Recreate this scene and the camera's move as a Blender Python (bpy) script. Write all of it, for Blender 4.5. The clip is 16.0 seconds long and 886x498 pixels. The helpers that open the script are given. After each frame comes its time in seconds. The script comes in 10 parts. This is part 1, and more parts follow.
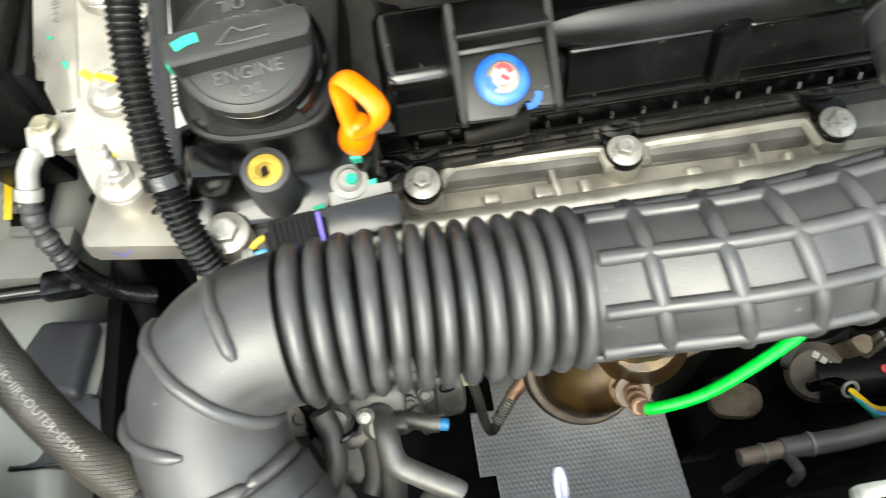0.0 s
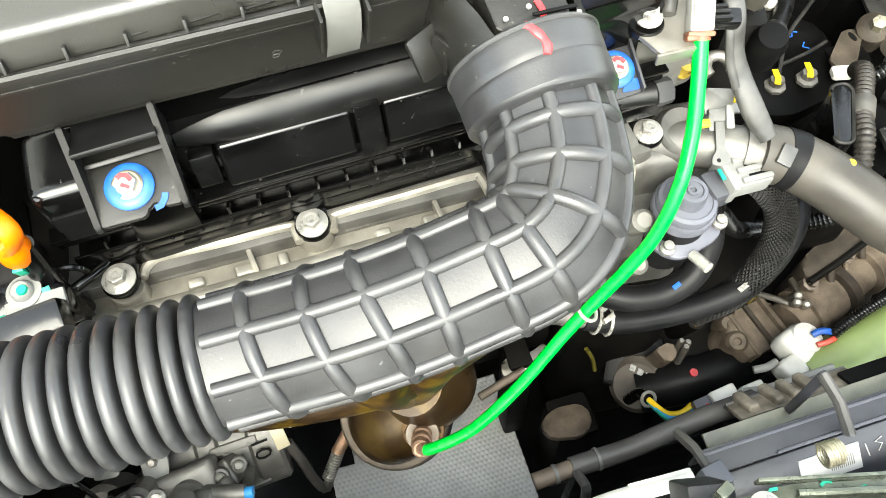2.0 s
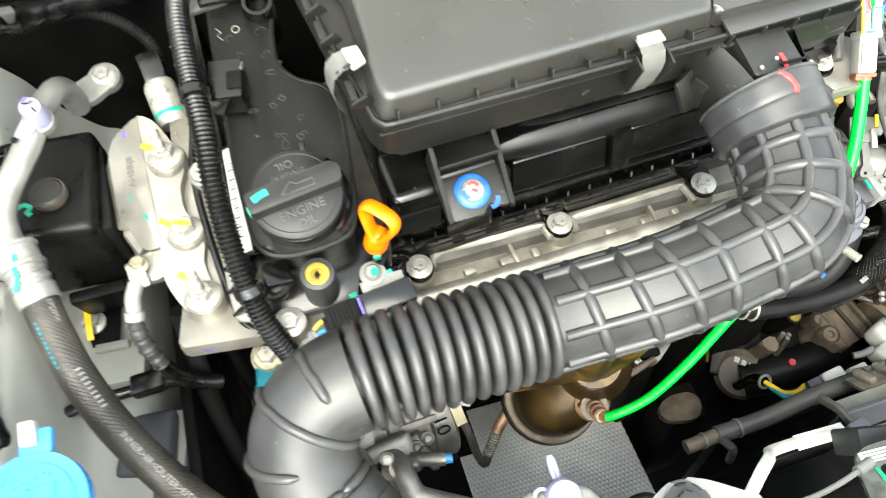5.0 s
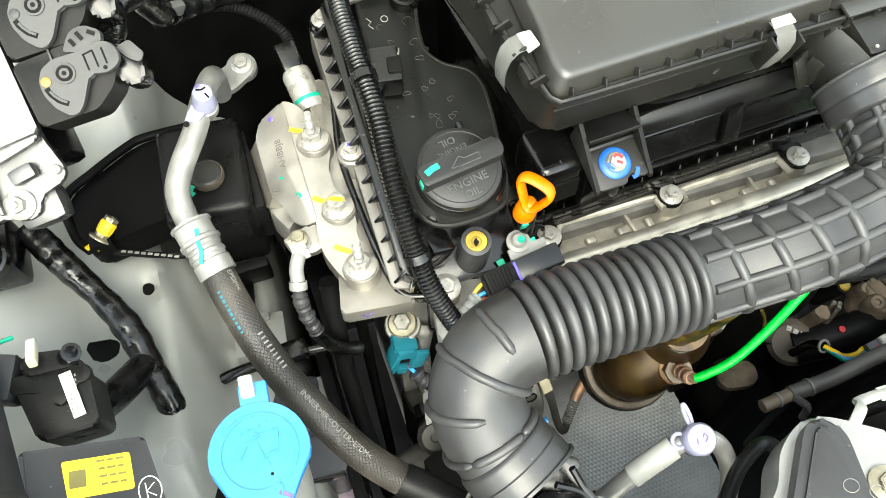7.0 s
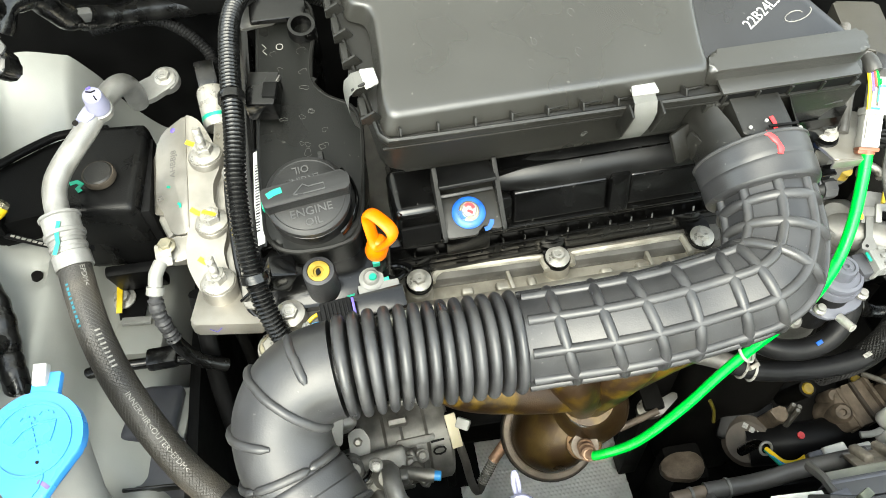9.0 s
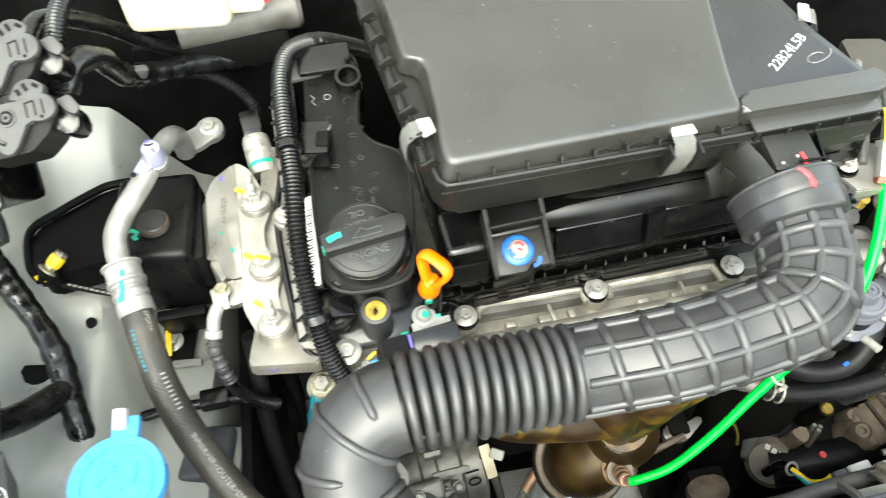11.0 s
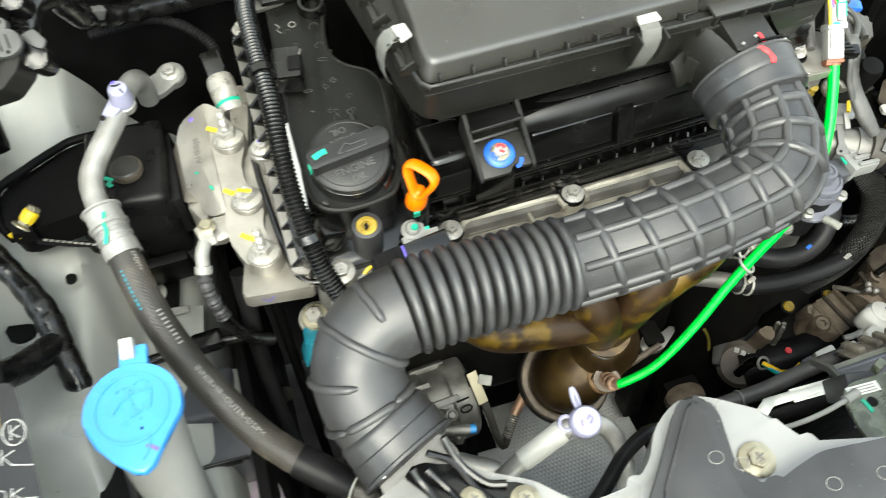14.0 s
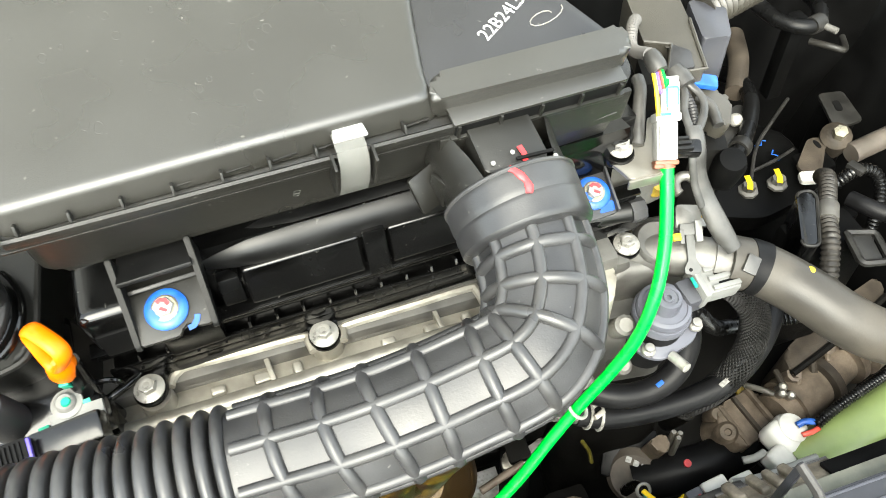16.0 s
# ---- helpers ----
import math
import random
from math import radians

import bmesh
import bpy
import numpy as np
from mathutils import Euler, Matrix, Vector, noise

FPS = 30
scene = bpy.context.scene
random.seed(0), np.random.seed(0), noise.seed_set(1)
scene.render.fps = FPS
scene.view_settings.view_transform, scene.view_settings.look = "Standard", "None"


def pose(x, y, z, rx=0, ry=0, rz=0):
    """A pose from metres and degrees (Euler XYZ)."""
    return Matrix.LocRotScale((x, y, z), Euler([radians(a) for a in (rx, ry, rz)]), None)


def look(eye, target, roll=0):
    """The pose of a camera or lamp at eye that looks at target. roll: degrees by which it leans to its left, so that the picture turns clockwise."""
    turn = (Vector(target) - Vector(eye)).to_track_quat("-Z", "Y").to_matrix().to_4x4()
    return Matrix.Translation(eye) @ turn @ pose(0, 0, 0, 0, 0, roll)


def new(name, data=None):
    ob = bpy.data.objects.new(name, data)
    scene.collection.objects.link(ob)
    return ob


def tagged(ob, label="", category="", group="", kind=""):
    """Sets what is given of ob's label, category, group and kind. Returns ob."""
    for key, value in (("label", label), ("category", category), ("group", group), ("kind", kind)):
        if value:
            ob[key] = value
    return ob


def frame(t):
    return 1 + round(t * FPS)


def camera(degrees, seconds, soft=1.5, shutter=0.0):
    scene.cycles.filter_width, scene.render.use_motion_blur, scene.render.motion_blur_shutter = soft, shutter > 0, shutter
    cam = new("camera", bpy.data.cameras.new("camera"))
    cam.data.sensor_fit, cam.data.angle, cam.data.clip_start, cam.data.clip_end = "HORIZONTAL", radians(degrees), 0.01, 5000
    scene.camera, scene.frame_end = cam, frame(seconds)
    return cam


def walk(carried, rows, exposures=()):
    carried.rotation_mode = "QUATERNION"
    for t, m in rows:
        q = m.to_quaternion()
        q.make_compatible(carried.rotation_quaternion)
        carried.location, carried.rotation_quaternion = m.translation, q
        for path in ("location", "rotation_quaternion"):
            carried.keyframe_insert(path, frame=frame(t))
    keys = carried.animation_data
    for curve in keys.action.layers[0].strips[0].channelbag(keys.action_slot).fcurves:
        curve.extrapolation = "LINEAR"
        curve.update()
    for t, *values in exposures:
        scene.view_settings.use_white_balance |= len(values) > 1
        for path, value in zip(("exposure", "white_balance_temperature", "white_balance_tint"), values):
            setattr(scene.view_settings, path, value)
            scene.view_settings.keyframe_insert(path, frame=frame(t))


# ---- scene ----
cam = camera(60.7, 16.0, 0.5, 0.3)
PATH = [
    (0, (0.015, 0.0035, 1.2478), (0.1091, 0.8501, -0.2922), -2.2),
    (0.5, (0.1021, -0.015, 1.2452), (0.2499, 0.8378, -0.2869), -2.3),
    (1, (0.1531, -0.029, 1.2646), (0.345, 0.8518, -0.2482), -3.2),
    (1.5, (0.1716, -0.0317, 1.2725), (0.3819, 0.8694, -0.2244), -3.7),
    (2, (0.1839, -0.0378, 1.2874), (0.3969, 0.8677, -0.2059), -3.9),
    (2.5, (0.1901, -0.0449, 1.2901), (0.4083, 0.8668, -0.1998), -4.0),
    (3, (0.191, -0.0546, 1.2901), (0.411, 0.8677, -0.1927), -4.3),
    (3.5, (0.1822, -0.0686, 1.3015), (0.4022, 0.8747, -0.1681), -4.6),
    (4, (0.147, -0.0836, 1.3402), (0.359, 0.8659, -0.1267), -4.9),
    (4.5, (0.0669, -0.0845, 1.3596), (0.293, 0.873, -0.1003), -3.2),
    (5, (-0.0387, -0.0757, 1.3983), (0.22, 0.8765, -0.0598), -2.7),
    (5.2, (-0.0766, -0.0748, 1.4256), (0.2015, 0.8615, -0.0378), -2.7),
    (7.3, (-0.183, -0.081, 1.4362), (0.1188, 0.8483, -0.0273), -1.6),
    (7.5, (-0.1549, -0.0889, 1.4406), (0.1153, 0.8677, -0.0114), -2.3),
    (8, (-0.0906, -0.0994, 1.4282), (0.0977, 0.9214, 0.007), -2.5),
    (8.5, (-0.0255, -0.1258, 1.4309), (0.1153, 0.9266, 0.0282), -2.1),
    (8.7, (0.0026, -0.1329, 1.4194), (0.1417, 0.9266, 0.0202), -1.9),
    (10.8, (-0.0132, -0.1346, 1.4344), (0.1584, 0.9838, 0.0862), -3.0),
    (11, (-0.051, -0.1373, 1.4476), (0.1285, 0.9803, 0.1003), -2.4),
    (11.5, (-0.1628, -0.1162, 1.4564), (0.081, 0.9442, 0.073), -1.0),
    (12, (-0.2376, -0.1232, 1.4582), (0.0713, 0.8809, 0.0458), -0.1),
    (12.5, (-0.2728, -0.1417, 1.4538), (0.0898, 0.8413, 0.0405), 0.2),
    (13, (-0.2737, -0.1522, 1.4643), (0.1065, 0.8378, 0.0598), 0.1),
    (13.5, (-0.2279, -0.1628, 1.4582), (0.1179, 0.8598, 0.0686), -1.4),
    (14, (-0.103, -0.1813, 1.4177), (0.1954, 0.8721, 0.0396), -3.0),
    (14.5, (0.0282, -0.1637, 1.3966), (0.2966, 0.9002, 0.0211), -3.4),
    (15, (0.1566, -0.0933, 1.349), (0.4083, 0.9724, -0.029), -3.2),
    (15.5, (0.2077, -0.0537, 1.3314), (0.4576, 1.0138, -0.0449), -3.5),
    (16, (0.1822, -0.0554, 1.3464), (0.4453, 1.0041, -0.0343), -4.2),
]
walk(cam, [(t, look(eye, target, roll)) for t, eye, target, roll in PATH], [
    (0, 2.92, 7000, 2), (1.0, 3.22, 7000, 2), (1.5, 3.28, 7000, 2), (4.2, 3.27, 7000, 2), (5, 3.10, 7000, 2), (7.5, 2.80, 7000, 0), (11, 2.98, 6900, 0), (11.7, 2.68, 6800, 0),
    (12.3, 2.42, 6800, 0), (13.2, 2.18, 6800, 0), (14, 2.60, 6900, 0), (14.6, 2.95, 7000, 2), (15.3, 3.02, 7000, 2), (16, 3.10, 7000, 2)])
SKY, SUN, SUN_WIDE, SUN_FROM = 0.15, 1.2, 50, (-0.25, -0.75, 0.85)

# ---- world and light ----
world = bpy.data.worlds.new("sky")
scene.world = world
world.use_nodes = True
wn, wl = world.node_tree.nodes, world.node_tree.links
sky = wn.new("ShaderNodeTexSky")
sky.sky_type = "NISHITA"
sky.sun_disc = False
sky.sun_elevation = radians(58)
sky.sun_rotation = radians(200)
haze = wn.new("ShaderNodeHueSaturation")
haze.inputs["Saturation"].default_value = 0.4
wl.new(sky.outputs[0], haze.inputs["Color"])
wl.new(haze.outputs[0], wn["Background"].inputs[0])
wn["Background"].inputs[1].default_value = SKY

sun = new("sun", bpy.data.lights.new("sun", "SUN"))
sun.data.energy, sun.data.angle, sun.data.color = SUN, radians(SUN_WIDE), (1.0, 0.96, 0.9)
sun.matrix_world = look(Vector((0.1, 0.2, 0.9)) + Vector(SUN_FROM) * 3, (0.1, 0.2, 0.9))
sky.sun_elevation = math.asin(Vector(SUN_FROM).normalized().z)
sky.sun_rotation = math.atan2(SUN_FROM[0], SUN_FROM[1])


# ---- materials ----
def material(name, color, rough=0.5, metal=0.0, color2=None, scale=30.0, fine=400.0, vary=0.25, bump=0.15, bump_scale=900.0,
             rough_vary=0.12, spots=None, spot_scale=60.0, spot_at=0.68, coat=0.0, piece=0.0, spec=0.5, grime=None):
    """Principled surface with coarse stains, fine grain, uneven gloss and fine relief; sizes are in waves per metre."""
    m = bpy.data.materials.new(name)
    m.use_nodes = True
    n, l = m.node_tree.nodes, m.node_tree.links
    b = n["Principled BSDF"]
    co = n.new("ShaderNodeTexCoord")

    def noise_at(s, detail=3.0):
        t = n.new("ShaderNodeTexNoise")
        t.inputs["Scale"].default_value, t.inputs["Detail"].default_value = s, detail
        l.new(co.outputs["Object"], t.inputs["Vector"])
        return t.outputs[0]

    def mix(f, a, c):
        x = n.new("ShaderNodeMix")
        x.data_type = "RGBA"
        for k, v in ((0, f), (6, a), (7, c)):
            if isinstance(v, (tuple, float)):
                x.inputs[k].default_value = (*v, 1) if isinstance(v, tuple) else v
            else:
                l.new(v, x.inputs[k])
        return x.outputs[2]

    def ramp(v, lo, hi, a=0.0, c=1.0):
        r = n.new("ShaderNodeMapRange")
        r.inputs[1].default_value, r.inputs[2].default_value, r.inputs[3].default_value, r.inputs[4].default_value = lo, hi, a, c
        l.new(v, r.inputs[0])
        return r.outputs[0]

    dark = tuple(c * (1 - vary) for c in color)
    light = tuple(min(1, c * (1 + vary)) for c in color)
    coarse = noise_at(scale)
    grain = noise_at(fine, 2.0)
    col = mix(ramp(coarse, 0.35, 0.65), dark, light)
    if color2:
        col = mix(ramp(noise_at(scale * 1.7, 5.0), 0.48, 0.6), col, color2)
    col = mix(ramp(grain, 0.3, 0.7, 0.0, vary * 0.5), col, tuple(c * 0.55 for c in color))
    if spots:
        col = mix(ramp(noise_at(spot_scale, 6.0), spot_at, spot_at + 0.05), col, spots)
    if grime:
        col = mix(ramp(noise_at(scale * 0.6, 6.0), 0.5, 0.75, 0.0, 0.6), col, grime)
    if piece:
        inf = n.new("ShaderNodeObjectInfo")
        col = mix(ramp(inf.outputs["Random"], 0, 1, 0.0, piece), col, tuple(c * 0.5 for c in color))
    l.new(col, b.inputs["Base Color"])
    l.new(ramp(coarse, 0.3, 0.7, max(0.02, rough - rough_vary), min(1, rough + rough_vary)), b.inputs["Roughness"])
    b.inputs["Metallic"].default_value = metal
    b.inputs["Specular IOR Level"].default_value = spec
    b.inputs["Coat Weight"].default_value = coat
    b.inputs["Coat Roughness"].default_value = 0.15
    if bump:
        bp = n.new("ShaderNodeBump")
        bp.inputs["Strength"].default_value, bp.inputs["Distance"].default_value = bump, 0.0006
        l.new(noise_at(bump_scale, 2.0), bp.inputs["Height"])
        l.new(bp.outputs[0], b.inputs["Normal"])
    return m


M = {
    "rubber": material("intake_rubber", (0.023, 0.023, 0.0242), 0.42, scale=25, bump=0.15, bump_scale=700, vary=0.28, spec=0.5, grime=(0.042, 0.040, 0.036), spots=(0.11, 0.108, 0.10), spot_scale=200, spot_at=0.7),
    # Same rubber, lightened for the light that crests and ribs catch
    "rubber_rib_lit": material("intake_rubber_lit_edge", (0.028, 0.028, 0.029), 0.38, scale=40, bump=0.12, bump_scale=800, vary=0.25, spec=0.5, grime=(0.05, 0.048, 0.044)),
    "plastic": material("black_plastic", (0.0095, 0.0095, 0.009), 0.34, scale=20, bump=0.3, bump_scale=1600, spec=0.1, spots=(0.04, 0.04, 0.037), spot_scale=240, spot_at=0.69),
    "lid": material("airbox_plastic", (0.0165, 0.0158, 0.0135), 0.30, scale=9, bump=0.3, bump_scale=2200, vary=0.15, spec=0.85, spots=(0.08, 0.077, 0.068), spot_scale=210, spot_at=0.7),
    "gloss": material("glossy_black_plastic", (0.002, 0.002, 0.002), 0.2, scale=24, bump=0.05, bump_scale=900, spec=0.45, spots=(0.05, 0.05, 0.046), spot_scale=260, spot_at=0.69),
    "satin": material("satin_black_plastic", (0.0045, 0.0045, 0.0045), 0.4, scale=24, bump=0.1, bump_scale=1200, spec=0.32, spots=(0.04, 0.04, 0.037), spot_scale=250, spot_at=0.69),
    "sill": material("dusty_sill_strip", (0.21, 0.21, 0.165), 0.5, scale=22, bump=0.2, vary=0.25, grime=(0.12, 0.115, 0.09)),
    # Scoop's grey-brown; also darkens bellows and boot for shade
    "scoop": material("scoop_plastic_and_shade", (0.036, 0.033, 0.027), 0.42, scale=22, bump=0.25, vary=0.2, grime=(0.05, 0.046, 0.038)),
    "matt": material("matt_black_plastic", (0.0055, 0.0055, 0.0057), 0.5, scale=24, bump=0.15, bump_scale=1500, spec=0.1),
    "grey_plastic": material("dark_grey_plastic", (0.028, 0.028, 0.0295), 0.45, scale=16, bump=0.25, bump_scale=1400, spec=0.35, spots=(0.09, 0.09, 0.086), spot_scale=230, spot_at=0.7),
    "housing": material("lamp_housing_plastic", (0.0165, 0.0165, 0.0178), 0.42, scale=16, bump=0.3, bump_scale=1400, vary=0.3, spec=0.4, grime=(0.024, 0.0235, 0.0225), spots=(0.09, 0.09, 0.086), spot_scale=230, spot_at=0.69),
    "tube_black": material("corrugated_black", (0.004, 0.004, 0.004), 0.24, scale=50, bump=0.1, vary=0.3, spec=0.4),
    "tape": material("cloth_tape", (0.0035, 0.0035, 0.0035), 0.26, scale=45, bump=1.6, bump_scale=110, vary=0.4, spec=0.5),
    "braid": material("grey_woven_mesh", (0.007, 0.0067, 0.0064), 0.6, scale=80, bump=0.2, vary=0.5, spec=0.2),
    "hose": material("braided_rubber", (0.022, 0.0195, 0.016), 0.5, scale=22, bump=0.6, bump_scale=1100, vary=0.35, grime=(0.11, 0.09, 0.064)),
    "hose_black": material("coolant_rubber", (0.006, 0.006, 0.0064), 0.38, scale=30, bump=0.3, bump_scale=900, vary=0.3, spec=0.14),
    "hose_grey": material("grey_rubber", (0.040, 0.036, 0.030), 0.46, scale=18, bump=0.15, bump_scale=700, vary=0.3, grime=(0.070, 0.058, 0.043), spec=0.3),
    "cast": material("cast_aluminium", (0.27, 0.255, 0.227), 0.38, 0.75, scale=35, fine=900, bump=0.16, bump_scale=2600, vary=0.16, grime=(0.25, 0.23, 0.195)),
    "cast_dark": material("weathered_casting", (0.13, 0.125, 0.115), 0.5, 0.5, scale=30, bump=0.25, bump_scale=2400, vary=0.3, grime=(0.045, 0.04, 0.034)),
    "alu": material("drawn_aluminium", (0.25, 0.246, 0.234), 0.4, 0.5, scale=40, bump=0.3, bump_scale=1500, vary=0.2, grime=(0.16, 0.15, 0.13)),
    "zinc": material("zinc_plated_steel", (0.31, 0.302, 0.28), 0.34, 0.45, scale=120, bump=0.2, bump_scale=1200, vary=0.18, grime=(0.26, 0.235, 0.18)),
    "yzinc": material("yellow_zinc_steel", (0.26, 0.24, 0.175), 0.35, 0.6, scale=90, bump=0.25, vary=0.2),
    "paint": material("silver_body_paint", (0.25, 0.248, 0.236), 0.32, 0.3, scale=12, fine=2500, bump=0.05, vary=0.06, coat=0.5, grime=(0.2, 0.195, 0.172)),
    "primer": material("grey_body_paint", (0.262, 0.265, 0.245), 0.38, 0.1, scale=10, fine=1800, bump=0.12, bump_scale=500, vary=0.14, grime=(0.19, 0.186, 0.166)),
    # Black paint, taken darker to hold the shade at the bay's far sides
    "black_metal": material("black_paint_and_shade", (0.003, 0.003, 0.003), 0.4, scale=20, bump=0.25, vary=0.3, spec=0.06),
    # Dull black, also used to put shade into the far fittings
    "black_grey": material("dull_steel_and_shade", (0.016, 0.0155, 0.0145), 0.45, scale=40, bump=0.3, vary=0.4, spec=0.3, grime=(0.03, 0.027, 0.022)),
    # Near-black stands in for deep shade between and below the parts
    "dark": material("near_black_shade", (0.005, 0.0047, 0.0042), 0.65, 0.0, scale=14, bump=0.5, vary=0.4, spec=0.1, grime=(0.009, 0.008, 0.0065)),
    "earth": material("dusty_cast_iron", (0.046, 0.037, 0.028), 0.7, 0.0, scale=26, bump=0.8, bump_scale=500, vary=0.5, spec=0.25, grime=(0.022, 0.018, 0.013)),
    "shield": material("dimpled_shield", (0.82, 0.82, 0.80), 0.45, 0.1, scale=18, bump=0.3, vary=0.1),
    "manifold": material("heat_tinted_steel", (0.030, 0.016, 0.006), 0.40, 0.45, color2=(0.12, 0.072, 0.006), scale=22, bump=0.4, bump_scale=700, vary=0.5, grime=(0.016, 0.010, 0.006)),
    "cat": material("browned_steel", (0.036, 0.020, 0.007), 0.36, 0.4, color2=(0.080, 0.050, 0.013), scale=14, bump=0.3, vary=0.45, grime=(0.018, 0.011, 0.006)),
    "copper": material("rusty_sensor_steel", (0.38, 0.24, 0.16), 0.5, 0.6, scale=110, bump=0.4, vary=0.3),
    "seal_brown": material("brown_rubber_seal", (0.16, 0.055, 0.025), 0.5, scale=90, bump=0.2, vary=0.2),
    "bronze": material("golden_brown_steel", (0.17, 0.10, 0.045), 0.45, 0.55, scale=90, bump=0.4, vary=0.35, grime=(0.09, 0.05, 0.025)),
    "orange": material("orange_plastic", (0.62, 0.125, 0.001), 0.4, scale=60, bump=0.08, vary=0.08, spec=0.3),
    "blue": material("blue_paint", (0.01, 0.08, 0.36), 0.4, scale=90, bump=0.2, vary=0.25),
    "red": material("red_paint", (0.5, 0.025, 0.03), 0.4, scale=120, bump=0.2, vary=0.2),
    "cap_blue": material("washer_blue", (0.03, 0.19, 0.48), 0.3, scale=25, bump=0.06, vary=0.06),
    "green": material("green_sheath", (0.0, 0.46, 0.035), 0.3, scale=60, bump=0.05, vary=0.08, spec=0.35),
    "teal_mark": material("green_paint_mark", (0.0, 0.27, 0.165), 0.45, scale=200, bump=0.2, vary=0.25),
    "yellow": material("yellow_paint_mark", (0.6, 0.42, 0.012), 0.45, scale=120, bump=0.2, vary=0.15),
    "violet": material("violet_ink", (0.1, 0.07, 0.5), 0.4, scale=150, bump=0.0, vary=0.2),
    "white": material("white_plastic", (0.3, 0.3, 0.283), 0.42, scale=50, bump=0.1, vary=0.08, grime=(0.27, 0.262, 0.24)),
    # White nylon parts; also a silver edge whitened for sunlight
    "nylon_and_sunlit": material("white_nylon_and_sunlit_paint", (0.55, 0.54, 0.5), 0.45, scale=50, bump=0.1, vary=0.1, grime=(0.4, 0.38, 0.33)),
    "label": material("white_label", (0.45, 0.45, 0.435), 0.5, scale=40, bump=0.05, vary=0.04),
    "label_yellow": material("yellow_label", (0.5, 0.385, 0.006), 0.45, scale=30, bump=0.05, vary=0.05),
    # Prints; also solid black that stands for shade in holes and slots
    "ink": material("black_ink_and_gap_shade", (0.004, 0.004, 0.004), 0.6, bump=0.0, spec=0.1),
    "chalk": material("white_paint_pen", (0.38, 0.38, 0.365), 0.6, scale=300, bump=0.2, vary=0.25),
    "print": material("grey_print", (0.17, 0.165, 0.15), 0.6, scale=300, bump=0.0, vary=0.3),
    # Paler than the plastic it stands on: light on raised edges as colour
    "emboss": material("raised_lettering_lit", (0.045, 0.045, 0.045), 0.35, bump=0.1),
    "lilac": material("lilac_rubber_cap", (0.22, 0.22, 0.31), 0.4, scale=60, bump=0.08, vary=0.06),
    "teal": material("teal_plastic", (0.010, 0.125, 0.17), 0.4, scale=60, bump=0.1, vary=0.12),
    "cream": material("brake_reservoir_plastic", (0.5, 0.45, 0.31), 0.4, scale=16, bump=0.08, vary=0.08, color2=(0.42, 0.45, 0.45)),
    "pale": material("pale_grey_plastic", (0.19, 0.19, 0.178), 0.42, scale=40, bump=0.1, vary=0.12, grime=(0.17, 0.166, 0.15)),
    "wire_yellow": material("yellow_wire", (0.75, 0.5, 0.02), 0.4, bump=0.0),
    "wire_blue": material("blue_wire", (0.04, 0.3, 0.7), 0.4, bump=0.0),
    "wire_red": material("red_wire", (0.7, 0.08, 0.05), 0.4, bump=0.0),
    "lime": material("lime_plastic", (0.2, 0.26, 0.09), 0.4, scale=20, bump=0.1, vary=0.12),
    "beige": material("dusty_rolled_steel", (0.14, 0.11, 0.085), 0.55, 0.2, scale=30, bump=0.3, vary=0.25),
    "rim_dust": material("dusty_rolled_rim", (0.2, 0.165, 0.13), 0.5, 0.2, scale=40, bump=0.4, vary=0.35, grime=(0.11, 0.085, 0.06)),
    "slate": material("slate_grey_plastic", (0.075, 0.077, 0.092), 0.42, scale=30, bump=0.2, vary=0.12),
    "slate_dark": material("dark_slate_plastic", (0.036, 0.037, 0.044), 0.42, scale=30, bump=0.2, vary=0.2, grime=(0.05, 0.047, 0.04)),
    "dust_mark": material("dried_water_mark", (0.045, 0.044, 0.04), 0.6, scale=200, bump=0.0, vary=0.2),
    "insulator": material("moulded_rubber_mount", (0.005, 0.005, 0.005), 0.3, scale=30, bump=0.3, vary=0.3, spec=0.14),
    "ecu": material("die_cast_case", (0.082, 0.083, 0.084), 0.34, 0.8, scale=60, fine=1200, bump=0.12, bump_scale=3000, vary=0.16, grime=(0.062, 0.062, 0.061)),
    "neck": material("grey_filler_plastic", (0.15, 0.15, 0.142), 0.45, scale=20, bump=0.1, vary=0.1),
    # Paler than the car's paint so the unseen bonnet reflects more light
    "bonnet_bounce": material("bonnet_bounce_paint", (0.72, 0.72, 0.70), 0.45, scale=8, bump=0.05, vary=0.08),
    "flute": material("moulded_flutes", (0.42, 0.43, 0.43), 0.2, 0.75, scale=100, bump=0.1, vary=0.25),
    # Same plastic as the lid, darkened for walls that get less sky
    "box_side_shaded": material("airbox_plastic_shaded", (0.0095, 0.0092, 0.0080), 0.36, scale=12, bump=0.35, bump_scale=2000, vary=0.25, spec=0.35, spots=(0.06, 0.058, 0.052), spot_scale=240, spot_at=0.68),
    "lever_grey": material("grey_lever_plastic", (0.050, 0.050, 0.049), 0.55, scale=60, bump=0.1, vary=0.15, spec=0.25),
    "clip_grey": material("grey_clip_plastic", (0.085, 0.085, 0.082), 0.55, scale=60, bump=0.1, vary=0.15, spec=0.25),
    "cast_mid": material("grey_casting", (0.25, 0.243, 0.225), 0.45, 0.6, scale=40, bump=0.25, bump_scale=2400, vary=0.25, grime=(0.08, 0.075, 0.065)),
    # Cover's black plastic with the sky's light on its top mixed in
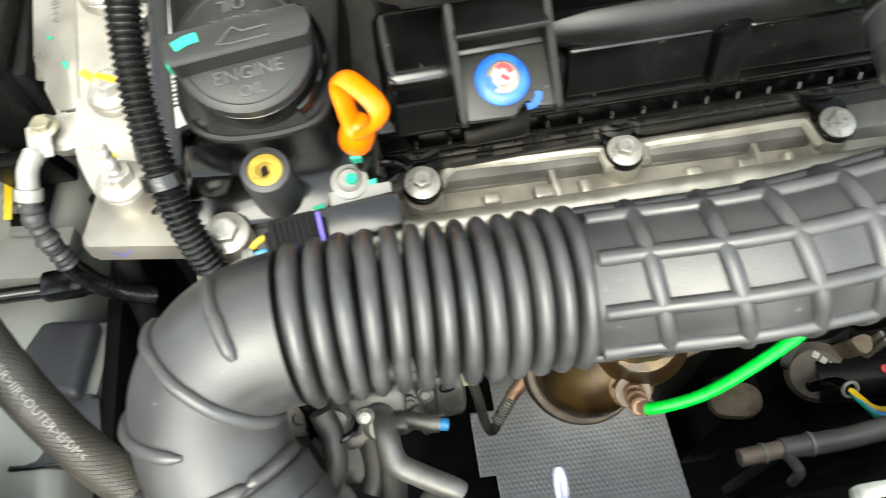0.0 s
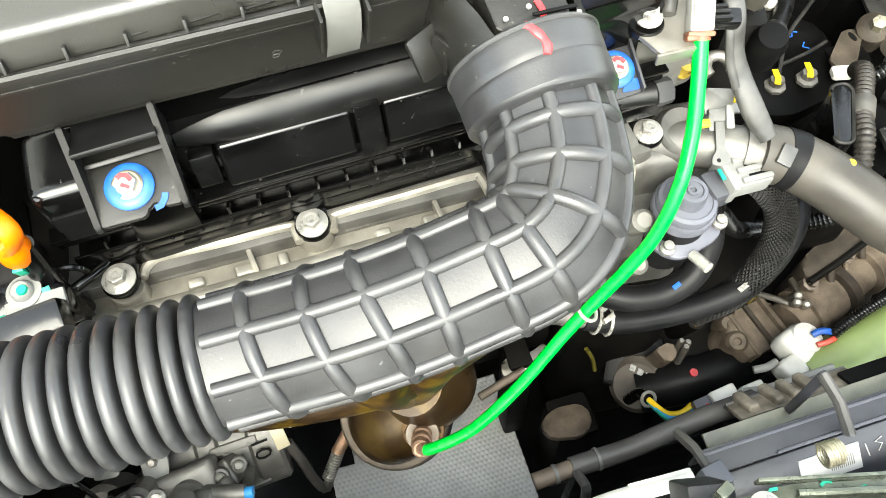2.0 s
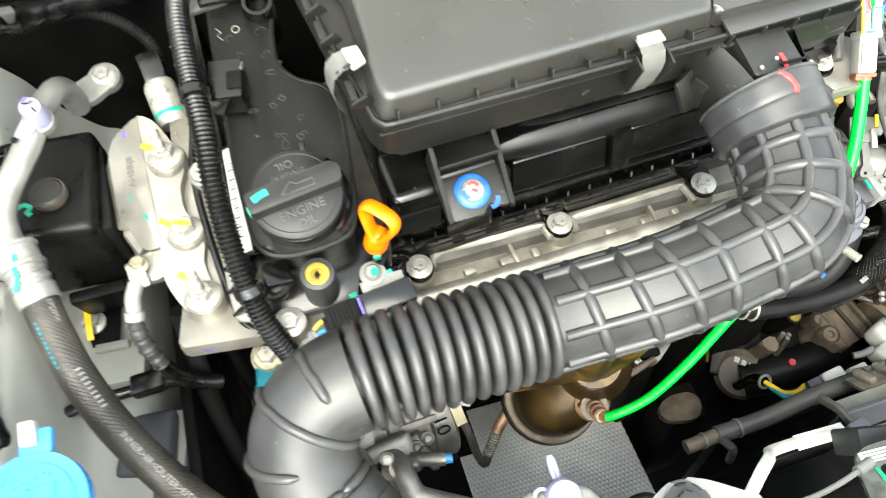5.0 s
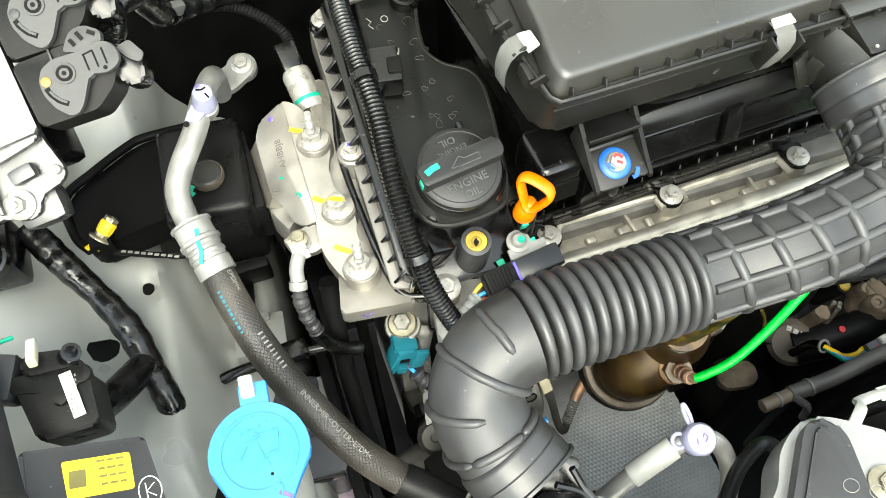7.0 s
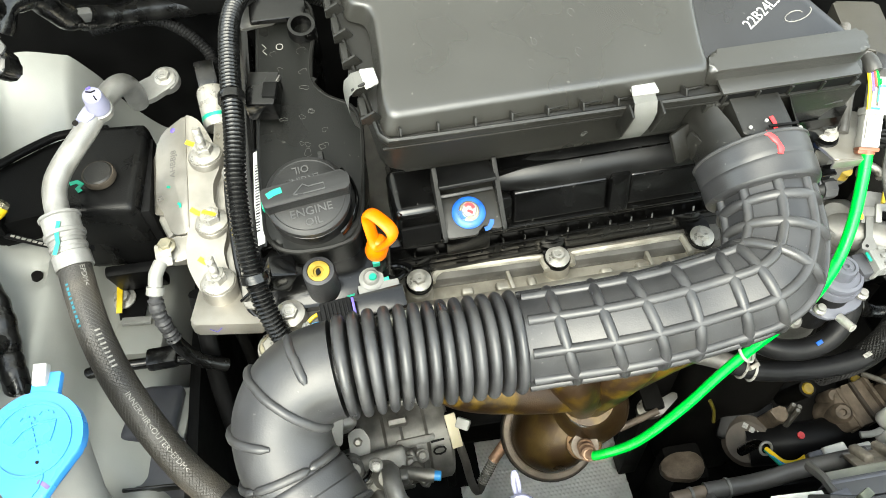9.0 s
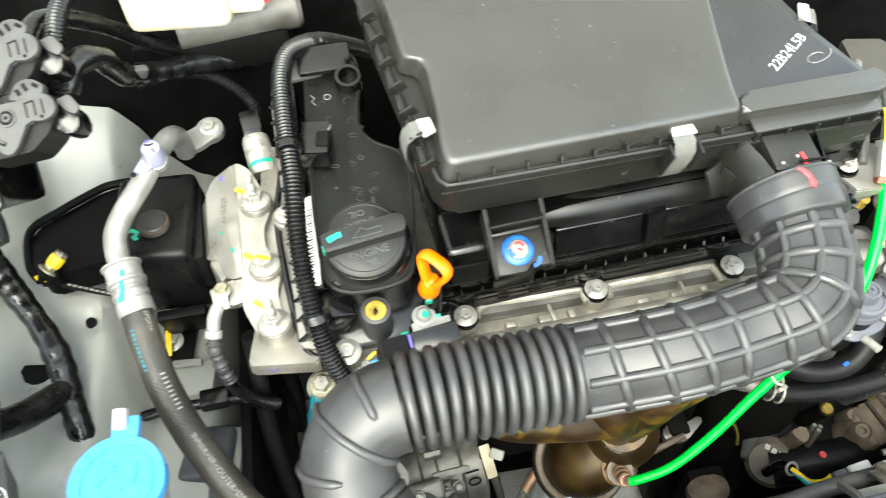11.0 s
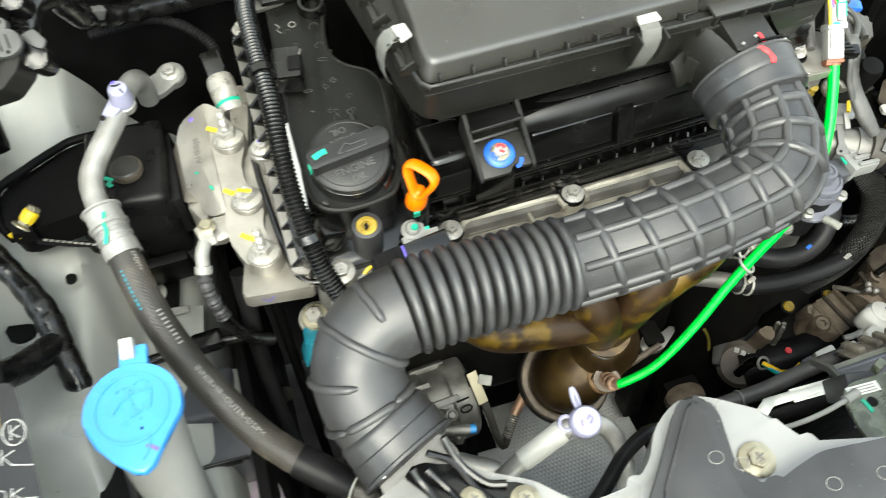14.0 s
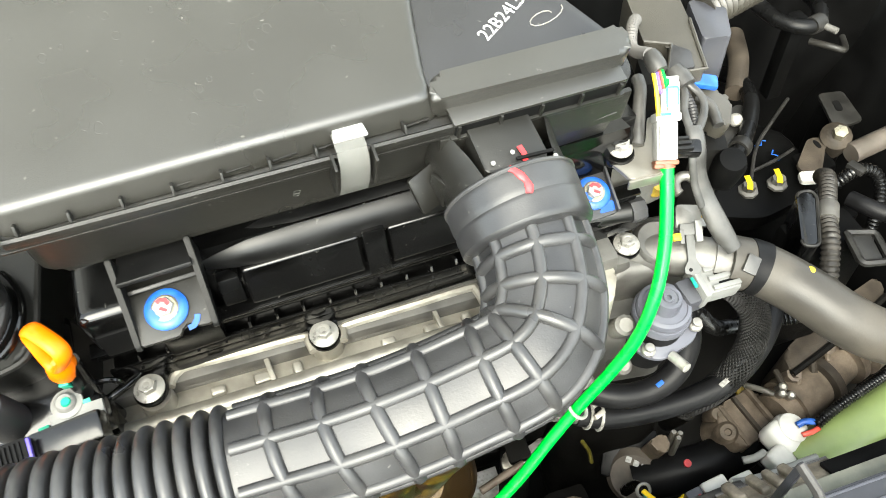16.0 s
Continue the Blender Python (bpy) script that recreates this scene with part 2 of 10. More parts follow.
    "cover_top_lit": material("valve_cover_plastic_lit", (0.0045, 0.0047, 0.0042), 0.32, scale=14, bump=0.25, bump_scale=1200, vary=0.3, spec=0.18, spots=(0.04, 0.04, 0.036), spot_scale=260, spot_at=0.7),
    "cap_black": material("oil_cap_plastic", (0.0125, 0.0125, 0.0125), 0.42, scale=24, bump=0.3, bump_scale=1500, spec=0.3),
    "sheath_grey": material("woven_grey_sheath", (0.036, 0.035, 0.033), 0.42, scale=60, bump=0.3, bump_scale=1500, vary=0.4, grime=(0.06, 0.055, 0.048)),
    # Dusty tan, lightened for sun patches on deep castings
    "tan": material("dusty_tan_sunlit_steel", (0.132, 0.103, 0.076), 0.65, scale=30, bump=0.8, bump_scale=500, vary=0.5, spec=0.25, grime=(0.055, 0.044, 0.033)),
    # Tan darkened for the shaded pipe end; the lower bush shares it
    "tan_shade": material("shaded_tan_tone", (0.085, 0.072, 0.06), 0.6, scale=30, bump=0.4, vary=0.3),
    "latch": material("oiled_zinc_steel", (0.105, 0.115, 0.088), 0.26, 0.55, scale=60, bump=0.3, bump_scale=1200, vary=0.35, grime=(0.035, 0.038, 0.03)),
    "shroud": material("dusty_shroud_plastic", (0.075, 0.072, 0.07), 0.45, scale=18, bump=0.3, bump_scale=1200, vary=0.25, grime=(0.085, 0.078, 0.066)),
    "panel_dust": material("dust_coated_plastic", (0.19, 0.165, 0.13), 0.6, scale=60, bump=0.4, vary=0.45, grime=(0.09, 0.078, 0.06)),
    "loom_dusty": material("dusty_loom_cloth", (0.018, 0.0155, 0.0125), 0.6, scale=120, bump=0.6, bump_scale=500, vary=0.5, grime=(0.008, 0.007, 0.006), spots=(0.12, 0.11, 0.095), spot_scale=160, spot_at=0.66),
    "olive": material("olive_sleeve", (0.1, 0.085, 0.012), 0.5, scale=60, bump=0.2, vary=0.2),
    "olive_paint": material("dull_yellow_paint", (0.22, 0.15, 0.01), 0.5, scale=120, bump=0.2, vary=0.3),
    "zinc_pink": material("iridescent_zinc", (0.24, 0.19, 0.22), 0.35, 0.6, color2=(0.19, 0.21, 0.17), scale=45, bump=0.2, vary=0.2),
    # Cast aluminium again, brightened for the light on the head's ledge
    "cast_head_lit": material("bare_head_casting_lit", (0.38, 0.355, 0.30), 0.4, 0.6, scale=45, fine=900, bump=0.2, bump_scale=2200, vary=0.25, grime=(0.2, 0.18, 0.14)),
    # Lid plastic made darker and bluer for the dark reflection it shows
    "panel_reflect_dark": material("lid_panel_reflect_dark", (0.012, 0.0122, 0.0138), 0.3, scale=12, bump=0.15, bump_scale=2200, vary=0.15, spec=0.6, spots=(0.06, 0.06, 0.056), spot_scale=240, spot_at=0.7),
    "orange_dull": material("dull_orange_plastic", (0.32, 0.11, 0.015), 0.45, bump=0.0, vary=0.1),
    "rim_gold": material("brass_insert", (0.3, 0.205, 0.03), 0.35, 0.5, scale=100, bump=0.2),
}


def glass(name, color, rough):
    m = bpy.data.materials.new(name)
    m.use_nodes = True
    b = m.node_tree.nodes["Principled BSDF"]
    b.inputs["Base Color"].default_value = (*color, 1)
    b.inputs["Transmission Weight"].default_value = 1.0
    b.inputs["Roughness"].default_value = rough
    b.inputs["IOR"].default_value = 1.12
    b.inputs["Specular IOR Level"].default_value = 0.25
    return m


M["lens"] = glass("clear_lamp_lens", (0.97, 0.98, 0.98), 0.03)
# Reflector darkened: shade between the flutes is put into its colour
M["chrome"] = material("lamp_reflector_dark", (0.06, 0.062, 0.062), 0.16, 1.0, bump=0.0, vary=0.08)


# ---- shape helpers ----
def thing(name, at, label, category, group="", kind=""):
    ob = new(name)
    ob.location = at
    ob.empty_display_size = 0.01
    return tagged(ob, label, category, group, kind)


def base_of(ob):
    p = Vector((0, 0, 0))
    while ob:
        p += ob.location
        ob = ob.parent
    return p


def to_mesh(name, bm, sharp=38):
    bmesh.ops.recalc_face_normals(bm, faces=bm.faces)
    lim = radians(sharp)
    for f in bm.faces:
        f.smooth = True
    for e in bm.edges:
        e.smooth = len(e.link_faces) == 2 and e.calc_face_angle(0) < lim
    me = bpy.data.meshes.new(name)
    bm.to_mesh(me)
    bm.free()
    return me


def part(name, bm, mat, parent, label="", sharp=38):
    """Links a bmesh, given in world coordinates, as one mesh under a thing or a part."""
    bmesh.ops.translate(bm, verts=bm.verts, vec=-base_of(parent))
    ob = new(name, to_mesh(name, bm, sharp))
    ob.data.materials.append(M[mat] if isinstance(mat, str) else mat)
    ob.parent = parent
    if label:
        ob["label"] = label
    return ob


def solid(name, bm, mat, label, category, kind="", group="", sharp=38):
    """A thing or a piece of the setting that is one mesh."""
    ob = new(name, to_mesh(name, bm, sharp))
    ob.data.materials.append(M[mat])
    return tagged(ob, label, category, group, kind)


def curve_points(ctrl, step=0.004):
    c = [Vector(p) for p in ctrl]
    q = [2 * c[0] - c[1], *c, 2 * c[-1] - c[-2]]
    raw = []
    for i in range(len(c) - 1):
        a, b, d, e = q[i:i + 4]
        for k in range(20):
            t = k / 20
            raw.append(0.5 * (2 * b + (d - a) * t + (2 * a - 5 * b + 4 * d - e) * t * t + (3 * b - a - 3 * d + e) * t ** 3))
    raw.append(c[-1])
    acc = [0.0]
    for a, b in zip(raw, raw[1:]):
        acc.append(acc[-1] + (b - a).length)
    n = max(2, round(acc[-1] / step))
    out, j = [], 0
    for i in range(n + 1):
        s = acc[-1] * i / n
        while j < len(acc) - 2 and acc[j + 1] < s:
            j += 1
        f = (s - acc[j]) / max(1e-9, acc[j + 1] - acc[j])
        out.append(raw[j].lerp(raw[j + 1], f))
    return out


def frames_of(pts, up=Vector((0, 0, 1))):
    n = len(pts)
    tan = [(pts[min(i + 1, n - 1)] - pts[max(i - 1, 0)]).normalized() for i in range(n)]
    u = up - tan[0] * up.dot(tan[0])
    if u.length < 1e-3:
        u = Vector((1, 0, 0)) - tan[0] * tan[0].x
    u.normalize()
    out = []
    for t in tan:
        u = (u - t * u.dot(t)).normalized()
        out.append((t, u, t.cross(u)))
    return out


def sweep(bm, pts, rad, seg=14, caps=True, flat=1.0):
    """A round tube along points; rad is one radius, a list, or a function of the length from its start."""
    fr = frames_of(pts)
    s, rings = 0.0, []
    for i, p in enumerate(pts):
        if i:
            s += (p - pts[i - 1]).length
        r = rad(s) if callable(rad) else rad[i] if isinstance(rad, list) else rad
        _, u, w = fr[i]
        rings.append([bm.verts.new(p + r * (math.cos(a) * u * flat + math.sin(a) * w)) for a in (2 * math.pi * k / seg for k in range(seg))])
    for a, b in zip(rings, rings[1:]):
        for k in range(seg):
            bm.faces.new((a[k], a[(k + 1) % seg], b[(k + 1) % seg], b[k]))
    if caps:
        bm.faces.new(rings[0][::-1])
        bm.faces.new(rings[-1])
    return bm


def tube(ctrl, rad, seg=14, step=0.004, caps=True):
    return sweep(bmesh.new(), curve_points(ctrl, step), rad, seg, caps)


def corrugated(ctrl, rad, pitch=0.0032, depth=0.0012, seg=14):
    return sweep(bmesh.new(), curve_points(ctrl, pitch / 4), lambda s: rad - depth * (0.5 - 0.5 * math.cos(2 * math.pi * s / pitch)) ** 1.6, seg)


def lathe(profile, m=Matrix(), seg=24, bm=None):
    """Turns (radius, height) pairs about z, closed at both ends, and places it by m."""
    bm = bm or bmesh.new()
    rings = []
    for r, h in profile:
        rings.append([bm.verts.new(m @ Vector((max(r, 1e-5) * math.cos(a), max(r, 1e-5) * math.sin(a), h))) for a in (2 * math.pi * k / seg for k in range(seg))])
    for a, b in zip(rings, rings[1:]):
        for k in range(seg):
            bm.faces.new((a[k], a[(k + 1) % seg], b[(k + 1) % seg], b[k]))
    bm.faces.new(rings[0][::-1])
    bm.faces.new(rings[-1])
    return bm


def facing(at, axis, twist=0.0):
    """A pose whose z runs along axis."""
    q = Vector(axis).normalized().to_track_quat("Z", "Y").to_matrix().to_4x4()
    return Matrix.Translation(at) @ q @ Matrix.Rotation(radians(twist), 4, "Z")


def box(m, size, bevel=0.002, seg=2, bm=None):
    """A box with rounded edges, its size along the axes of m, centred on m."""
    bm = bm or bmesh.new()
    made = bmesh.ops.create_cube(bm, size=1.0)["verts"]
    bmesh.ops.transform(bm, verts=made, matrix=Matrix.Diagonal((*size, 1)))
    if bevel:
        edges = list({e for v in made for e in v.link_edges})
        got = bmesh.ops.bevel(bm, geom=edges, offset=min(bevel, min(size) * 0.45), segments=seg, affect="EDGES", profile=0.6)
        made = list({v for f in got["faces"] for v in f.verts} | {v for v in made if v.is_valid})
    bmesh.ops.transform(bm, verts=made, matrix=m)
    return bm


def prism(poly, m, low, high, bevel=0.0, seg=2, bm=None):
    """A plate of the outline poly in the xy plane of m, from low to high, with rounded rims."""
    bm = bm or bmesh.new()
    a = [bm.verts.new((x, y, low)) for x, y in poly]
    b = [bm.verts.new((x, y, high)) for x, y in poly]
    n = len(poly)
    area = sum(poly[i][0] * poly[(i + 1) % n][1] - poly[(i + 1) % n][0] * poly[i][1] for i in range(n))
    if area < 0:
        a, b = a[::-1], b[::-1]
    bot, top = bm.faces.new(a[::-1]), bm.faces.new(b)
    for i in range(n):
        bm.faces.new((a[i], a[(i + 1) % n], b[(i + 1) % n], b[i]))
    made = a + b
    if bevel:
        edges = list(top.edges) + list(bot.edges)
        got = bmesh.ops.bevel(bm, geom=edges, offset=bevel, segments=seg, affect="EDGES", profile=0.5)
        made = list({v for f in got["faces"] for v in f.verts} | {v for v in made if v.is_valid})
    bmesh.ops.transform(bm, verts=made, matrix=m)
    return bm


def rounded(poly, r, n=4):
    """The outline with its corners rounded."""
    out = []
    k = len(poly)
    for i in range(k):
        p, a, b = Vector(poly[i]), Vector(poly[i - 1]), Vector(poly[(i + 1) % k])
        da, db = a - p, b - p
        d = min(r, da.length * 0.45, db.length * 0.45)
        s, e = p + da.normalized() * d, p + db.normalized() * d
        for j in range(n + 1):
            t = j / n
            q = s * (1 - t) ** 2 + p * 2 * t * (1 - t) + e * t * t
            out.append((q.x, q.y))
    return out


def lettering(words, size, m, depth=0.0004, bend=None):
    """Raised letters from the built-in font, in the xy plane of m, centred; bend maps each local point into the world."""
    cu = bpy.data.curves.new("letters", "FONT")
    cu.body, cu.size, cu.align_x, cu.align_y, cu.extrude, cu.resolution_u = words, size, "CENTER", "CENTER", depth, 2
    ob = bpy.data.objects.new("letters", cu)
    scene.collection.objects.link(ob)
    bpy.context.view_layer.update()
    me = bpy.data.meshes.new_from_object(ob.evaluated_get(bpy.context.evaluated_depsgraph_get()))
    bm = bmesh.new()
    bm.from_mesh(me)
    bpy.data.objects.remove(ob)
    bpy.data.meshes.remove(me)
    for v in bm.verts:
        v.co = bend(v.co) if bend else m @ v.co
    return bm


def stroke(points, width, m, depth=0.0006, bm=None):
    """A flat pen stroke through xy points of m."""
    bm = bm or bmesh.new()
    pts = [Vector(p) for p in points]
    row = []
    for i, p in enumerate(pts):
        t = (pts[min(i + 1, len(pts) - 1)] - pts[max(i - 1, 0)]).normalized()
        nrm = Vector((-t.y, t.x)) * width / 2
        row.append([bm.verts.new(m @ Vector((q.x, q.y, h))) for q, h in ((p - nrm, 0), (p + nrm, 0), (p + nrm, depth), (p - nrm, depth))])
    for a, b in zip(row, row[1:]):
        for k in range(4):
            bm.faces.new((a[k], a[(k + 1) % 4], b[(k + 1) % 4], b[k]))
    bm.faces.new(row[0][::-1])
    bm.faces.new(row[-1])
    return bm


def hex_profile(r):
    return [(r * math.cos(math.pi * k / 3), r * math.sin(math.pi * k / 3)) for k in range(6)]


def bolt(at, axis, flange, hexr, high, mat="zinc", label="zinc-plated hexagon flange bolt", twist=10, name="bolt", stud=0.0, cross=False, group=""):
    """A flange bolt or nut at the seat of its flange."""
    m = facing(at, axis, twist)
    t = thing(name, at, label, "bolt" if not stud else "nut", group)
    part("flange", lathe([(flange, 0), (flange, flange * 0.14), (hexr * 1.12, flange * 0.3), (hexr * 0.7, flange * 0.32)], m, 24), mat, t)
    bm = prism(hex_profile(hexr), m, flange * 0.1, high, hexr * 0.09)
    part("hex_head", bm, mat, t)
    part("head_dimple", lathe([(hexr * 0.72, high - 0.0002), (hexr * 0.7, high + hexr * 0.06), (hexr * 0.45, high + hexr * 0.05), (hexr * 0.4, high - 0.0001)], m, 18), mat, t)
    if stud:
        part("stud", sweep(bmesh.new(), [m @ Vector((0, 0, high * 0.5 + stud * k / 40)) for k in range(41)], lambda s: hexr * 0.42 + 0.00035 * math.sin(s * 4200) if s < stud * 0.96 else hexr * 0.32, 14), mat, t)
    if cross:
        for a in (0, 90):
            part("slot", box(m @ pose(0, 0, high + 0.0003, 0, 0, a), (hexr * 1.0, hexr * 0.16, 0.0008), 0.0002), "cast_dark", t)
    return t


# ---- setting ----
def sheet(rows, cols, f, thick=0.0015):
    """A pressed sheet: f(i, j) gives each point; thick is laid below it."""
    bm = bmesh.new()
    g = [[bm.verts.new(f(i, j)) for j in range(cols)] for i in range(rows)]
    faces = [bm.faces.new((g[i][j], g[i][j + 1], g[i + 1][j + 1], g[i + 1][j])) for i in range(rows - 1) for j in range(cols - 1)]
    bmesh.ops.recalc_face_normals(bm, faces=faces)
    bmesh.ops.solidify(bm, geom=faces, thickness=thick)
    return bm


def interp(table, v):
    for (a, p), (b, q) in zip(table, table[1:]):
        if v <= b:
            t = max(0, (v - a) / (b - a))
            return p + (q - p) * t
    return table[-1][1]


def ease(a, b, v):
    t = min(1, max(0, (v - a) / (b - a)))
    return t * t * (3 - 2 * t)


# The ground's colour carries the deep shade under the car
solid("ground", box(pose(0.1, 0.3, -0.05), (60, 60, 0.1), 0), "dark", "ground under the car, coloured near-black for deep shade", "ground", "structure")
solid("undertray", box(pose(0.15, 0.3, 0.08), (1.5, 1.0, 0.02), 0.004), "matt", "black plastic tray under the engine bay", "undertray", "structure")
# Rear wall's near-black stands for the shade behind the engine
solid("firewall", sheet(14, 30, lambda i, j: (-0.75 + j * 0.06, 0.66 + 0.02 * math.sin(j * 1.7) * math.sin(i * 0.9), 0.1 + i * 0.075), 0.01), "black_metal", "wall behind the engine, coloured near-black for shade", "firewall", "structure")
solid("cowl", box(pose(0.15, 0.76, 1.06), (1.8, 0.2, 0.03), 0.01), "matt", "black plastic cowl below the windscreen", "cowl", "structure")
# Unseen bonnet, added to block sky and bounce light onto the lid
solid("bonnet", box(pose(0.12, 0.60, 1.50, -62, 0, 0), (1.45, 0.95, 0.03), 0.012, 3), "bonnet_bounce", "unseen raised bonnet, added to shade the bay and light the lid", "bonnet", "structure")
# Right wing is near-black in place of the shade it lies in
solid("inner_wing_right", sheet(12, 16, lambda i, j: (0.97 - 0.05 * math.sin(i * 0.5), -0.12 + j * 0.055, 0.1 + i * 0.075), 0.004), "black_metal", "inner wing panel, coloured near-black for shade", "body panel", "structure")

WING = [(-0.80, 1.03), (-0.62, 0.99), (-0.52, 0.93), (-0.44, 0.875), (-0.385, 0.838), (-0.35, 0.834), (-0.318, 0.832), (-0.297, 0.80), (-0.282, 0.768), (-0.25, 0.758), (-0.232, 0.752), (-0.222, 0.735), (-0.214, 0.60), (-0.208, 0.40), (-0.2, 0.12)]
wing_x = [-0.80 + 0.006 * k for k in range(100)]


def wing_point(i, j):
    x, y = wing_x[j], 0.06 + 0.006 * i
    z = interp(WING, x)
    z += 0.05 * ease(0.50, 0.64, y) * ease(-0.24, -0.30, x)
    z += 0.012 * math.sin(x * 40) * math.sin(y * 27) * ease(-0.28, -0.4, x)
    z -= 0.045 * math.exp(-((x + 0.46) / 0.05) ** 2 - ((y - 0.31) / 0.05) ** 2)
    z -= 0.008 * math.exp(-((x + 0.331) / 0.014) ** 2 - ((y - 0.356) / 0.014) ** 2)
    z -= 0.05 * ease(0.2, 0.1, y) * ease(-0.22, -0.3, x)
    fold = x + 0.328 - 0.24 * (0.394 - y)
    z += (0.0045 * math.exp(-(fold / 0.006) ** 2) - 0.005 * math.exp(-((fold - 0.016) / 0.008) ** 2)) * ease(0.24, 0.28, y) * ease(0.46, 0.42, y)
    swage = math.hypot(x + 0.272, (y - 0.33) * 0.55)
    z += 0.004 * math.exp(-((swage - 0.018) / 0.004) ** 2)
    return (x, y, z)


inner_wing = solid("inner_wing_left", sheet(96, 100, wing_point), "primer", "grey painted pressed inner wing with a drain hole", "body panel", "structure", sharp=50)
hole = lathe([(0.0052, -0.006), (0.0052, 0.0006), (0.001, 0.0006)], facing((-0.331, 0.356, 0.8305), (0.3, 0.0, 1)), 20)
# A dark disc takes the place of the hole's shade
part("drain_hole", hole, "dark", inner_wing)

# front crossmember: one pressed beam with a shaped rear rim
SUPPORT = [(-0.40, -0.10), (-0.40, -0.04), (-0.30, -0.01), (-0.20, 0.005), (-0.148, 0.022), (-0.10, 0.040), (-0.07, 0.052), (-0.045, 0.052), (-0.012, 0.030),
           (0.016, 0.014), (0.036, -0.008), (0.055, -0.015), (0.088, -0.013), (0.107, 0.000), (0.122, 0.022), (0.140, 0.034), (0.160, 0.041),
           (0.180, 0.032), (0.216, 0.006), (0.222, -0.010), (0.232, -0.026), (0.26, -0.034), (0.30, -0.045), (0.36, -0.05), (0.44, -0.05), (0.62, -0.04), (0.80, -0.03), (0.80, -0.10)]
solid("front_crossmember", prism(rounded(SUPPORT, 0.008, 3), pose(0, 0, 0.836), -0.03, 0.012, 0.005, 3), "paint", "silver painted front crossmember above the radiator", "crossmember", "structure")
solid("radiator", box(pose(0.2, 0.005, 0.40), (0.95, 0.035, 0.52), 0.004), "dark", "dark finned radiator behind the front crossmember", "radiator", "structure")

# ---- engine block and head ----
block = thing("engine_block", (0.15, 0.4, 0.15), "grey cast aluminium engine block and head, mostly coloured near-black for shade", "engine")
# Crankcase and sump: the bay's shade is put into their colour
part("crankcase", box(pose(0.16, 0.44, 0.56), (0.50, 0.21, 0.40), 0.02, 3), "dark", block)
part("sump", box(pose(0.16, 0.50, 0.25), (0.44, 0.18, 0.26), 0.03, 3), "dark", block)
part("timing_cover", box(pose(-0.095, 0.42, 0.5), (0.02, 0.30, 0.66), 0.008), "cast_dark", block)
part("cylinder_head", box(pose(0.165, 0.40, 0.79), (0.50, 0.255, 0.11), 0.006), "cast_dark", block)
HEADM = Matrix.Translation((0.19, 0.2685, 0.845)) @ Matrix.Rotation(radians(0.8), 4, "Z")
ledge = [(-0.20, -0.024), (-0.168, -0.036), (-0.02, -0.034), (0.10, -0.034), (0.205, -0.03), (0.22, -0.005), (0.215, 0.03), (-0.20, 0.03)]
# Ledge, walls and pillars use the brightened casting
part("exhaust_ledge", prism(rounded(ledge, 0.006), HEADM, -0.06, -0.013, 0.003, 2), "cast_head_lit", block, "bare cast aluminium ledge")
part("front_bead", tube([(-0.005, 0.246, 0.838), (0.10, 0.2445, 0.8405), (0.2, 0.246, 0.842), (0.30, 0.2485, 0.842), (0.38, 0.254, 0.838)], 0.0085, 16), "cast_head_lit", block)
for wall in ([(0.045, 0.2705), (0.047, 0.277), (0.053, 0.2825), (0.061, 0.284), (0.10, 0.2825), (0.148, 0.2815), (0.152, 0.276), (0.154, 0.266)],
             [(0.178, 0.268), (0.1795, 0.277), (0.184, 0.281), (0.23, 0.282), (0.284, 0.2835), (0.2905, 0.279), (0.2925, 0.262)]):
    pts = curve_points([(x, y, 0.8455) for x, y in wall], 0.003)
    part("pocket_wall", sweep(bmesh.new(), pts, lambda s: 0.0036, 8), "cast_head_lit", block)
    x0, x1 = wall[0][0] + 0.008, wall[-1][0] - 0.006
    part("pocket_bank", box(pose((x0 + x1) / 2, 0.277, 0.838, 42, 0, 0.5), (x1 - x0, 0.011, 0.003), 0.0008), "cast_dark", block)
    for u, w, d in ((0.25, 0.012, 0.008), (0.62, 0.016, 0.010), (0.9, 0.008, 0.012)):
        part("casting_lump", box(pose(x0 + (x1 - x0) * u, 0.263, 0.832, 12, 8, 6), (w, d, 0.010), 0.003, 3), "cast_head_lit", block)
    part("pocket_web", box(pose((x0 + x1) / 2 + 0.018, 0.264, 0.836, 10, 0, 8), (0.004, 0.024, 0.010), 0.0015), "cast_head_lit", block)
    nub = bmesh.new()
    for i in range(24):
        for j in range(3):
            lathe([(0.0014, 0), (0.0012, 0.0008), (0.0006, 0.001)], pose(x0 + 0.004 + i * 0.0034, 0.2795 - j * 0.0026, 0.8415 - j * 0.0023, 42, 0, 0), 6, nub)
    tagged(part("knurled_strip", nub, "cast_dark", block, "dull knurled strip"), kind="stuff")
for x, y in ((0.033, 0.267), (0.165, 0.275), (0.306, 0.2745)):
    part("bolt_pillar", lathe([(0.0135, -0.03), (0.0125, -0.008), (0.0118, -0.006), (0.002, -0.006)], pose(x, y, 0.85), 20), "cast_head_lit", block)

# ---- valve cover ----
cover = thing("valve_cover", (0.1, 0.36, 0.86), "black plastic valve cover with ribbed flange and bolt eyes", "valve cover")
VCM = Matrix.Translation((-0.05, 0.28, 0.9475)) @ Matrix.Rotation(radians(19), 4, "X")
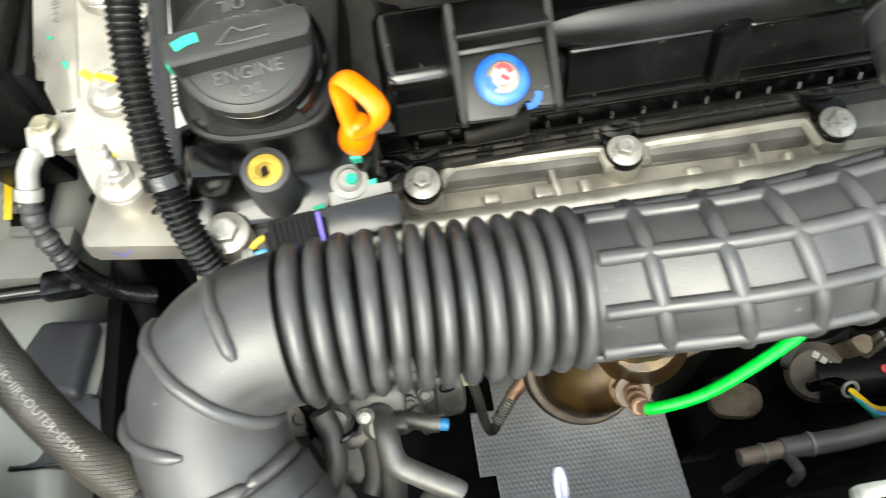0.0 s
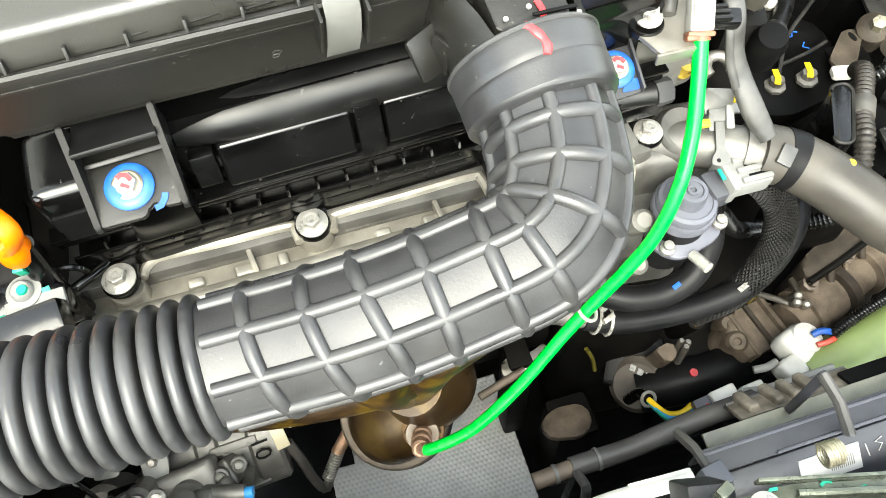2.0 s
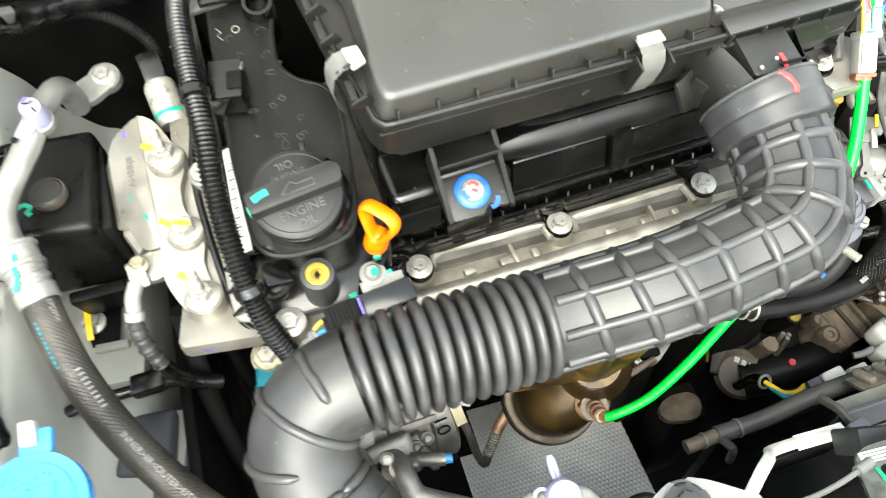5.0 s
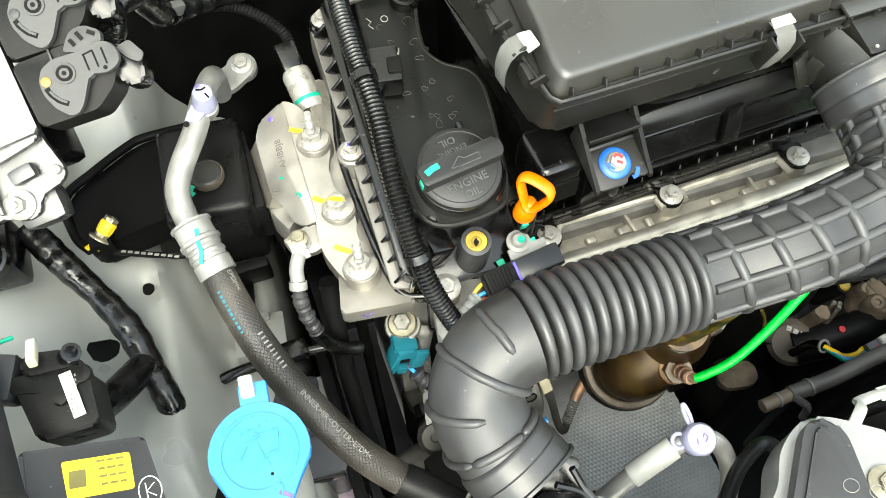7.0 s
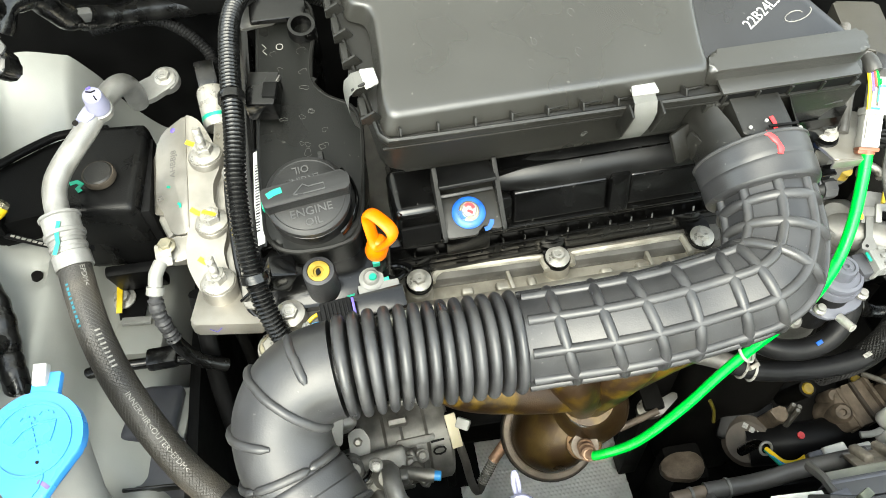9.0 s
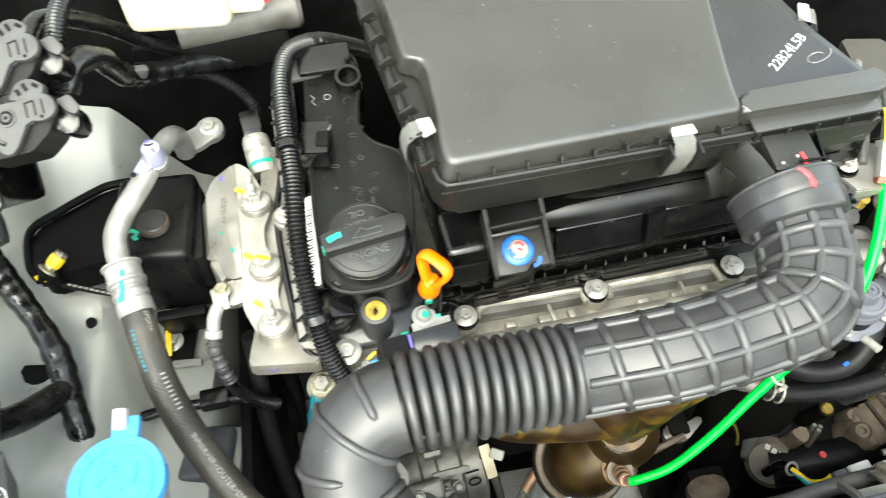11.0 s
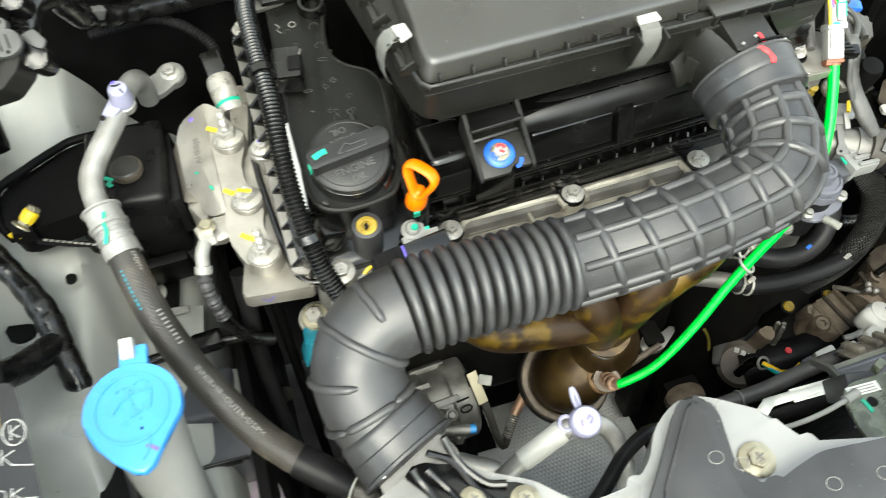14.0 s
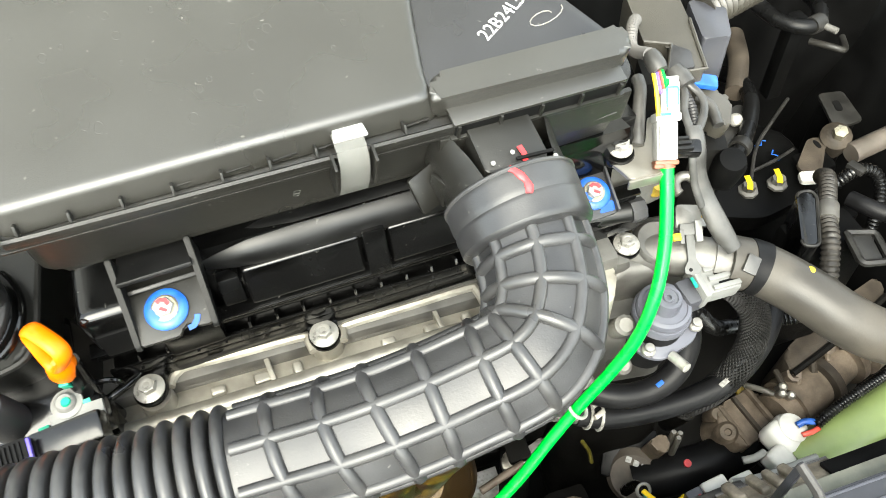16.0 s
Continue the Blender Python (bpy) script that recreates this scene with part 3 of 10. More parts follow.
tower = [(-0.039, -0.006), (-0.032, -0.020), (-0.016, -0.026), (0.012, -0.026), (0.034, -0.021), (0.041, 0.0), (0.045, 0.03), (0.049, 0.06), (0.0505, 0.088), (0.044, 0.102), (0.022, 0.114), (0.011, 0.130), (0.013, 0.155), (0.020, 0.185), (0.018, 0.215), (-0.028, 0.215), (-0.033, 0.15), (-0.039, 0.06)]
# Tower takes the lightened copy; sides keep the plain gloss black
tower_part = part("oil_filler_tower", prism(rounded(tower, 0.012), VCM, -0.11, -0.003, 0.005, 3), "cover_top_lit", cover)
part("front_shelf", prism(rounded([(-0.052, -0.062), (0.03, -0.062), (0.046, -0.03), (0.046, 0.02), (-0.052, 0.02)], 0.01), VCM, -0.11, -0.048, 0.004, 3), "gloss", cover)
bead = rounded([(x * 0.985 + 0.0002, y) for x, y in tower], 0.012)
bead_pts = [VCM @ Vector((x, y, -0.0055)) for x, y in bead]
part("edge_bead", sweep(bmesh.new(), bead_pts + bead_pts[:1], 0.0028, 8, False), "plastic", cover)
drops = random.Random(3)
for k in range(15):
    x, y, r = drops.uniform(-0.028, 0.034), drops.uniform(0.045, 0.105) if k % 3 else drops.uniform(0.12, 0.165), drops.uniform(0.0015, 0.0042)
    ph, el = drops.uniform(0, 6.3), drops.uniform(0.55, 1.0)
    loop = []
    for j in range(drops.choice((15, 19, 21))):
        a = 2 * math.pi * j / 20
        q = r * (1 + 0.22 * math.sin(2 * a + ph) + 0.14 * math.sin(3 * a + 2 * ph))
        loop.append(VCM @ Vector((min(x, 0.006 if y > 0.11 else 1) + q * math.cos(a), y + el * q * math.sin(a), -0.0029)))
    part("dried_drop", sweep(bmesh.new(), loop, 0.00016, 5, False), "dust_mark", tower_part)
part("side_wall", prism(rounded([(-0.064, -0.045), (-0.050, -0.055), (-0.044, 0.22), (-0.058, 0.22)], 0.006), VCM, -0.11, -0.035, 0.003), "gloss", cover)
for k in range(14):
    part("side_rib", box(VCM @ pose(-0.0605, -0.045 + k * 0.0185, -0.046, 0, -35, 24), (0.015, 0.0026, 0.018), 0.0006), "gloss", cover)
part("side_flange", prism(rounded([(-0.072, -0.05), (-0.056, -0.055), (-0.050, 0.22), (-0.070, 0.22)], 0.004), VCM, -0.11, -0.060, 0.002), "cast_dark", block, "grey cast flange of the head")
part("seal_rail", tube([(-0.112, 0.470, 0.935), (-0.122, 0.42, 0.921), (-0.129, 0.378, 0.911), (-0.127, 0.319, 0.894), (-0.121, 0.268, 0.873), (-0.113, 0.248, 0.866), (-0.095, 0.240, 0.866)], 0.0032, 10), "gloss", cover)
MCM = Matrix.Translation((0.20, 0.30, 0.87)) @ Matrix.Rotation(radians(2.0), 4, "Z")
part("main_body", prism(rounded([(-0.178, 0.004), (0.235, 0.004), (0.235, 0.24), (-0.178, 0.24)], 0.01), MCM, -0.01, 0.082, 0.022, 6), "gloss", cover)
part("front_flange", prism(rounded([(-0.19, -0.014), (0.24, -0.014), (0.24, 0.02), (-0.19, 0.02)], 0.004), MCM, -0.022, -0.008, 0.002), "gloss", cover)
part("flange_rail", box(MCM @ pose(0.02, -0.0125, -0.004), (0.42, 0.003, 0.012), 0.001), "gloss", cover)
for v, h, w, t in ((-0.0035, 0.0125, 0.010, 0.005), (-0.0045, 0.0185, 0.004, 0.004), (-0.008, 0.0235, 0.012, 0.003)):
    part("upper_rail", box(MCM @ pose(0.02, v, h, 8, 0, 0), (0.43, w, t), 0.0012), "gloss", cover)
for k in range(19):
    part("flange_rib", box(MCM @ pose(-0.168 + k * 0.0205, -0.006, -0.002, -25, 0, 0), (0.0022, 0.015, 0.012), 0.0006), "gloss", cover)
for u0, u1, h1 in ((-0.078, 0.008, 0.060), (0.0285, 0.15, 0.060)):
    part("face_panel", box(MCM @ pose((u0 + u1) / 2, -0.004, (0.026 + h1) / 2, -12, 0, 0), (u1 - u0, 0.010, h1 - 0.026), 0.003, 3), "gloss", cover)
part("face_lug", box(MCM @ pose(0.018, -0.008, 0.046, -12, 0, 0), (0.017, 0.012, 0.040), 0.002), "gloss", cover)
part("face_lug", box(MCM @ pose(-0.088, -0.005, 0.046, -12, 0, 0), (0.016, 0.012, 0.024), 0.002), "gloss", cover)
part("cam_bulge", sweep(bmesh.new(), [MCM @ Vector((-0.10 + 0.0335 * k, 0.0125, 0.0655)) for k in range(9)], [0.010, 0.0165] + [0.0180] * 5 + [0.0165, 0.008], 28), "satin", cover, "long rounded satin bulge")
part("coil_box", box(pose(0.0375, 0.296, 0.929, 6, 0, 3), (0.044, 0.050, 0.046), 0.009, 4), "gloss", cover)
# Black block stands for the shade inside the recess
part("coil_recess", box(pose(0.0385, 0.276, 0.916, 4, 0, 3), (0.034, 0.012, 0.026), 0.002), "ink", cover)

FB = [(0.033, 0.267, 0.856), (0.165, 0.275, 0.851), (0.306, 0.2745, 0.852), (0.4305, 0.292, 0.832)]
for i, p in enumerate(FB):
    eye = facing(p, (0, -0.12, 1))
    part("bolt_eye", lathe([(0.0128, -0.004), (0.0128, -0.002), (0.0126, -0.001), (0.0121, 0.0002), (0.0115, -0.001), (0.008, -0.001)], eye, 28), "gloss", cover)
    part("eye_web", box(eye @ pose(0, 0.013, -0.004), (0.024, 0.016, 0.006), 0.002), "gloss", cover)
    bolt(p, (0, -0.12, 1), 0.0114, 0.0064, 0.0085, label="zinc-plated flange bolt clamping the black valve cover", twist=15 + 20 * i, group="valve cover bolts")
part("cable_lug", tube([(0.0, 0.262, 0.861), (0.012, 0.268, 0.862), (0.022, 0.276, 0.86), (0.03, 0.286, 0.857)], 0.0035, 10), "gloss", cover)
head_bolt = bolt((-0.119, 0.375, 0.919), (-0.05, -0.1, 1), 0.0105, 0.0065, 0.008, label="zinc-plated flange bolt in a black eye of the valve cover", twist=25, group="valve cover bolts")
part("ink_mark", stroke([(-0.003, 0.0), (0.003, 0.001)], 0.003, facing((-0.119, 0.375, 0.9272), (-0.05, -0.1, 1)), 0.0006), "violet", head_bolt, "violet ink")
part("bolt_eye", lathe([(0.0138, -0.03), (0.0138, -0.002), (0.0122, 0.0), (0.009, -0.001)], facing((-0.119, 0.375, 0.919), (-0.05, -0.1, 1)), 28), "cast_mid", block)
bolt((-0.107, 0.499, 0.966), (-0.05, -0.1, 1), 0.0105, 0.0065, 0.008, label="zinc-plated flange bolt at the rear of the valve cover", twist=5, group="valve cover bolts")
part("bolt_eye", lathe([(0.0138, -0.03), (0.0138, -0.002), (0.0122, 0.0), (0.009, -0.001)], facing((-0.107, 0.499, 0.966), (-0.05, -0.1, 1)), 28), "gloss", cover)
part("bolt_boss", lathe([(0.0135, -0.03), (0.013, -0.002), (0.012, 0.0), (0.004, 0.0)], facing((-0.0804, 0.2311, 0.885), (0.0, -0.2, 1)), 24), "cast_head_lit", block)
bolt((-0.0804, 0.2311, 0.885), (0.0, -0.2, 1), 0.0125, 0.0075, 0.009, label="zinc-plated flange bolt beside the wiring connector", twist=0)
part("corner_bracket", prism(rounded([(-0.10, 0.19), (-0.055, 0.19), (-0.03, 0.235), (-0.09, 0.25)], 0.01), pose(0, 0, 0.865), -0.02, 0.004, 0.003), "cast_mid", block, "bare cast corner of the head")

# ring boss in the tower's front, and its brass insert
rb = facing((-0.050, 0.2415, 0.9255), (0, -0.25, 1))
part("ring_boss", lathe([(0.0140, -0.06), (0.0134, -0.004), (0.0126, 0.0), (0.0096, 0.0008), (0.0090, -0.002)], rb, 28), "grey_plastic", cover)
part("boss_insert", lathe([(0.0092, -0.004), (0.0090, 0.0), (0.0074, 0.0003), (0.0045, 0.0001), (0.0040, -0.0015)], rb, 20), "rim_gold", cover, "dirty yellow insert")
part("insert_hole", prism(rounded([(-0.0016, -0.0036), (0.0006, -0.0026), (0.0022, -0.0010), (0.0008, 0.0006), (0.0012, 0.0026), (-0.0012, 0.0018), (-0.0024, -0.0002)], 0.001), rb, -0.002, 0.0006, 0), "ink", cover)
rr = facing((-0.040, 0.449, 1.014), (0, -0.34, 1))
part("rear_ring_boss", lathe([(0.0135, -0.05), (0.0130, -0.002), (0.0122, 0.0), (0.0092, 0.0), (0.0084, -0.002), (0.0080, -0.03), (0.001, -0.03)], rr, 32), "gloss", cover)
part("rear_plate", prism(rounded([(-0.045, 0.188), (-0.012, 0.192), (-0.006, 0.205), (-0.012, 0.222), (-0.046, 0.218)], 0.004), VCM, -0.003, 0.001, 0.001), "cast_dark", cover, "dull olive steel plate")
part("rear_tab", box(VCM @ pose(-0.01, 0.205, 0.004), (0.05, 0.03, 0.006), 0.002), "gloss", cover)
part("clip_post", box(VCM @ pose(0.014, 0.045, 0.006), (0.005, 0.012, 0.02), 0.001), "gloss", cover)
part("pen_mark", stroke([(-0.004, 0.006), (0.0, 0.002), (-0.003, -0.001), (0.001, -0.005)], 0.0007, VCM @ pose(-0.024, 0.166, -0.0028, 0, 0, -8), 0.0002), "print", cover, "faint pen mark")
part("pen_mark", stroke([(0.003 * math.cos(k * 0.5), 0.003 * math.sin(k * 0.5)) for k in range(14)], 0.0007, VCM @ pose(-0.012, 0.168, -0.0028), 0.0002), "print", cover, "faint pen mark")
ly = Vector((0.006, 0.078, 0.035)).normalized()
lx = Vector((0.011, -0.004, 0.011))
lx = (lx - ly * lx.dot(ly)).normalized()
lz = lx.cross(ly)
LBM = Matrix.Translation((-0.0955, 0.325, 0.932)) @ Matrix((lx, ly, lz)).transposed().to_4x4()
edge_label = part("edge_label", box(LBM, (0.015, 0.086, 0.0006), 0.0002), "label", cover, "white printed strip label")
part("label_shelf", box(LBM @ pose(0, 0, -0.004), (0.017, 0.092, 0.0068), 0.001), "gloss", cover)
for k in range(24):
    part("code_bar", box(LBM @ pose(-0.002, -0.030 + 0.0026 * k, 0.0004), (0.0062, 0.0008 + 0.0006 * ((k * 5) % 3 == 0), 0.0003), 0), "ink", edge_label)

# ---- oil filler cap ----
CAPM = Matrix.Translation((-0.0495, 0.2875, 0.9595)) @ Matrix.Rotation(radians(19), 4, "X") @ Matrix.Rotation(radians(8), 4, "Z")
cap = thing("oil_filler_cap", CAPM.translation, "black ribbed oil filler cap with raised handle and green mark", "oil cap")
part("seat_ring", lathe([(0.0345, -0.02), (0.0335, 0.002), (0.03, 0.004)], CAPM, 48), "gloss", cover)
part("splash_wall", sweep(bmesh.new(), [CAPM @ Vector((0.0385 * math.cos(a), 0.0385 * math.sin(a), -0.002)) for a in (radians(-62 + 6 * k) for k in range(17))], 0.0014, 8, True, 2.6), "gloss", cover)
cap_disc = part("cap_disc", lathe([(0.0325, 0.003), (0.0342, 0.005), (0.0346, 0.009), (0.0340, 0.0115), (0.0318, 0.0131), (0.0305, 0.0135), (0.0300, 0.0131), (0.0292, 0.0131), (0.0285, 0.0136), (0.015, 0.0139), (0.0005, 0.0139)], CAPM, 64), "cap_black", cap)
grip = rounded([(-0.0345, -0.0085), (0.0335, -0.0085), (0.036, 0.0), (0.0335, 0.0085), (-0.0345, 0.0085), (-0.035, 0.0)], 0.003)
handle = part("handle", prism(grip, CAPM, 0.012, 0.026, 0.0014, 3), "cap_black", cap)
for word, size, y, turn in (("ENGINE", 0.0098, -0.0145, 0), ("OIL", 0.0088, -0.0238, 0), ("ENGINE", 0.0075, 0.0138, 180), ("OIL", 0.0088, 0.0225, 180)):
    # Letters are the cap's own black, lightened as if catching light
    part("lettering", lettering(word, size, CAPM @ pose(0, y, 0.0137, 0, 0, turn), 0.0009), "emboss", cap_disc, "raised words on the cap")
can = stroke([(-0.013, -0.003), (-0.004, 0.004), (0.0, 0.001), (0.012, 0.001), (0.012, -0.004), (-0.006, -0.004), (-0.013, -0.003)], 0.0008, CAPM @ pose(0.003, 0, 0.0261))
part("oil_can_sign", can, "emboss", handle, "raised oil can sign")
part("paint_mark", stroke([(-0.03, 0.001), (-0.024, 0.003), (-0.018, 0.0035)], 0.005, CAPM @ pose(0, 0, 0.0262), 0.0004), "teal_mark", handle, "green paint mark")
part("paint_mark", box(CAPM @ pose(-0.0353, -0.003, 0.018, 0, 0, 0), (0.001, 0.006, 0.008), 0.0002), "teal_mark", handle, "green paint mark")

# ---- intake hose ----
HP = [(-0.060, 0.045, 0.838), (-0.075, 0.078, 0.849), (-0.090, 0.112, 0.868), (-0.088, 0.137, 0.890), (-0.064, 0.153, 0.910), (-0.017, 0.157, 0.915), (0.046, 0.157, 0.913), (0.118, 0.157, 0.912),
      (0.184, 0.151, 0.924), (0.242, 0.154, 0.931), (0.285, 0.159, 0.942), (0.304, 0.184, 0.950), (0.310, 0.218, 0.960), (0.3085, 0.252, 0.9735), (0.306, 0.285, 0.986), (0.303, 0.315, 0.998)]
hose_pts = curve_points(HP, 0.0014)
hose_fr = frames_of(hose_pts)
HSTEP = sum((b - a).length for a, b in zip(hose_pts, hose_pts[1:])) / (len(hose_pts) - 1)


def on_hose(s, ang, r):
    """A point on the intake hose: length along it, angle round it, distance from its axis."""
    i = min(len(hose_pts) - 1, max(0, round(s / HSTEP)))
    _, u, w = hose_fr[i]
    a = radians(ang)
    return hose_pts[i] + r * (math.cos(a) * u + math.sin(a) * w) + (s - i * HSTEP) * hose_fr[i][0]


def hose_sweep(s0, s1, rad, seg=56):
    i0, i1 = round(s0 / HSTEP), min(len(hose_pts) - 1, round(s1 / HSTEP))
    bm, rings = bmesh.new(), []
    for i in range(i0, i1 + 1):
        _, u, w = hose_fr[i]
        r = rad(i * HSTEP) if callable(rad) else rad
        rings.append([bm.verts.new(hose_pts[i] + r * (math.cos(a) * u + math.sin(a) * w)) for a in (2 * math.pi * k / seg for k in range(seg))])
    for a, b in zip(rings, rings[1:]):
        for k in range(seg):
            bm.faces.new((a[k], a[(k + 1) % seg], b[(k + 1) % seg], b[k]))
    bm.faces.new(rings[0][::-1])
    bm.faces.new(rings[-1])
    return bm


hose = thing("intake_hose", (0.1, 0.157, 0.872), "black rubber air intake hose with bellows and raised ribs", "intake hose")
part("lower_elbow", hose_sweep(0.05, 0.172, lambda s: 0.0375), "rubber", hose)
N_RING, S0, S1 = 13, 0.1735, 0.3145
PITCH = (S1 - S0) / N_RING


def bellow_ring(k, bm, seg=56):
    """One rounded fold between two deep, narrow grooves."""
    prof = [(0.0, 0.0225), (0.08, 0.0300), (0.11, 0.0346)]
    prof += [(0.5 - 0.39 * math.cos(math.pi * j / 12), 0.0346 + 0.0060 * math.sin(math.pi * j / 12) ** 0.85) for j in range(1, 12)]
    prof += [(0.89, 0.0346), (0.92, 0.0300), (1.0, 0.0225)]
    rings = [[bm.verts.new(on_hose(S0 + (k + u) * PITCH, 360 * q / seg, r)) for q in range(seg)] for u, r in prof]
    for a, b in zip(rings, rings[1:]):
        for q in range(seg):
            bm.faces.new((a[q], a[(q + 1) % seg], b[(q + 1) % seg], b[q]))


for k in range(N_RING):
    fold = bmesh.new()
    bellow_ring(k, fold)
    part("bellows_fold", fold, "rubber_rib_lit", hose)
part("bellows_core", hose_sweep(S0 - 0.004, S1 + 0.004, 0.0222), "rubber", hose)
N_LONG, A_LONG = 9, -15.0


def twist(s):
    """The long ribs turn a little round the hose in its bend."""
    return A_LONG + 7 * ease(0.47, 0.58, s)


def facet(d):
    """The hose's wall between its long ribs is pressed nearly flat; d runs from rib to rib."""
    d = d % (360 / N_LONG) - 180 / N_LONG
    return 0.0366 * (0.4 + 0.6 * math.cos(math.pi / N_LONG) / math.cos(radians(d)))


def faceted_sweep(s0, s1, seg=72):
    bm, n = bmesh.new(), round((s1 - s0) / 0.003)
    rings = []
    for i in range(n + 1):
        s = s0 + (s1 - s0) * i / n
        rings.append([bm.verts.new(on_hose(s, twist(s) + 360 * k / seg, facet(360 * k / seg))) for k in range(seg)])
    for a, b in zip(rings, rings[1:]):
        for k in range(seg):
            bm.faces.new((a[k], a[(k + 1) % seg], b[(k + 1) % seg], b[k]))
    return bm


ribbed = part("ribbed_section", faceted_sweep(S1 - 0.001, 0.604), "rubber", hose)
RINGS = [0.346, 0.381, 0.4085, 0.438, 0.4765, 0.4972, 0.5172, 0.5425, 0.567]
for s in RINGS:
    lean = 0.006 if s < 0.42 else 0.0
    loop = [on_hose(s + lean * math.sin(radians(a + 35)), a, 0.0357) for a in range(160, 521, 8)]
    part("ring_rib", sweep(bmesh.new(), loop, 0.0043, 10, False), "rubber_rib_lit", ribbed)
for k in range(N_LONG):
    line = [on_hose(S1 + 0.002 + j * 0.004, twist(S1 + 0.002 + j * 0.004) + 360 / N_LONG * k, 0.0360) for j in range(69)]
    part("long_rib", sweep(bmesh.new(), line, 0.0040, 10), "rubber_rib_lit", ribbed)
for (sa, aa), (sb, ab) in (((0.152, -100), (0.154, -26)), ((0.129, -130), (0.135, 60)), ((0.103, -130), (0.0995, -20)), ((0.0775, -140), (0.0705, -55)), ((0.0705, -55), (0.066, 15)), ((0.066, 15), (0.068, 70))):
    line = [on_hose(sa + (sb - sa) * j / 24, aa + (ab - aa) * j / 24, 0.0378) for j in range(25)]
    part("ridge_band", sweep(bmesh.new(), line, [0.0036 * min(1, 0.45 + 0.25 * min(j, 24 - j)) for j in range(25)], 10), "rubber_rib_lit", hose)
LOW_CUFF = [(0.022, 0.044), (0.0255, 0.044), (0.0265, 0.0418), (0.0435, 0.0415), (0.0445, 0.0405), (0.058, 0.0402), (0.060, 0.0395), (0.062, 0.0375)]
part("lower_cuff", hose_sweep(0.022, 0.062, lambda s: interp(LOW_CUFF, s)), "rubber", hose, sharp=25)
CUFF = [(0.580, 0.0385), (0.5815, 0.0425), (0.584, 0.0445), (0.5985, 0.0448), (0.6005, 0.0440), (0.602, 0.0448), (0.613, 0.0452), (0.6165, 0.0446), (0.618, 0.0425)]
upper_cuff = part("upper_cuff", hose_sweep(0.580, 0.618, lambda s: interp(CUFF, s)), "rubber", hose, sharp=25)
part("cuff_ridge", sweep(bmesh.new(), [on_hose(0.6165, a, 0.0445) for a in range(160, 521, 6)], 0.0016, 8, False), "rubber_rib_lit", hose)
mark = bmesh.new()
sweep(mark, [on_hose(0.599 + 0.0022 * j, -42 + 3.5 * math.sin(j * 0.5 + 0.4) - 2 * (j > 7), interp(CUFF, 0.599 + 0.0022 * j) - 0.0006) for j in range(9)], [0.0022 + 0.0008 * math.sin(j * 0.9) ** 2 for j in range(9)], 8, True, 0.75)
part("paint_mark", mark, "red", upper_cuff, "red paint stroke")

# ---- air cleaner box ----
AX = Vector((0.99540, 0.07864, -0.05475))
AY = Vector((-0.06459, 0.97271, 0.22283))
AZ = Vector((0.07078, -0.21827, 0.97332))
ABM = Matrix(((AX.x, AY.x, AZ.x, 0.017), (AX.y, AY.y, AZ.y, 0.261), (AX.z, AY.z, AZ.z, 1.047), (0, 0, 0, 1)))
airbox = thing("air_cleaner_box", (0.2, 0.40, 0.97), "black plastic air cleaner box with clipped lid", "air cleaner")
rim = [(-0.004, -0.004), (0.386, -0.004), (0.398, 0.010), (0.394, 0.036), (0.362, 0.105), (0.325, 0.23), (-0.03, 0.23), (-0.022, 0.15), (-0.012, 0.06)]
# Rim and body take the darker copy: their shade is in the colour
part("lid_rim", prism(rounded(rim, 0.012), ABM, -0.013, -0.0085, 0.0015), "box_side_shaded", airbox)
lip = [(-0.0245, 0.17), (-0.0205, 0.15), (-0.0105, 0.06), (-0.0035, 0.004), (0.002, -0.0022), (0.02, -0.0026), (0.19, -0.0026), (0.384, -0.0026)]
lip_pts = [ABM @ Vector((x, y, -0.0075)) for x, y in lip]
part("rim_lip", sweep(bmesh.new(), [q for a, c in zip(lip_pts, lip_pts[1:]) for q in (a, a.lerp(c, 0.5))] + [lip_pts[-1]], 0.0022, 8, True, 2.0), "box_side_shaded", airbox)
part("body", prism(rounded([(0.002, 0.004), (0.384, 0.004), (0.390, 0.015), (0.384, 0.045), (0.315, 0.22), (-0.02, 0.22), (-0.004, 0.06)], 0.016), ABM, -0.062, -0.013, 0.006, 3), "box_side_shaded", airbox)
lid_poly = rounded([(0.0, 0.001), (0.2565, 0.006), (0.2575, 0.026), (0.2655, 0.065), (0.282, 0.137), (0.298, 0.22), (-0.012, 0.22), (-0.010, 0.1125), (0.0035, 0.107), (0.006, 0.097), (0.003, 0.05), (-0.002, 0.018)], 0.010, 6)
cx = sum(x for x, y in lid_poly) / len(lid_poly)
bm = bmesh.new()
steps = [(0.0, -0.006), (0.0035, 0.0085), (0.0042, 0.0105), (0.0058, 0.0122), (0.0078, 0.0129), (0.0105, 0.0131)]
rings = []
for d, h in steps:
    kx, ky = 1 - d / 0.13, 1 - d / 0.105
    rings.append([bm.verts.new(ABM @ Vector((cx + (x - cx) * kx, 0.1145 + (y - 0.1145) * ky, h))) for x, y in lid_poly])
for a, b in zip(rings, rings[1:]):
    for k in range(len(a)):
        bm.faces.new((a[k], a[(k + 1) % len(a)], b[(k + 1) % len(b)], b[k]))
bm.faces.new(rings[-1])
bm.faces.new(rings[0][::-1])
bmesh.ops.recalc_face_normals(bm, faces=bm.faces[:])
lid_part = part("lid", bm, "lid", airbox, "broad smooth lid")
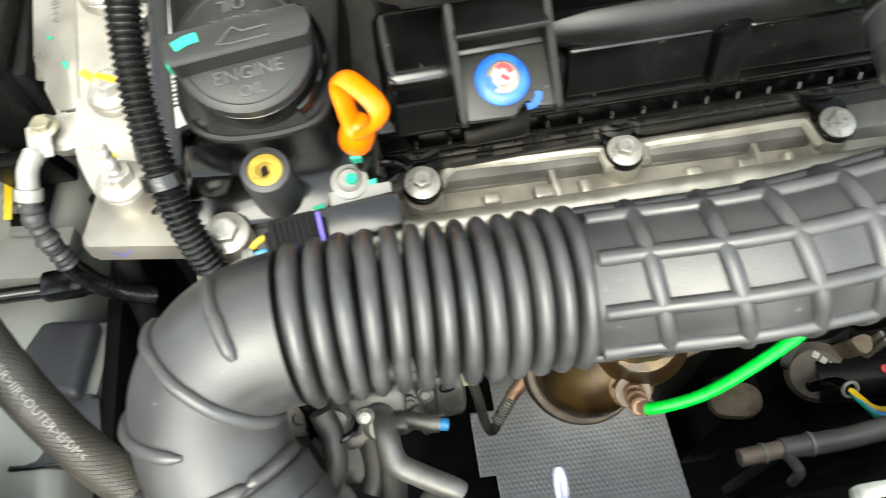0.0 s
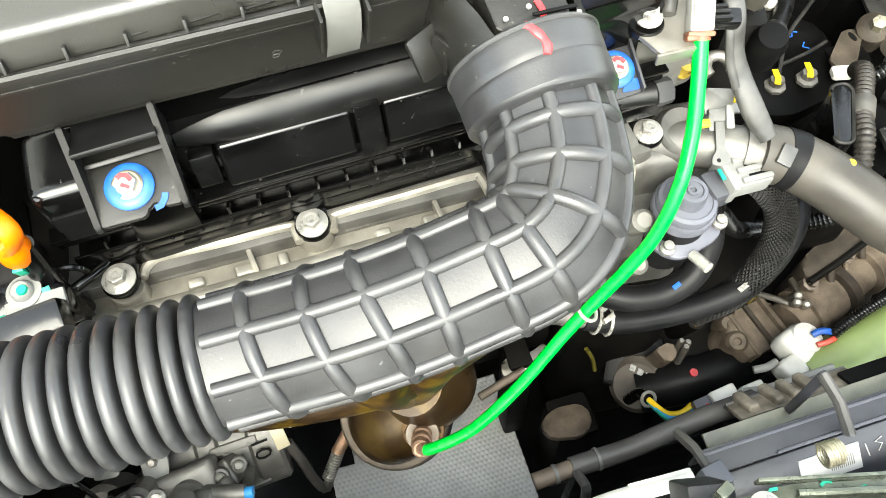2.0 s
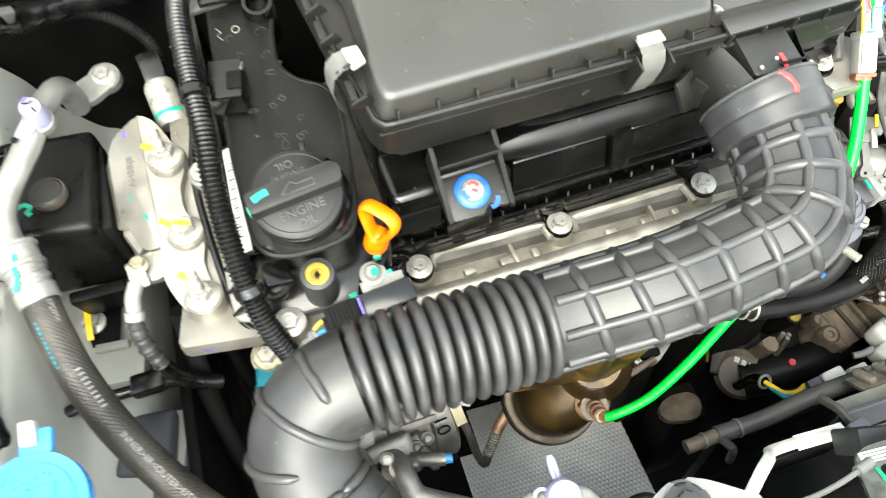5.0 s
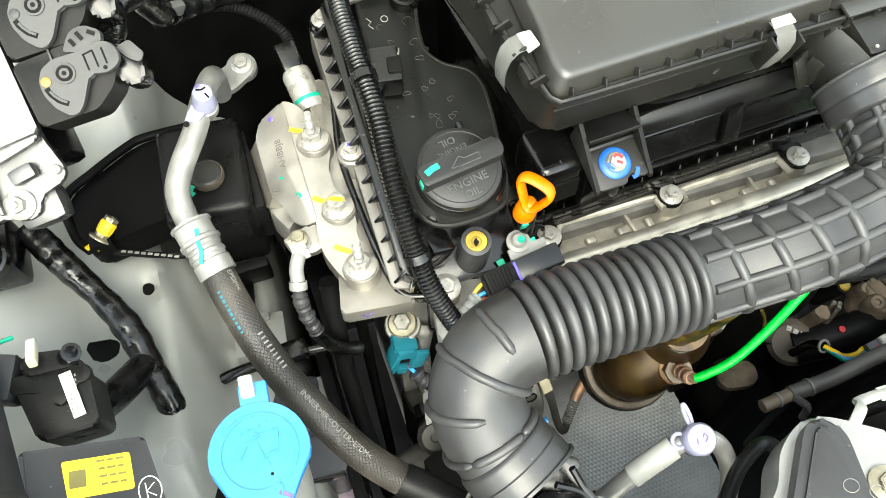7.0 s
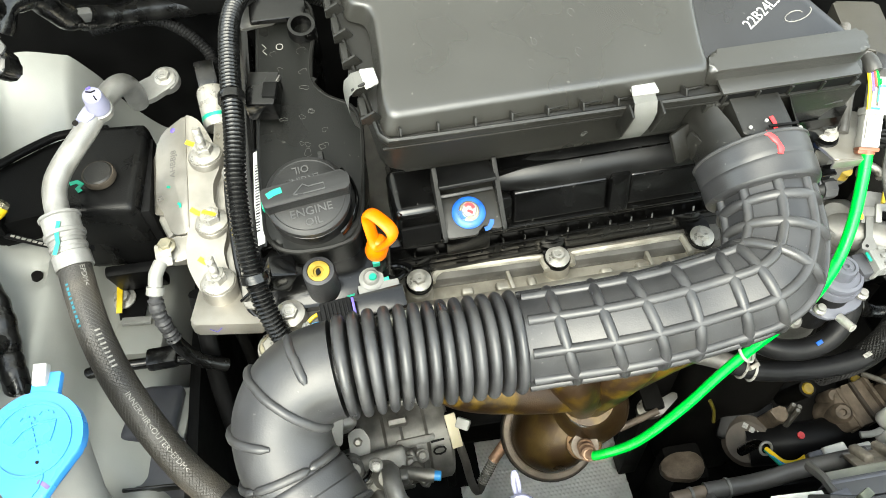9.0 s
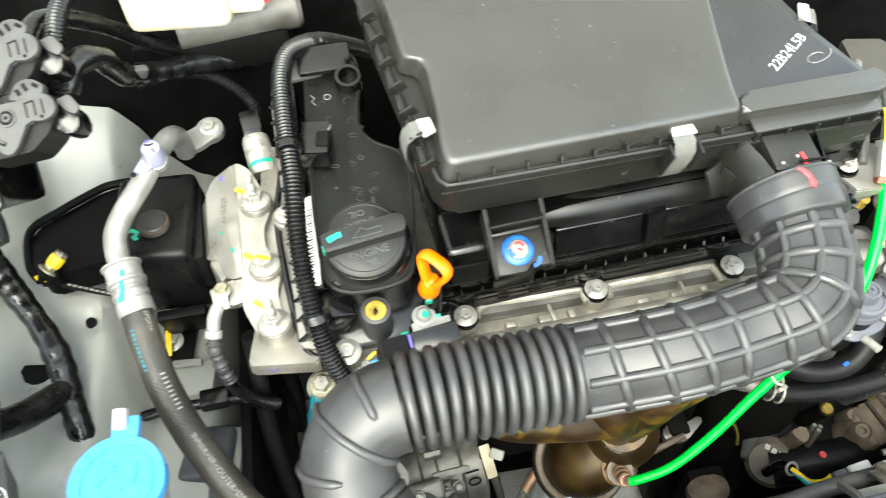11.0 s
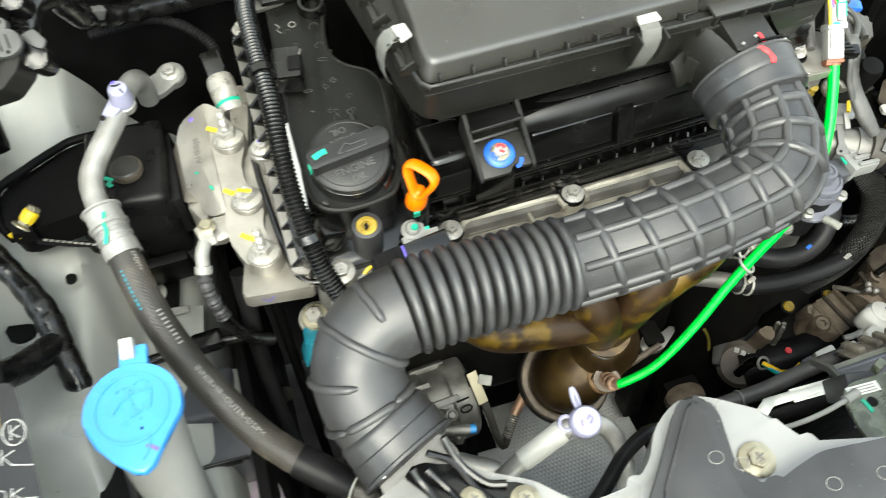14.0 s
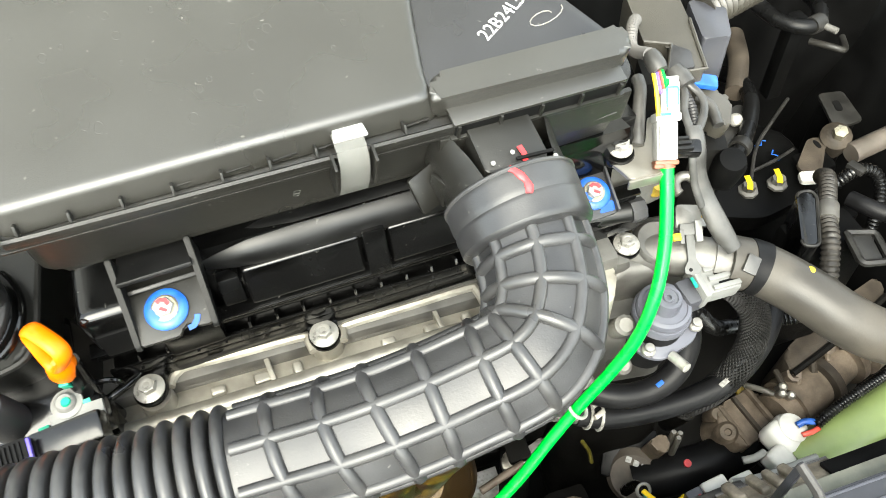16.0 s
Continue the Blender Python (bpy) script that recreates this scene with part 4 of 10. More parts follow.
part("lid_front_bar", prism(rounded([(0.249, 0.0068), (0.384, 0.0058), (0.394, 0.014), (0.390, 0.031), (0.381, 0.0285), (0.256, 0.0267)], 0.007), ABM, -0.006, 0.0122, 0.0045, 5), "lid", airbox)
# Dark reflection on the sunk panel is put into its colour
part("sunk_lid_panel", prism(rounded([(0.252, 0.022), (0.381, 0.0245), (0.387, 0.03), (0.362, 0.085), (0.342, 0.15), (0.318, 0.22), (0.285, 0.22)], 0.003), ABM, -0.006, 0.0035, 0.0015, 3), "panel_reflect_dark", airbox)
part("pen_writing", lettering("22B24L5B", 0.0135, ABM @ pose(0.3255, 0.066, 0.0037, 0, 0, 34), 0.0003), "chalk", airbox, "white pen writing")
part("pen_loop", stroke([(0.012 * math.cos(a * 0.5) + 0.004 * a * 0.2, 0.005 * math.sin(a * 0.5)) for a in range(14)], 0.0007, ABM @ pose(0.345, 0.054, 0.0036, 0, 0, 20)), "print", airbox, "faint pen loop")
rnd = random.Random(5)
for k in range(26):
    u, v, r = rnd.uniform(0.02, 0.235), rnd.uniform(0.02, 0.13), rnd.uniform(0.0016, 0.0036)
    loop = [ABM @ Vector((u + r * math.cos(a) * 0.8, v + r * math.sin(a) * 1.2, 0.0131)) for a in (2 * math.pi * j / 14 for j in range(rnd.choice((12, 14, 15))))]
    part("dried_drop", sweep(bmesh.new(), loop, 0.00016, 5, False), "dust_mark", lid_part)
for k in range(16):
    u, h, r = rnd.uniform(0.02, 0.37), rnd.uniform(-0.05, -0.018), rnd.uniform(0.001, 0.0026)
    loop = [ABM @ Vector((u + r * math.cos(a) * 1.3, 0.0036, h + r * math.sin(a) * 0.8)) for a in (2 * math.pi * j / 12 for j in range(13))]
    part("dried_drop", sweep(bmesh.new(), loop, 0.00016, 5, False), "dust_mark", airbox)
for k in range(14):
    u = 0.0105 + 0.0276 * k
    if 0.255 < u or abs(u - 0.196) < 0.012:
        continue
    part("rim_tooth", box(ABM @ pose(u, 0.002, -0.001, -35, 0, 0), (0.0016, 0.009, 0.0065), 0.0005), "box_side_shaded", airbox)
    part("rim_web", box(ABM @ pose(u + 0.010, 0.0045, -0.0026, 0, 0, 5), (0.015, 0.0014, 0.0012), 0.0004), "box_side_shaded", airbox)
for k in range(7):
    v = 0.016 + 0.026 * k
    part("rim_tooth", box(ABM @ pose(-0.006 - 0.09 * v, v, -0.001, 0, -35, 0), (0.012, 0.0022, 0.010), 0.0005), "box_side_shaded", airbox)
    part("rim_web", box(ABM @ pose(-0.010 - 0.09 * v, v + 0.012, -0.008), (0.005, 0.016, 0.012), 0.0008), "box_side_shaded", airbox)
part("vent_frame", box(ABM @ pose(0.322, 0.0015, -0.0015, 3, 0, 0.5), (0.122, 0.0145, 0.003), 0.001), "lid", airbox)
# Slot is a solid black bar in place of an open, shaded gap
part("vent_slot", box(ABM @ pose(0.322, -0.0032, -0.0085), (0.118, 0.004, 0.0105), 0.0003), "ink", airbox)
part("vent_floor", box(ABM @ pose(0.322, -0.0050, -0.0148), (0.124, 0.005, 0.0030), 0.0008), "box_side_shaded", airbox)
part("vent_skirt", box(ABM @ pose(0.3225, -0.0045, -0.0290, -4, 0, 0), (0.138, 0.004, 0.028), 0.001), "box_side_shaded", airbox)
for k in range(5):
    part("vent_rib", box(ABM @ pose(0.2650 + 0.0285 * k, -0.0048, -0.0085), (0.002, 0.005, 0.0115), 0.0005), "box_side_shaded", airbox)
part("seam_line", box(ABM @ pose(0.19, -0.0035, -0.0135), (0.385, 0.002, 0.002), 0.0005), "box_side_shaded", airbox)


def clip(m, wide, tall):
    """A sprung over-centre clip: a bowed strap with a flat tongue."""
    bm = bmesh.new()
    prof = [(0.010, 0.0055), (0.002, 0.0062), (-0.006, 0.005), (-0.0115, -0.002), (-0.0125, -0.012), (-0.0115, -0.024), (-0.008, -tall + 0.006), (-0.004, -tall)]
    rows = [[bm.verts.new(m @ Vector((x, y + d, z + e))) for x in (-wide / 2, wide / 2)] for y, z in prof for d, e in ((0, 0),)]
    faces = [bm.faces.new((a[0], a[1], b[1], b[0])) for a, b in zip(rows, rows[1:])]
    bmesh.ops.solidify(bm, geom=faces, thickness=0.0012)
    return bm


for m, wide in ((ABM @ pose(0.196, 0, -0.002), 0.0185), (ABM @ pose(-0.0085, 0.048, -0.002, 0, 0, -84), 0.0150), (ABM @ pose(0.366, 0.103, -0.002, 0, 0, 66), 0.0185)):
    part("clip_tongue", prism(rounded([(-wide / 2, -0.003), (wide / 2 + 0.003, -0.003), (wide / 2 + 0.001, 0.0075), (-wide / 2 + 0.002, 0.0075)], 0.001), m @ pose(0, 0.003, 0.0068, 8, 0, 0), -0.0008, 0.0008, 0.0003), "white", airbox, "pale grey clip tongue")
part("clip", clip(ABM @ pose(0.196, 0, -0.002), 0.0185, 0.045), "pale", airbox, "pale grey sprung clip")
part("clip_guide", box(ABM @ pose(0.1835, -0.009, -0.014, 6, 0, 0), (0.0018, 0.012, 0.03), 0.0005), "box_side_shaded", airbox)
part("clip_guide", box(ABM @ pose(0.2085, -0.009, -0.014, 6, 0, 0), (0.0018, 0.012, 0.03), 0.0005), "box_side_shaded", airbox)
part("clip", clip(ABM @ pose(-0.0085, 0.048, -0.002, 0, 0, -84), 0.0150, 0.045), "pale", airbox, "pale grey sprung clip")
part("clip", clip(ABM @ pose(0.366, 0.103, -0.002, 0, 0, 66), 0.0185, 0.045), "pale", airbox, "pale grey sprung clip")
def under_rim(bm):
    """Trims a mesh where the lid's rim covers it."""
    bmesh.ops.bisect_plane(bm, geom=bm.verts[:] + bm.edges[:] + bm.faces[:], plane_co=ABM @ Vector((0, 0, -0.014)), plane_no=AZ, clear_outer=True)
    return bm


part("outlet_neck", under_rim(hose_sweep(0.612, 0.672, lambda s: 0.0418 + 0.002 * ease(0.63, 0.66, s))), "box_side_shaded", airbox)
part("outlet_boot", prism(rounded([(-0.022, -0.014), (0.021, -0.012), (0.018, 0.03), (-0.024, 0.03)], 0.003), Matrix.Translation((0.310, 0.264, 1.011)) @ pose(0, 0, 0, 18, 4, 3), -0.022, 0.003, 0.002), "box_side_shaded", airbox)
part("boot_mark", stroke([(0.0, -0.010), (0.0012, -0.004), (0.0, 0.002)], 0.0036, Matrix.Translation((0.3145, 0.2600, 1.0135)) @ pose(0, 0, 0, 18, 4, 3), 0.0006), "red", airbox, "red paint stroke")
part("boot_slot", box(Matrix.Translation((0.322, 0.2535, 1.0125)) @ pose(0, 0, 0, 18, 6, 5), (0.026, 0.002, 0.0016), 0.0003), "ink", airbox)
for dx, dz in ((-0.010, 0.0), (0.004, 0.004), (0.030, -0.003)):
    part("boot_pin", lathe([(0.0015, 0), (0.0015, 0.0012), (0.0004, 0.0016)], facing((0.304 + dx, 0.2525 + dz, 1.0165 - 0.2 * abs(dx)), (0, -0.35, 1)), 10), "pale", airbox, "small pale pin")
part("outlet_tab", prism(rounded([(-0.012, -0.012), (0.014, -0.012), (0.010, 0.016), (-0.013, 0.014)], 0.002), Matrix.Translation((0.259, 0.277, 0.979)) @ pose(0, 0, 0, 60, 0, 25), -0.0015, 0.0015, 0.0006), "box_side_shaded", airbox)
part("tab_rib", box(Matrix.Translation((0.264, 0.274, 0.98)) @ pose(0, 0, 0, 10, 0, 30), (0.003, 0.014, 0.024), 0.001), "box_side_shaded", airbox)
part("rear_baffle", box(Matrix.Translation((0.372, 0.308, 0.962)) @ pose(0, 0, 0, 30, -8, 0), (0.06, 0.004, 0.062), 0.001), "box_side_shaded", airbox)

# bracket trays with the two blue-marked bolts
for (bx, by, bz) in ((0.0785, 0.2575, 0.9535), (0.3915, 0.2965, 0.906)):
    m = Matrix.Translation((bx, by, bz)) @ Matrix.Rotation(radians(22), 4, "X") @ Matrix.Rotation(radians(3), 4, "Z")
    if bx > 0.2:
        part("bracket_tray", prism(rounded([(-0.03, -0.021), (0.014, -0.020), (0.018, 0.026), (-0.03, 0.03)], 0.002), m, -0.0045, -0.001, 0.0008), "grey_plastic", airbox)
        part("tray_edge", box(m @ pose(0.0165, 0.003, 0.0015, 0, 0, -5), (0.002, 0.046, 0.006), 0.0006), "grey_plastic", airbox)
        part("tray_stub", tube([(0.385, 0.303, 0.868), (0.412, 0.300, 0.869), (0.430, 0.297, 0.870)], 0.0085, 16), "satin", airbox)
        part("stub_end", lathe([(0.0098, 0.0), (0.0105, 0.003), (0.0098, 0.012), (0.002, 0.0125)], facing((0.430, 0.297, 0.870), (0.98, -0.05, 0.05)), 8), "grey_plastic", airbox)
        part("tray_leg", box(m @ pose(-0.010, 0.012, -0.04, -22, 0, 0), (0.03, 0.03, 0.072), 0.004), "gloss", airbox)
    else:
        part("bracket_tray", prism(rounded([(-0.023, -0.018), (0.002, -0.019), (0.005, -0.013), (0.011, -0.012), (0.013, -0.016), (0.023, -0.017), (0.0245, 0.034), (-0.0245, 0.034)], 0.002), m, -0.0055, -0.001, 0.0008), "box_side_shaded", airbox)
        for sx in (-1, 1):
            side = [(-0.02, -0.006), (-0.019, -0.001), (0.0, 0.006), (0.016, 0.013), (0.036, 0.022), (0.036, -0.006)]
            sm = m @ Matrix(((0, 0, 1, sx * 0.0245), (1, 0, 0, 0), (0, 1, 0, 0), (0, 0, 0, 1)))
            part("bracket_side", prism(rounded(side, 0.002), sm, -0.0018, 0.0018, 0.0008), "plastic", airbox)
        part("bracket_back", box(m @ pose(0, 0.030, 0.010, 55, 0, 0), (0.047, 0.004, 0.03), 0.0015), "satin", airbox)
        part("bracket_bead", box(m @ pose(0, 0.017, 0.002, 20, 0, 0), (0.044, 0.003, 0.004), 0.001), "satin", airbox)
        part("bracket_leg", box(m @ pose(0, 0.012, -0.04, -22, 0, 0), (0.04, 0.03, 0.072), 0.004), "gloss", airbox)
    t = thing("bolt", m.translation, "flange bolt smeared with blue and red paint", "bolt", "airbox bolts")
    m = Matrix.Translation((-0.002 if bx < 0.2 else 0.001, 0, 0)) @ m
    part("washer", lathe([(0.0135, -0.0012), (0.0138, 0.001), (0.012, 0.003), (0.0095, 0.0036), (0.007, 0.0036)], m, 28), "blue", t, "blue painted washer")
    part("flange", lathe([(0.0086, 0.003), (0.0086, 0.0046), (0.0075, 0.0056), (0.002, 0.0056)], m, 24), "yzinc", t)
    part("hex_head", prism(hex_profile(0.0064), m, 0.004, 0.0095, 0.0009), "zinc", t)
    part("red_daub", stroke([(-0.0035, 0.003), (-0.001, 0.0044), (0.002, 0.003), (0.0034, 0.0)], 0.0026, m @ pose(0.0004, 0.0, 0.0096), 0.0005), "red", t, "red paint daub")
    part("red_daub", stroke([(-0.002, -0.001), (0.0006, -0.0026), (0.002, -0.004)], 0.0022, m @ pose(0, 0, 0.0096), 0.0005), "red", t, "red paint daub")
    part("blue_daub", stroke([(-0.0075, 0.001), (-0.007, -0.003), (-0.0045, -0.0062)], 0.0024, m @ pose(0, 0, 0.0052), 0.0006), "blue", t, "blue paint daub")
    if bx > 0.2:
        part("paint_smear", prism(rounded([(-0.001, -0.017), (0.012, -0.018), (0.0135, -0.010), (0.008, -0.009), (0.003, -0.012)], 0.002), m, -0.0009, -0.0004, 0), "blue", t, "blue paint smear")
        continue
    part("paint_smear", stroke([(0.010, -0.016), (0.0135, -0.0155), (0.0165, -0.012), (0.0175, -0.009)], 0.0036, m @ pose(0, 0, -0.0008), 0.0005), "blue", t, "blue paint smear")


# ---- left of the bay: mount, pipes, control unit, washer neck, headlamp ----
def axes(p, x, y, z):
    return Matrix(((x[0], y[0], z[0], p[0]), (x[1], y[1], z[1], p[1]), (x[2], y[2], z[2], p[2]), (0, 0, 0, 1)))


# engine mount bracket
MBM = Matrix.Translation((-0.145, 0.278, 0.880)) @ Matrix.Rotation(math.atan(0.29), 4, "X")
bracket = thing("engine_mount_bracket", (-0.15, 0.35, 0.84), "bare cast aluminium engine mount bracket with yellow paint marks", "mount bracket")
outline = [(-0.0226, 0.176), (-0.0158, 0.1749), (-0.0077, 0.1684), (-0.0014, 0.1561), (0.0044, 0.1417), (0.0101, 0.1268), (0.0094, 0.1151), (0.0023, 0.0991), (0.002, 0.0792), (0.0113, 0.0604), (0.0123, 0.0437), (0.0083, 0.0309), (0.0106, 0.0143), (0.0159, 0.0011), (0.0136, -0.0073), (0.0011, -0.0151), (-0.0104, -0.0101), (-0.0169, 0.0017), (-0.0233, 0.0187), (-0.0247, 0.0339), (-0.0223, 0.0508)]
part("arm", prism(rounded(outline, 0.005), MBM, -0.03, 0.0, 0.002, 3), "cast", bracket)
SLM = MBM @ pose(-0.0224, 0.0, 0.0) @ pose(0, 0, 0, 0, -24, 0)
slope = [(0.002, 0.053), (-0.0085, 0.0525), (-0.0182, 0.057), (-0.0272, 0.0825), (-0.0340, 0.0933), (-0.0336, 0.1307), (-0.0330, 0.1531), (-0.0245, 0.1666), (0.002, 0.1755)]
part("side_face", prism(rounded(slope, 0.004), SLM, -0.03, 0.0, 0.0016, 3), "cast", bracket)
FLM = SLM @ pose(-0.0325, 0.0, -0.001) @ pose(0, 0, 0, 0, -38, 0)
part("outer_face", prism(rounded([(0.001, 0.094), (-0.018, 0.088), (-0.022, 0.10), (-0.0225, 0.150), (-0.006, 0.152), (0.001, 0.1525)], 0.003), FLM, -0.022, 0.0, 0.0016, 3), "cast", bracket)
part("foot_wall", prism(rounded([(-0.018, -0.006), (0.012, -0.016), (0.018, 0.0), (-0.014, 0.02)], 0.004), MBM, -0.045, -0.026, 0.002), "cast", bracket)
part("lug_arm", prism(rounded([(-0.050, 0.034), (-0.044, 0.050), (-0.020, 0.052), (-0.020, 0.030), (-0.034, 0.026)], 0.004), MBM, -0.014, -0.004, 0.002), "cast", bracket)
part("side_step", prism(rounded([(0.0068, 0.196), (0.026, 0.196), (0.026, 0.15), (0.023, 0.11), (0.028, 0.075), (0.030, 0.0245), (0.028, -0.010), (0.012, -0.024), (-0.0186, 0.006), (-0.0049, 0.0845)], 0.006), MBM, -0.04, -0.012, 0.002), "cast", bracket)
part("front_foot", prism(rounded([(-0.161, 0.290), (-0.170, 0.246), (-0.105, 0.237), (-0.112, 0.262), (-0.125, 0.29)], 0.005), pose(0, 0, 0.868), -0.016, 0.0, 0.003, 3), "cast", bracket)
part("ink_tick", stroke([(-0.005, 0.003), (0.0, -0.003), (0.006, 0.004)], 0.0007, Matrix.Translation((-0.148, 0.2425, 0.86)) @ pose(0, 0, 0, 90, 0, 0), 0.0003), "violet", bracket)
part("side_skirt", prism([(-0.204, 0.372), (-0.192, 0.345), (-0.178, 0.36), (-0.186, 0.44), (-0.203, 0.44)], pose(0, 0, 0.865), -0.03, 0.006, 0.004, 2), "cast_mid", bracket)
part("earth_lug", box(Matrix.Translation((-0.184, 0.318, 0.884)) @ pose(0, 0, 0, 16, 0, 20), (0.026, 0.022, 0.008), 0.003), "cast", bracket)
seats = [(-0.148, 0.401, 0.918), (-0.145, 0.335, 0.897), (-0.142, 0.278, 0.882)]
for i, p in enumerate(seats):
    part("seat_boss", lathe([(0.017, -0.02), (0.0162, -0.001), (0.0155, 0.0), (0.005, 0.0)], Matrix.Translation(p), 28), "cast", bracket)
    bolt(p, (0, 0.02, 1), 0.0145, 0.0092, 0.0115, "zinc", "zinc-plated flange nut with a threaded stud on the mount" if i != 1 else "zinc-plated flange bolt with a yellow paint line", 12 + 17 * i, "mount_nut", 0.0 if i == 1 else 0.028, group="mount nuts")
part("stamped_characters", lettering("AHBBJ8", 0.0088, SLM @ pose(-0.0135, 0.1275, 0.0001, 0, 0, 86), 0.0002), "cast_dark", bracket, "dark stamped characters")
for (x0, y0), (x1, y1) in (((-0.0208, 0.146), (-0.0088, 0.140)), ((-0.0187, 0.0751), (-0.006, 0.0660)), ((-0.0132, 0.0255), (-0.001, 0.0163))):
    part("paint_mark", stroke([(x0, y0), (x0 * 0.6 + x1 * 0.4, y0 * 0.6 + y1 * 0.4 - 0.0006), (x1, y1)], 0.0046, MBM @ pose(0, 0, 0.0006), 0.0004), "yellow", bracket, "yellow paint stroke")
part("paint_mark", stroke([(-0.0005, 0.003), (0.001, 0), (-0.0005, -0.003)], 0.0022, SLM @ pose(-0.0075, 0.0824, 0.0004, 0, 0, 30), 0.0004), "teal_mark", bracket, "green paint dab")
part("paint_mark", stroke([(-0.002, 0.0005), (0.002, 0)], 0.002, SLM @ pose(-0.0194, 0.1045, 0.0004, 0, 0, -20), 0.0004), "teal_mark", bracket, "green paint dab")
part("paint_mark", lathe([(0.0026, 0), (0.002, 0.0004), (0.0005, 0.0004)], SLM @ pose(-0.0129, 0.1638, 0.0002), 10), "violet", bracket, "violet ink dot")
part("paint_mark", stroke([(-0.006, 0.003), (0, 0.0005), (0.006, -0.003)], 0.004, Matrix.Translation(seats[1]) @ pose(0.0, 0.0, 0.0118, 0, 0, 0), 0.0005), "yellow", bracket, "yellow paint stroke")

# earth strap
strap = thing("earth_strap", (-0.19, 0.29, 0.88), "earth cable with crimped lug and black taped sleeve", "cable")
bolt((-0.186, 0.317, 0.893), (0, -0.1, 1), 0.0085, 0.0058, 0.0065, "yzinc", "small zinc flange bolt holding the earth cable", 8)
part("lug", box(Matrix.Translation((-0.188, 0.307, 0.892)) @ pose(0, 0, 0, 12, 0, 8), (0.014, 0.022, 0.0025), 0.001), "zinc", strap)
part("crimp", tube([(-0.190, 0.300, 0.892), (-0.195, 0.290, 0.888), (-0.197, 0.280, 0.880)], 0.0062, 14), "pale", strap)
part("collar", tube([(-0.1965, 0.282, 0.882), (-0.198, 0.277, 0.877)], 0.0078, 14), "pale", strap)
part("crinkled_wrap", tube([(-0.197, 0.28, 0.88), (-0.199, 0.271, 0.868), (-0.1975, 0.264, 0.850), (-0.194, 0.259, 0.832)], lambda s: 0.0064 + 0.0011 * math.sin(s * 260) * math.sin(s * 610 + 1) + 0.0005 * math.sin(s * 1430), 14, 0.0012), "grey_plastic", strap, "crinkled clear wrap over the cable")
part("cable", tube([(-0.195, 0.260, 0.836), (-0.19, 0.257, 0.815), (-0.178, 0.256, 0.791), (-0.16, 0.258, 0.775)], lambda s: 0.0066 + 0.0003 * math.sin(s * 400), 14), "tape", strap, "black taped cable")

# black rubber insulator in its tray
mount = thing("engine_mount_insulator", (-0.25, 0.41, 0.80), "black rubber engine mount insulator in a steel tray", "engine mount")
part("housing", box(pose(-0.250, 0.42, 0.858, 6, 0, -4), (0.078, 0.105, 0.10), 0.010, 3), "insulator", mount)
part("housing_wing", box(pose(-0.29, 0.43, 0.84, 6, 12, -4), (0.04, 0.085, 0.06), 0.012, 3), "insulator", mount)
part("rubber_bellow", box(pose(-0.211, 0.415, 0.865, 6, 0, 0), (0.010, 0.09, 0.055), 0.003), "matt", mount)
part("top_disc", lathe([(0.0135, -0.006), (0.0135, 0.003), (0.012, 0.0045), (0.0005, 0.0045)], facing((-0.247, 0.398, 0.9125), (0, -0.1, 1)), 24), "black_grey", mount)
part("disc_rim", lathe([(0.0150, -0.004), (0.0155, 0.001), (0.0145, 0.003), (0.0130, 0.003)], facing((-0.247, 0.398, 0.9125), (0, -0.1, 1)), 28), "earth", mount)
part("paint_mark", stroke([(-0.008, 0.004), (-0.002, 0.006), (0.003, 0.002), (0.0, -0.003), (0.003, -0.007)], 0.0045, Matrix.Translation((-0.264, 0.386, 0.9125)), 0.0006), "teal_mark", mount, "green paint squiggle")
part("tray", prism(rounded([(-0.375, 0.439), (-0.371, 0.395), (-0.358, 0.374), (-0.29, 0.385), (-0.26, 0.40), (-0.255, 0.484), (-0.298, 0.484), (-0.316, 0.478)], 0.008), pose(0, 0, 0.886), -0.03, 0.0, 0.003), "black_metal", mount)
part("tray_lip", tube([(-0.362, 0.376, 0.880), (-0.373, 0.395, 0.884), (-0.377, 0.437, 0.888), (-0.35, 0.458, 0.89), (-0.316, 0.480, 0.89), (-0.298, 0.486, 0.89), (-0.256, 0.486, 0.89)], 0.0045, 10), "black_metal", mount)
part("lower_tray", box(pose(-0.245, 0.362, 0.80, 18, 0, 0), (0.05, 0.012, 0.05), 0.004), "black_metal", mount)
tb = bolt((-0.350, 0.376, 0.893), (0.85, 0.55, 0.55), 0.0095, 0.0062, 0.022, "yzinc", "upright bolt dabbed with yellow paint", 30)
part("paint_dab", lathe([(0.0066, 0.006), (0.0072, 0.010), (0.0074, 0.016), (0.0064, 0.018), (0.005, 0.018)], facing((-0.350, 0.376, 0.893), (0.85, 0.55, 0.55)), 9), "yellow", tb, "yellow paint")
part("paint_dab", stroke([(0.002, -0.006), (0.006, -0.001), (0.003, 0.004), (-0.003, 0.005)], 0.0045, facing((-0.358, 0.372, 0.886), (0.1, -0.1, 1)), 0.0016), "yellow", tb, "yellow paint")
part("foot", box(pose(-0.350, 0.378, 0.885), (0.02, 0.018, 0.016), 0.003), "black_metal", tb)
rail_lip = thing("seam_trim", (-0.31, 0.36, 0.87), "thin dark plastic trim strip with worn printing", "trim strip")
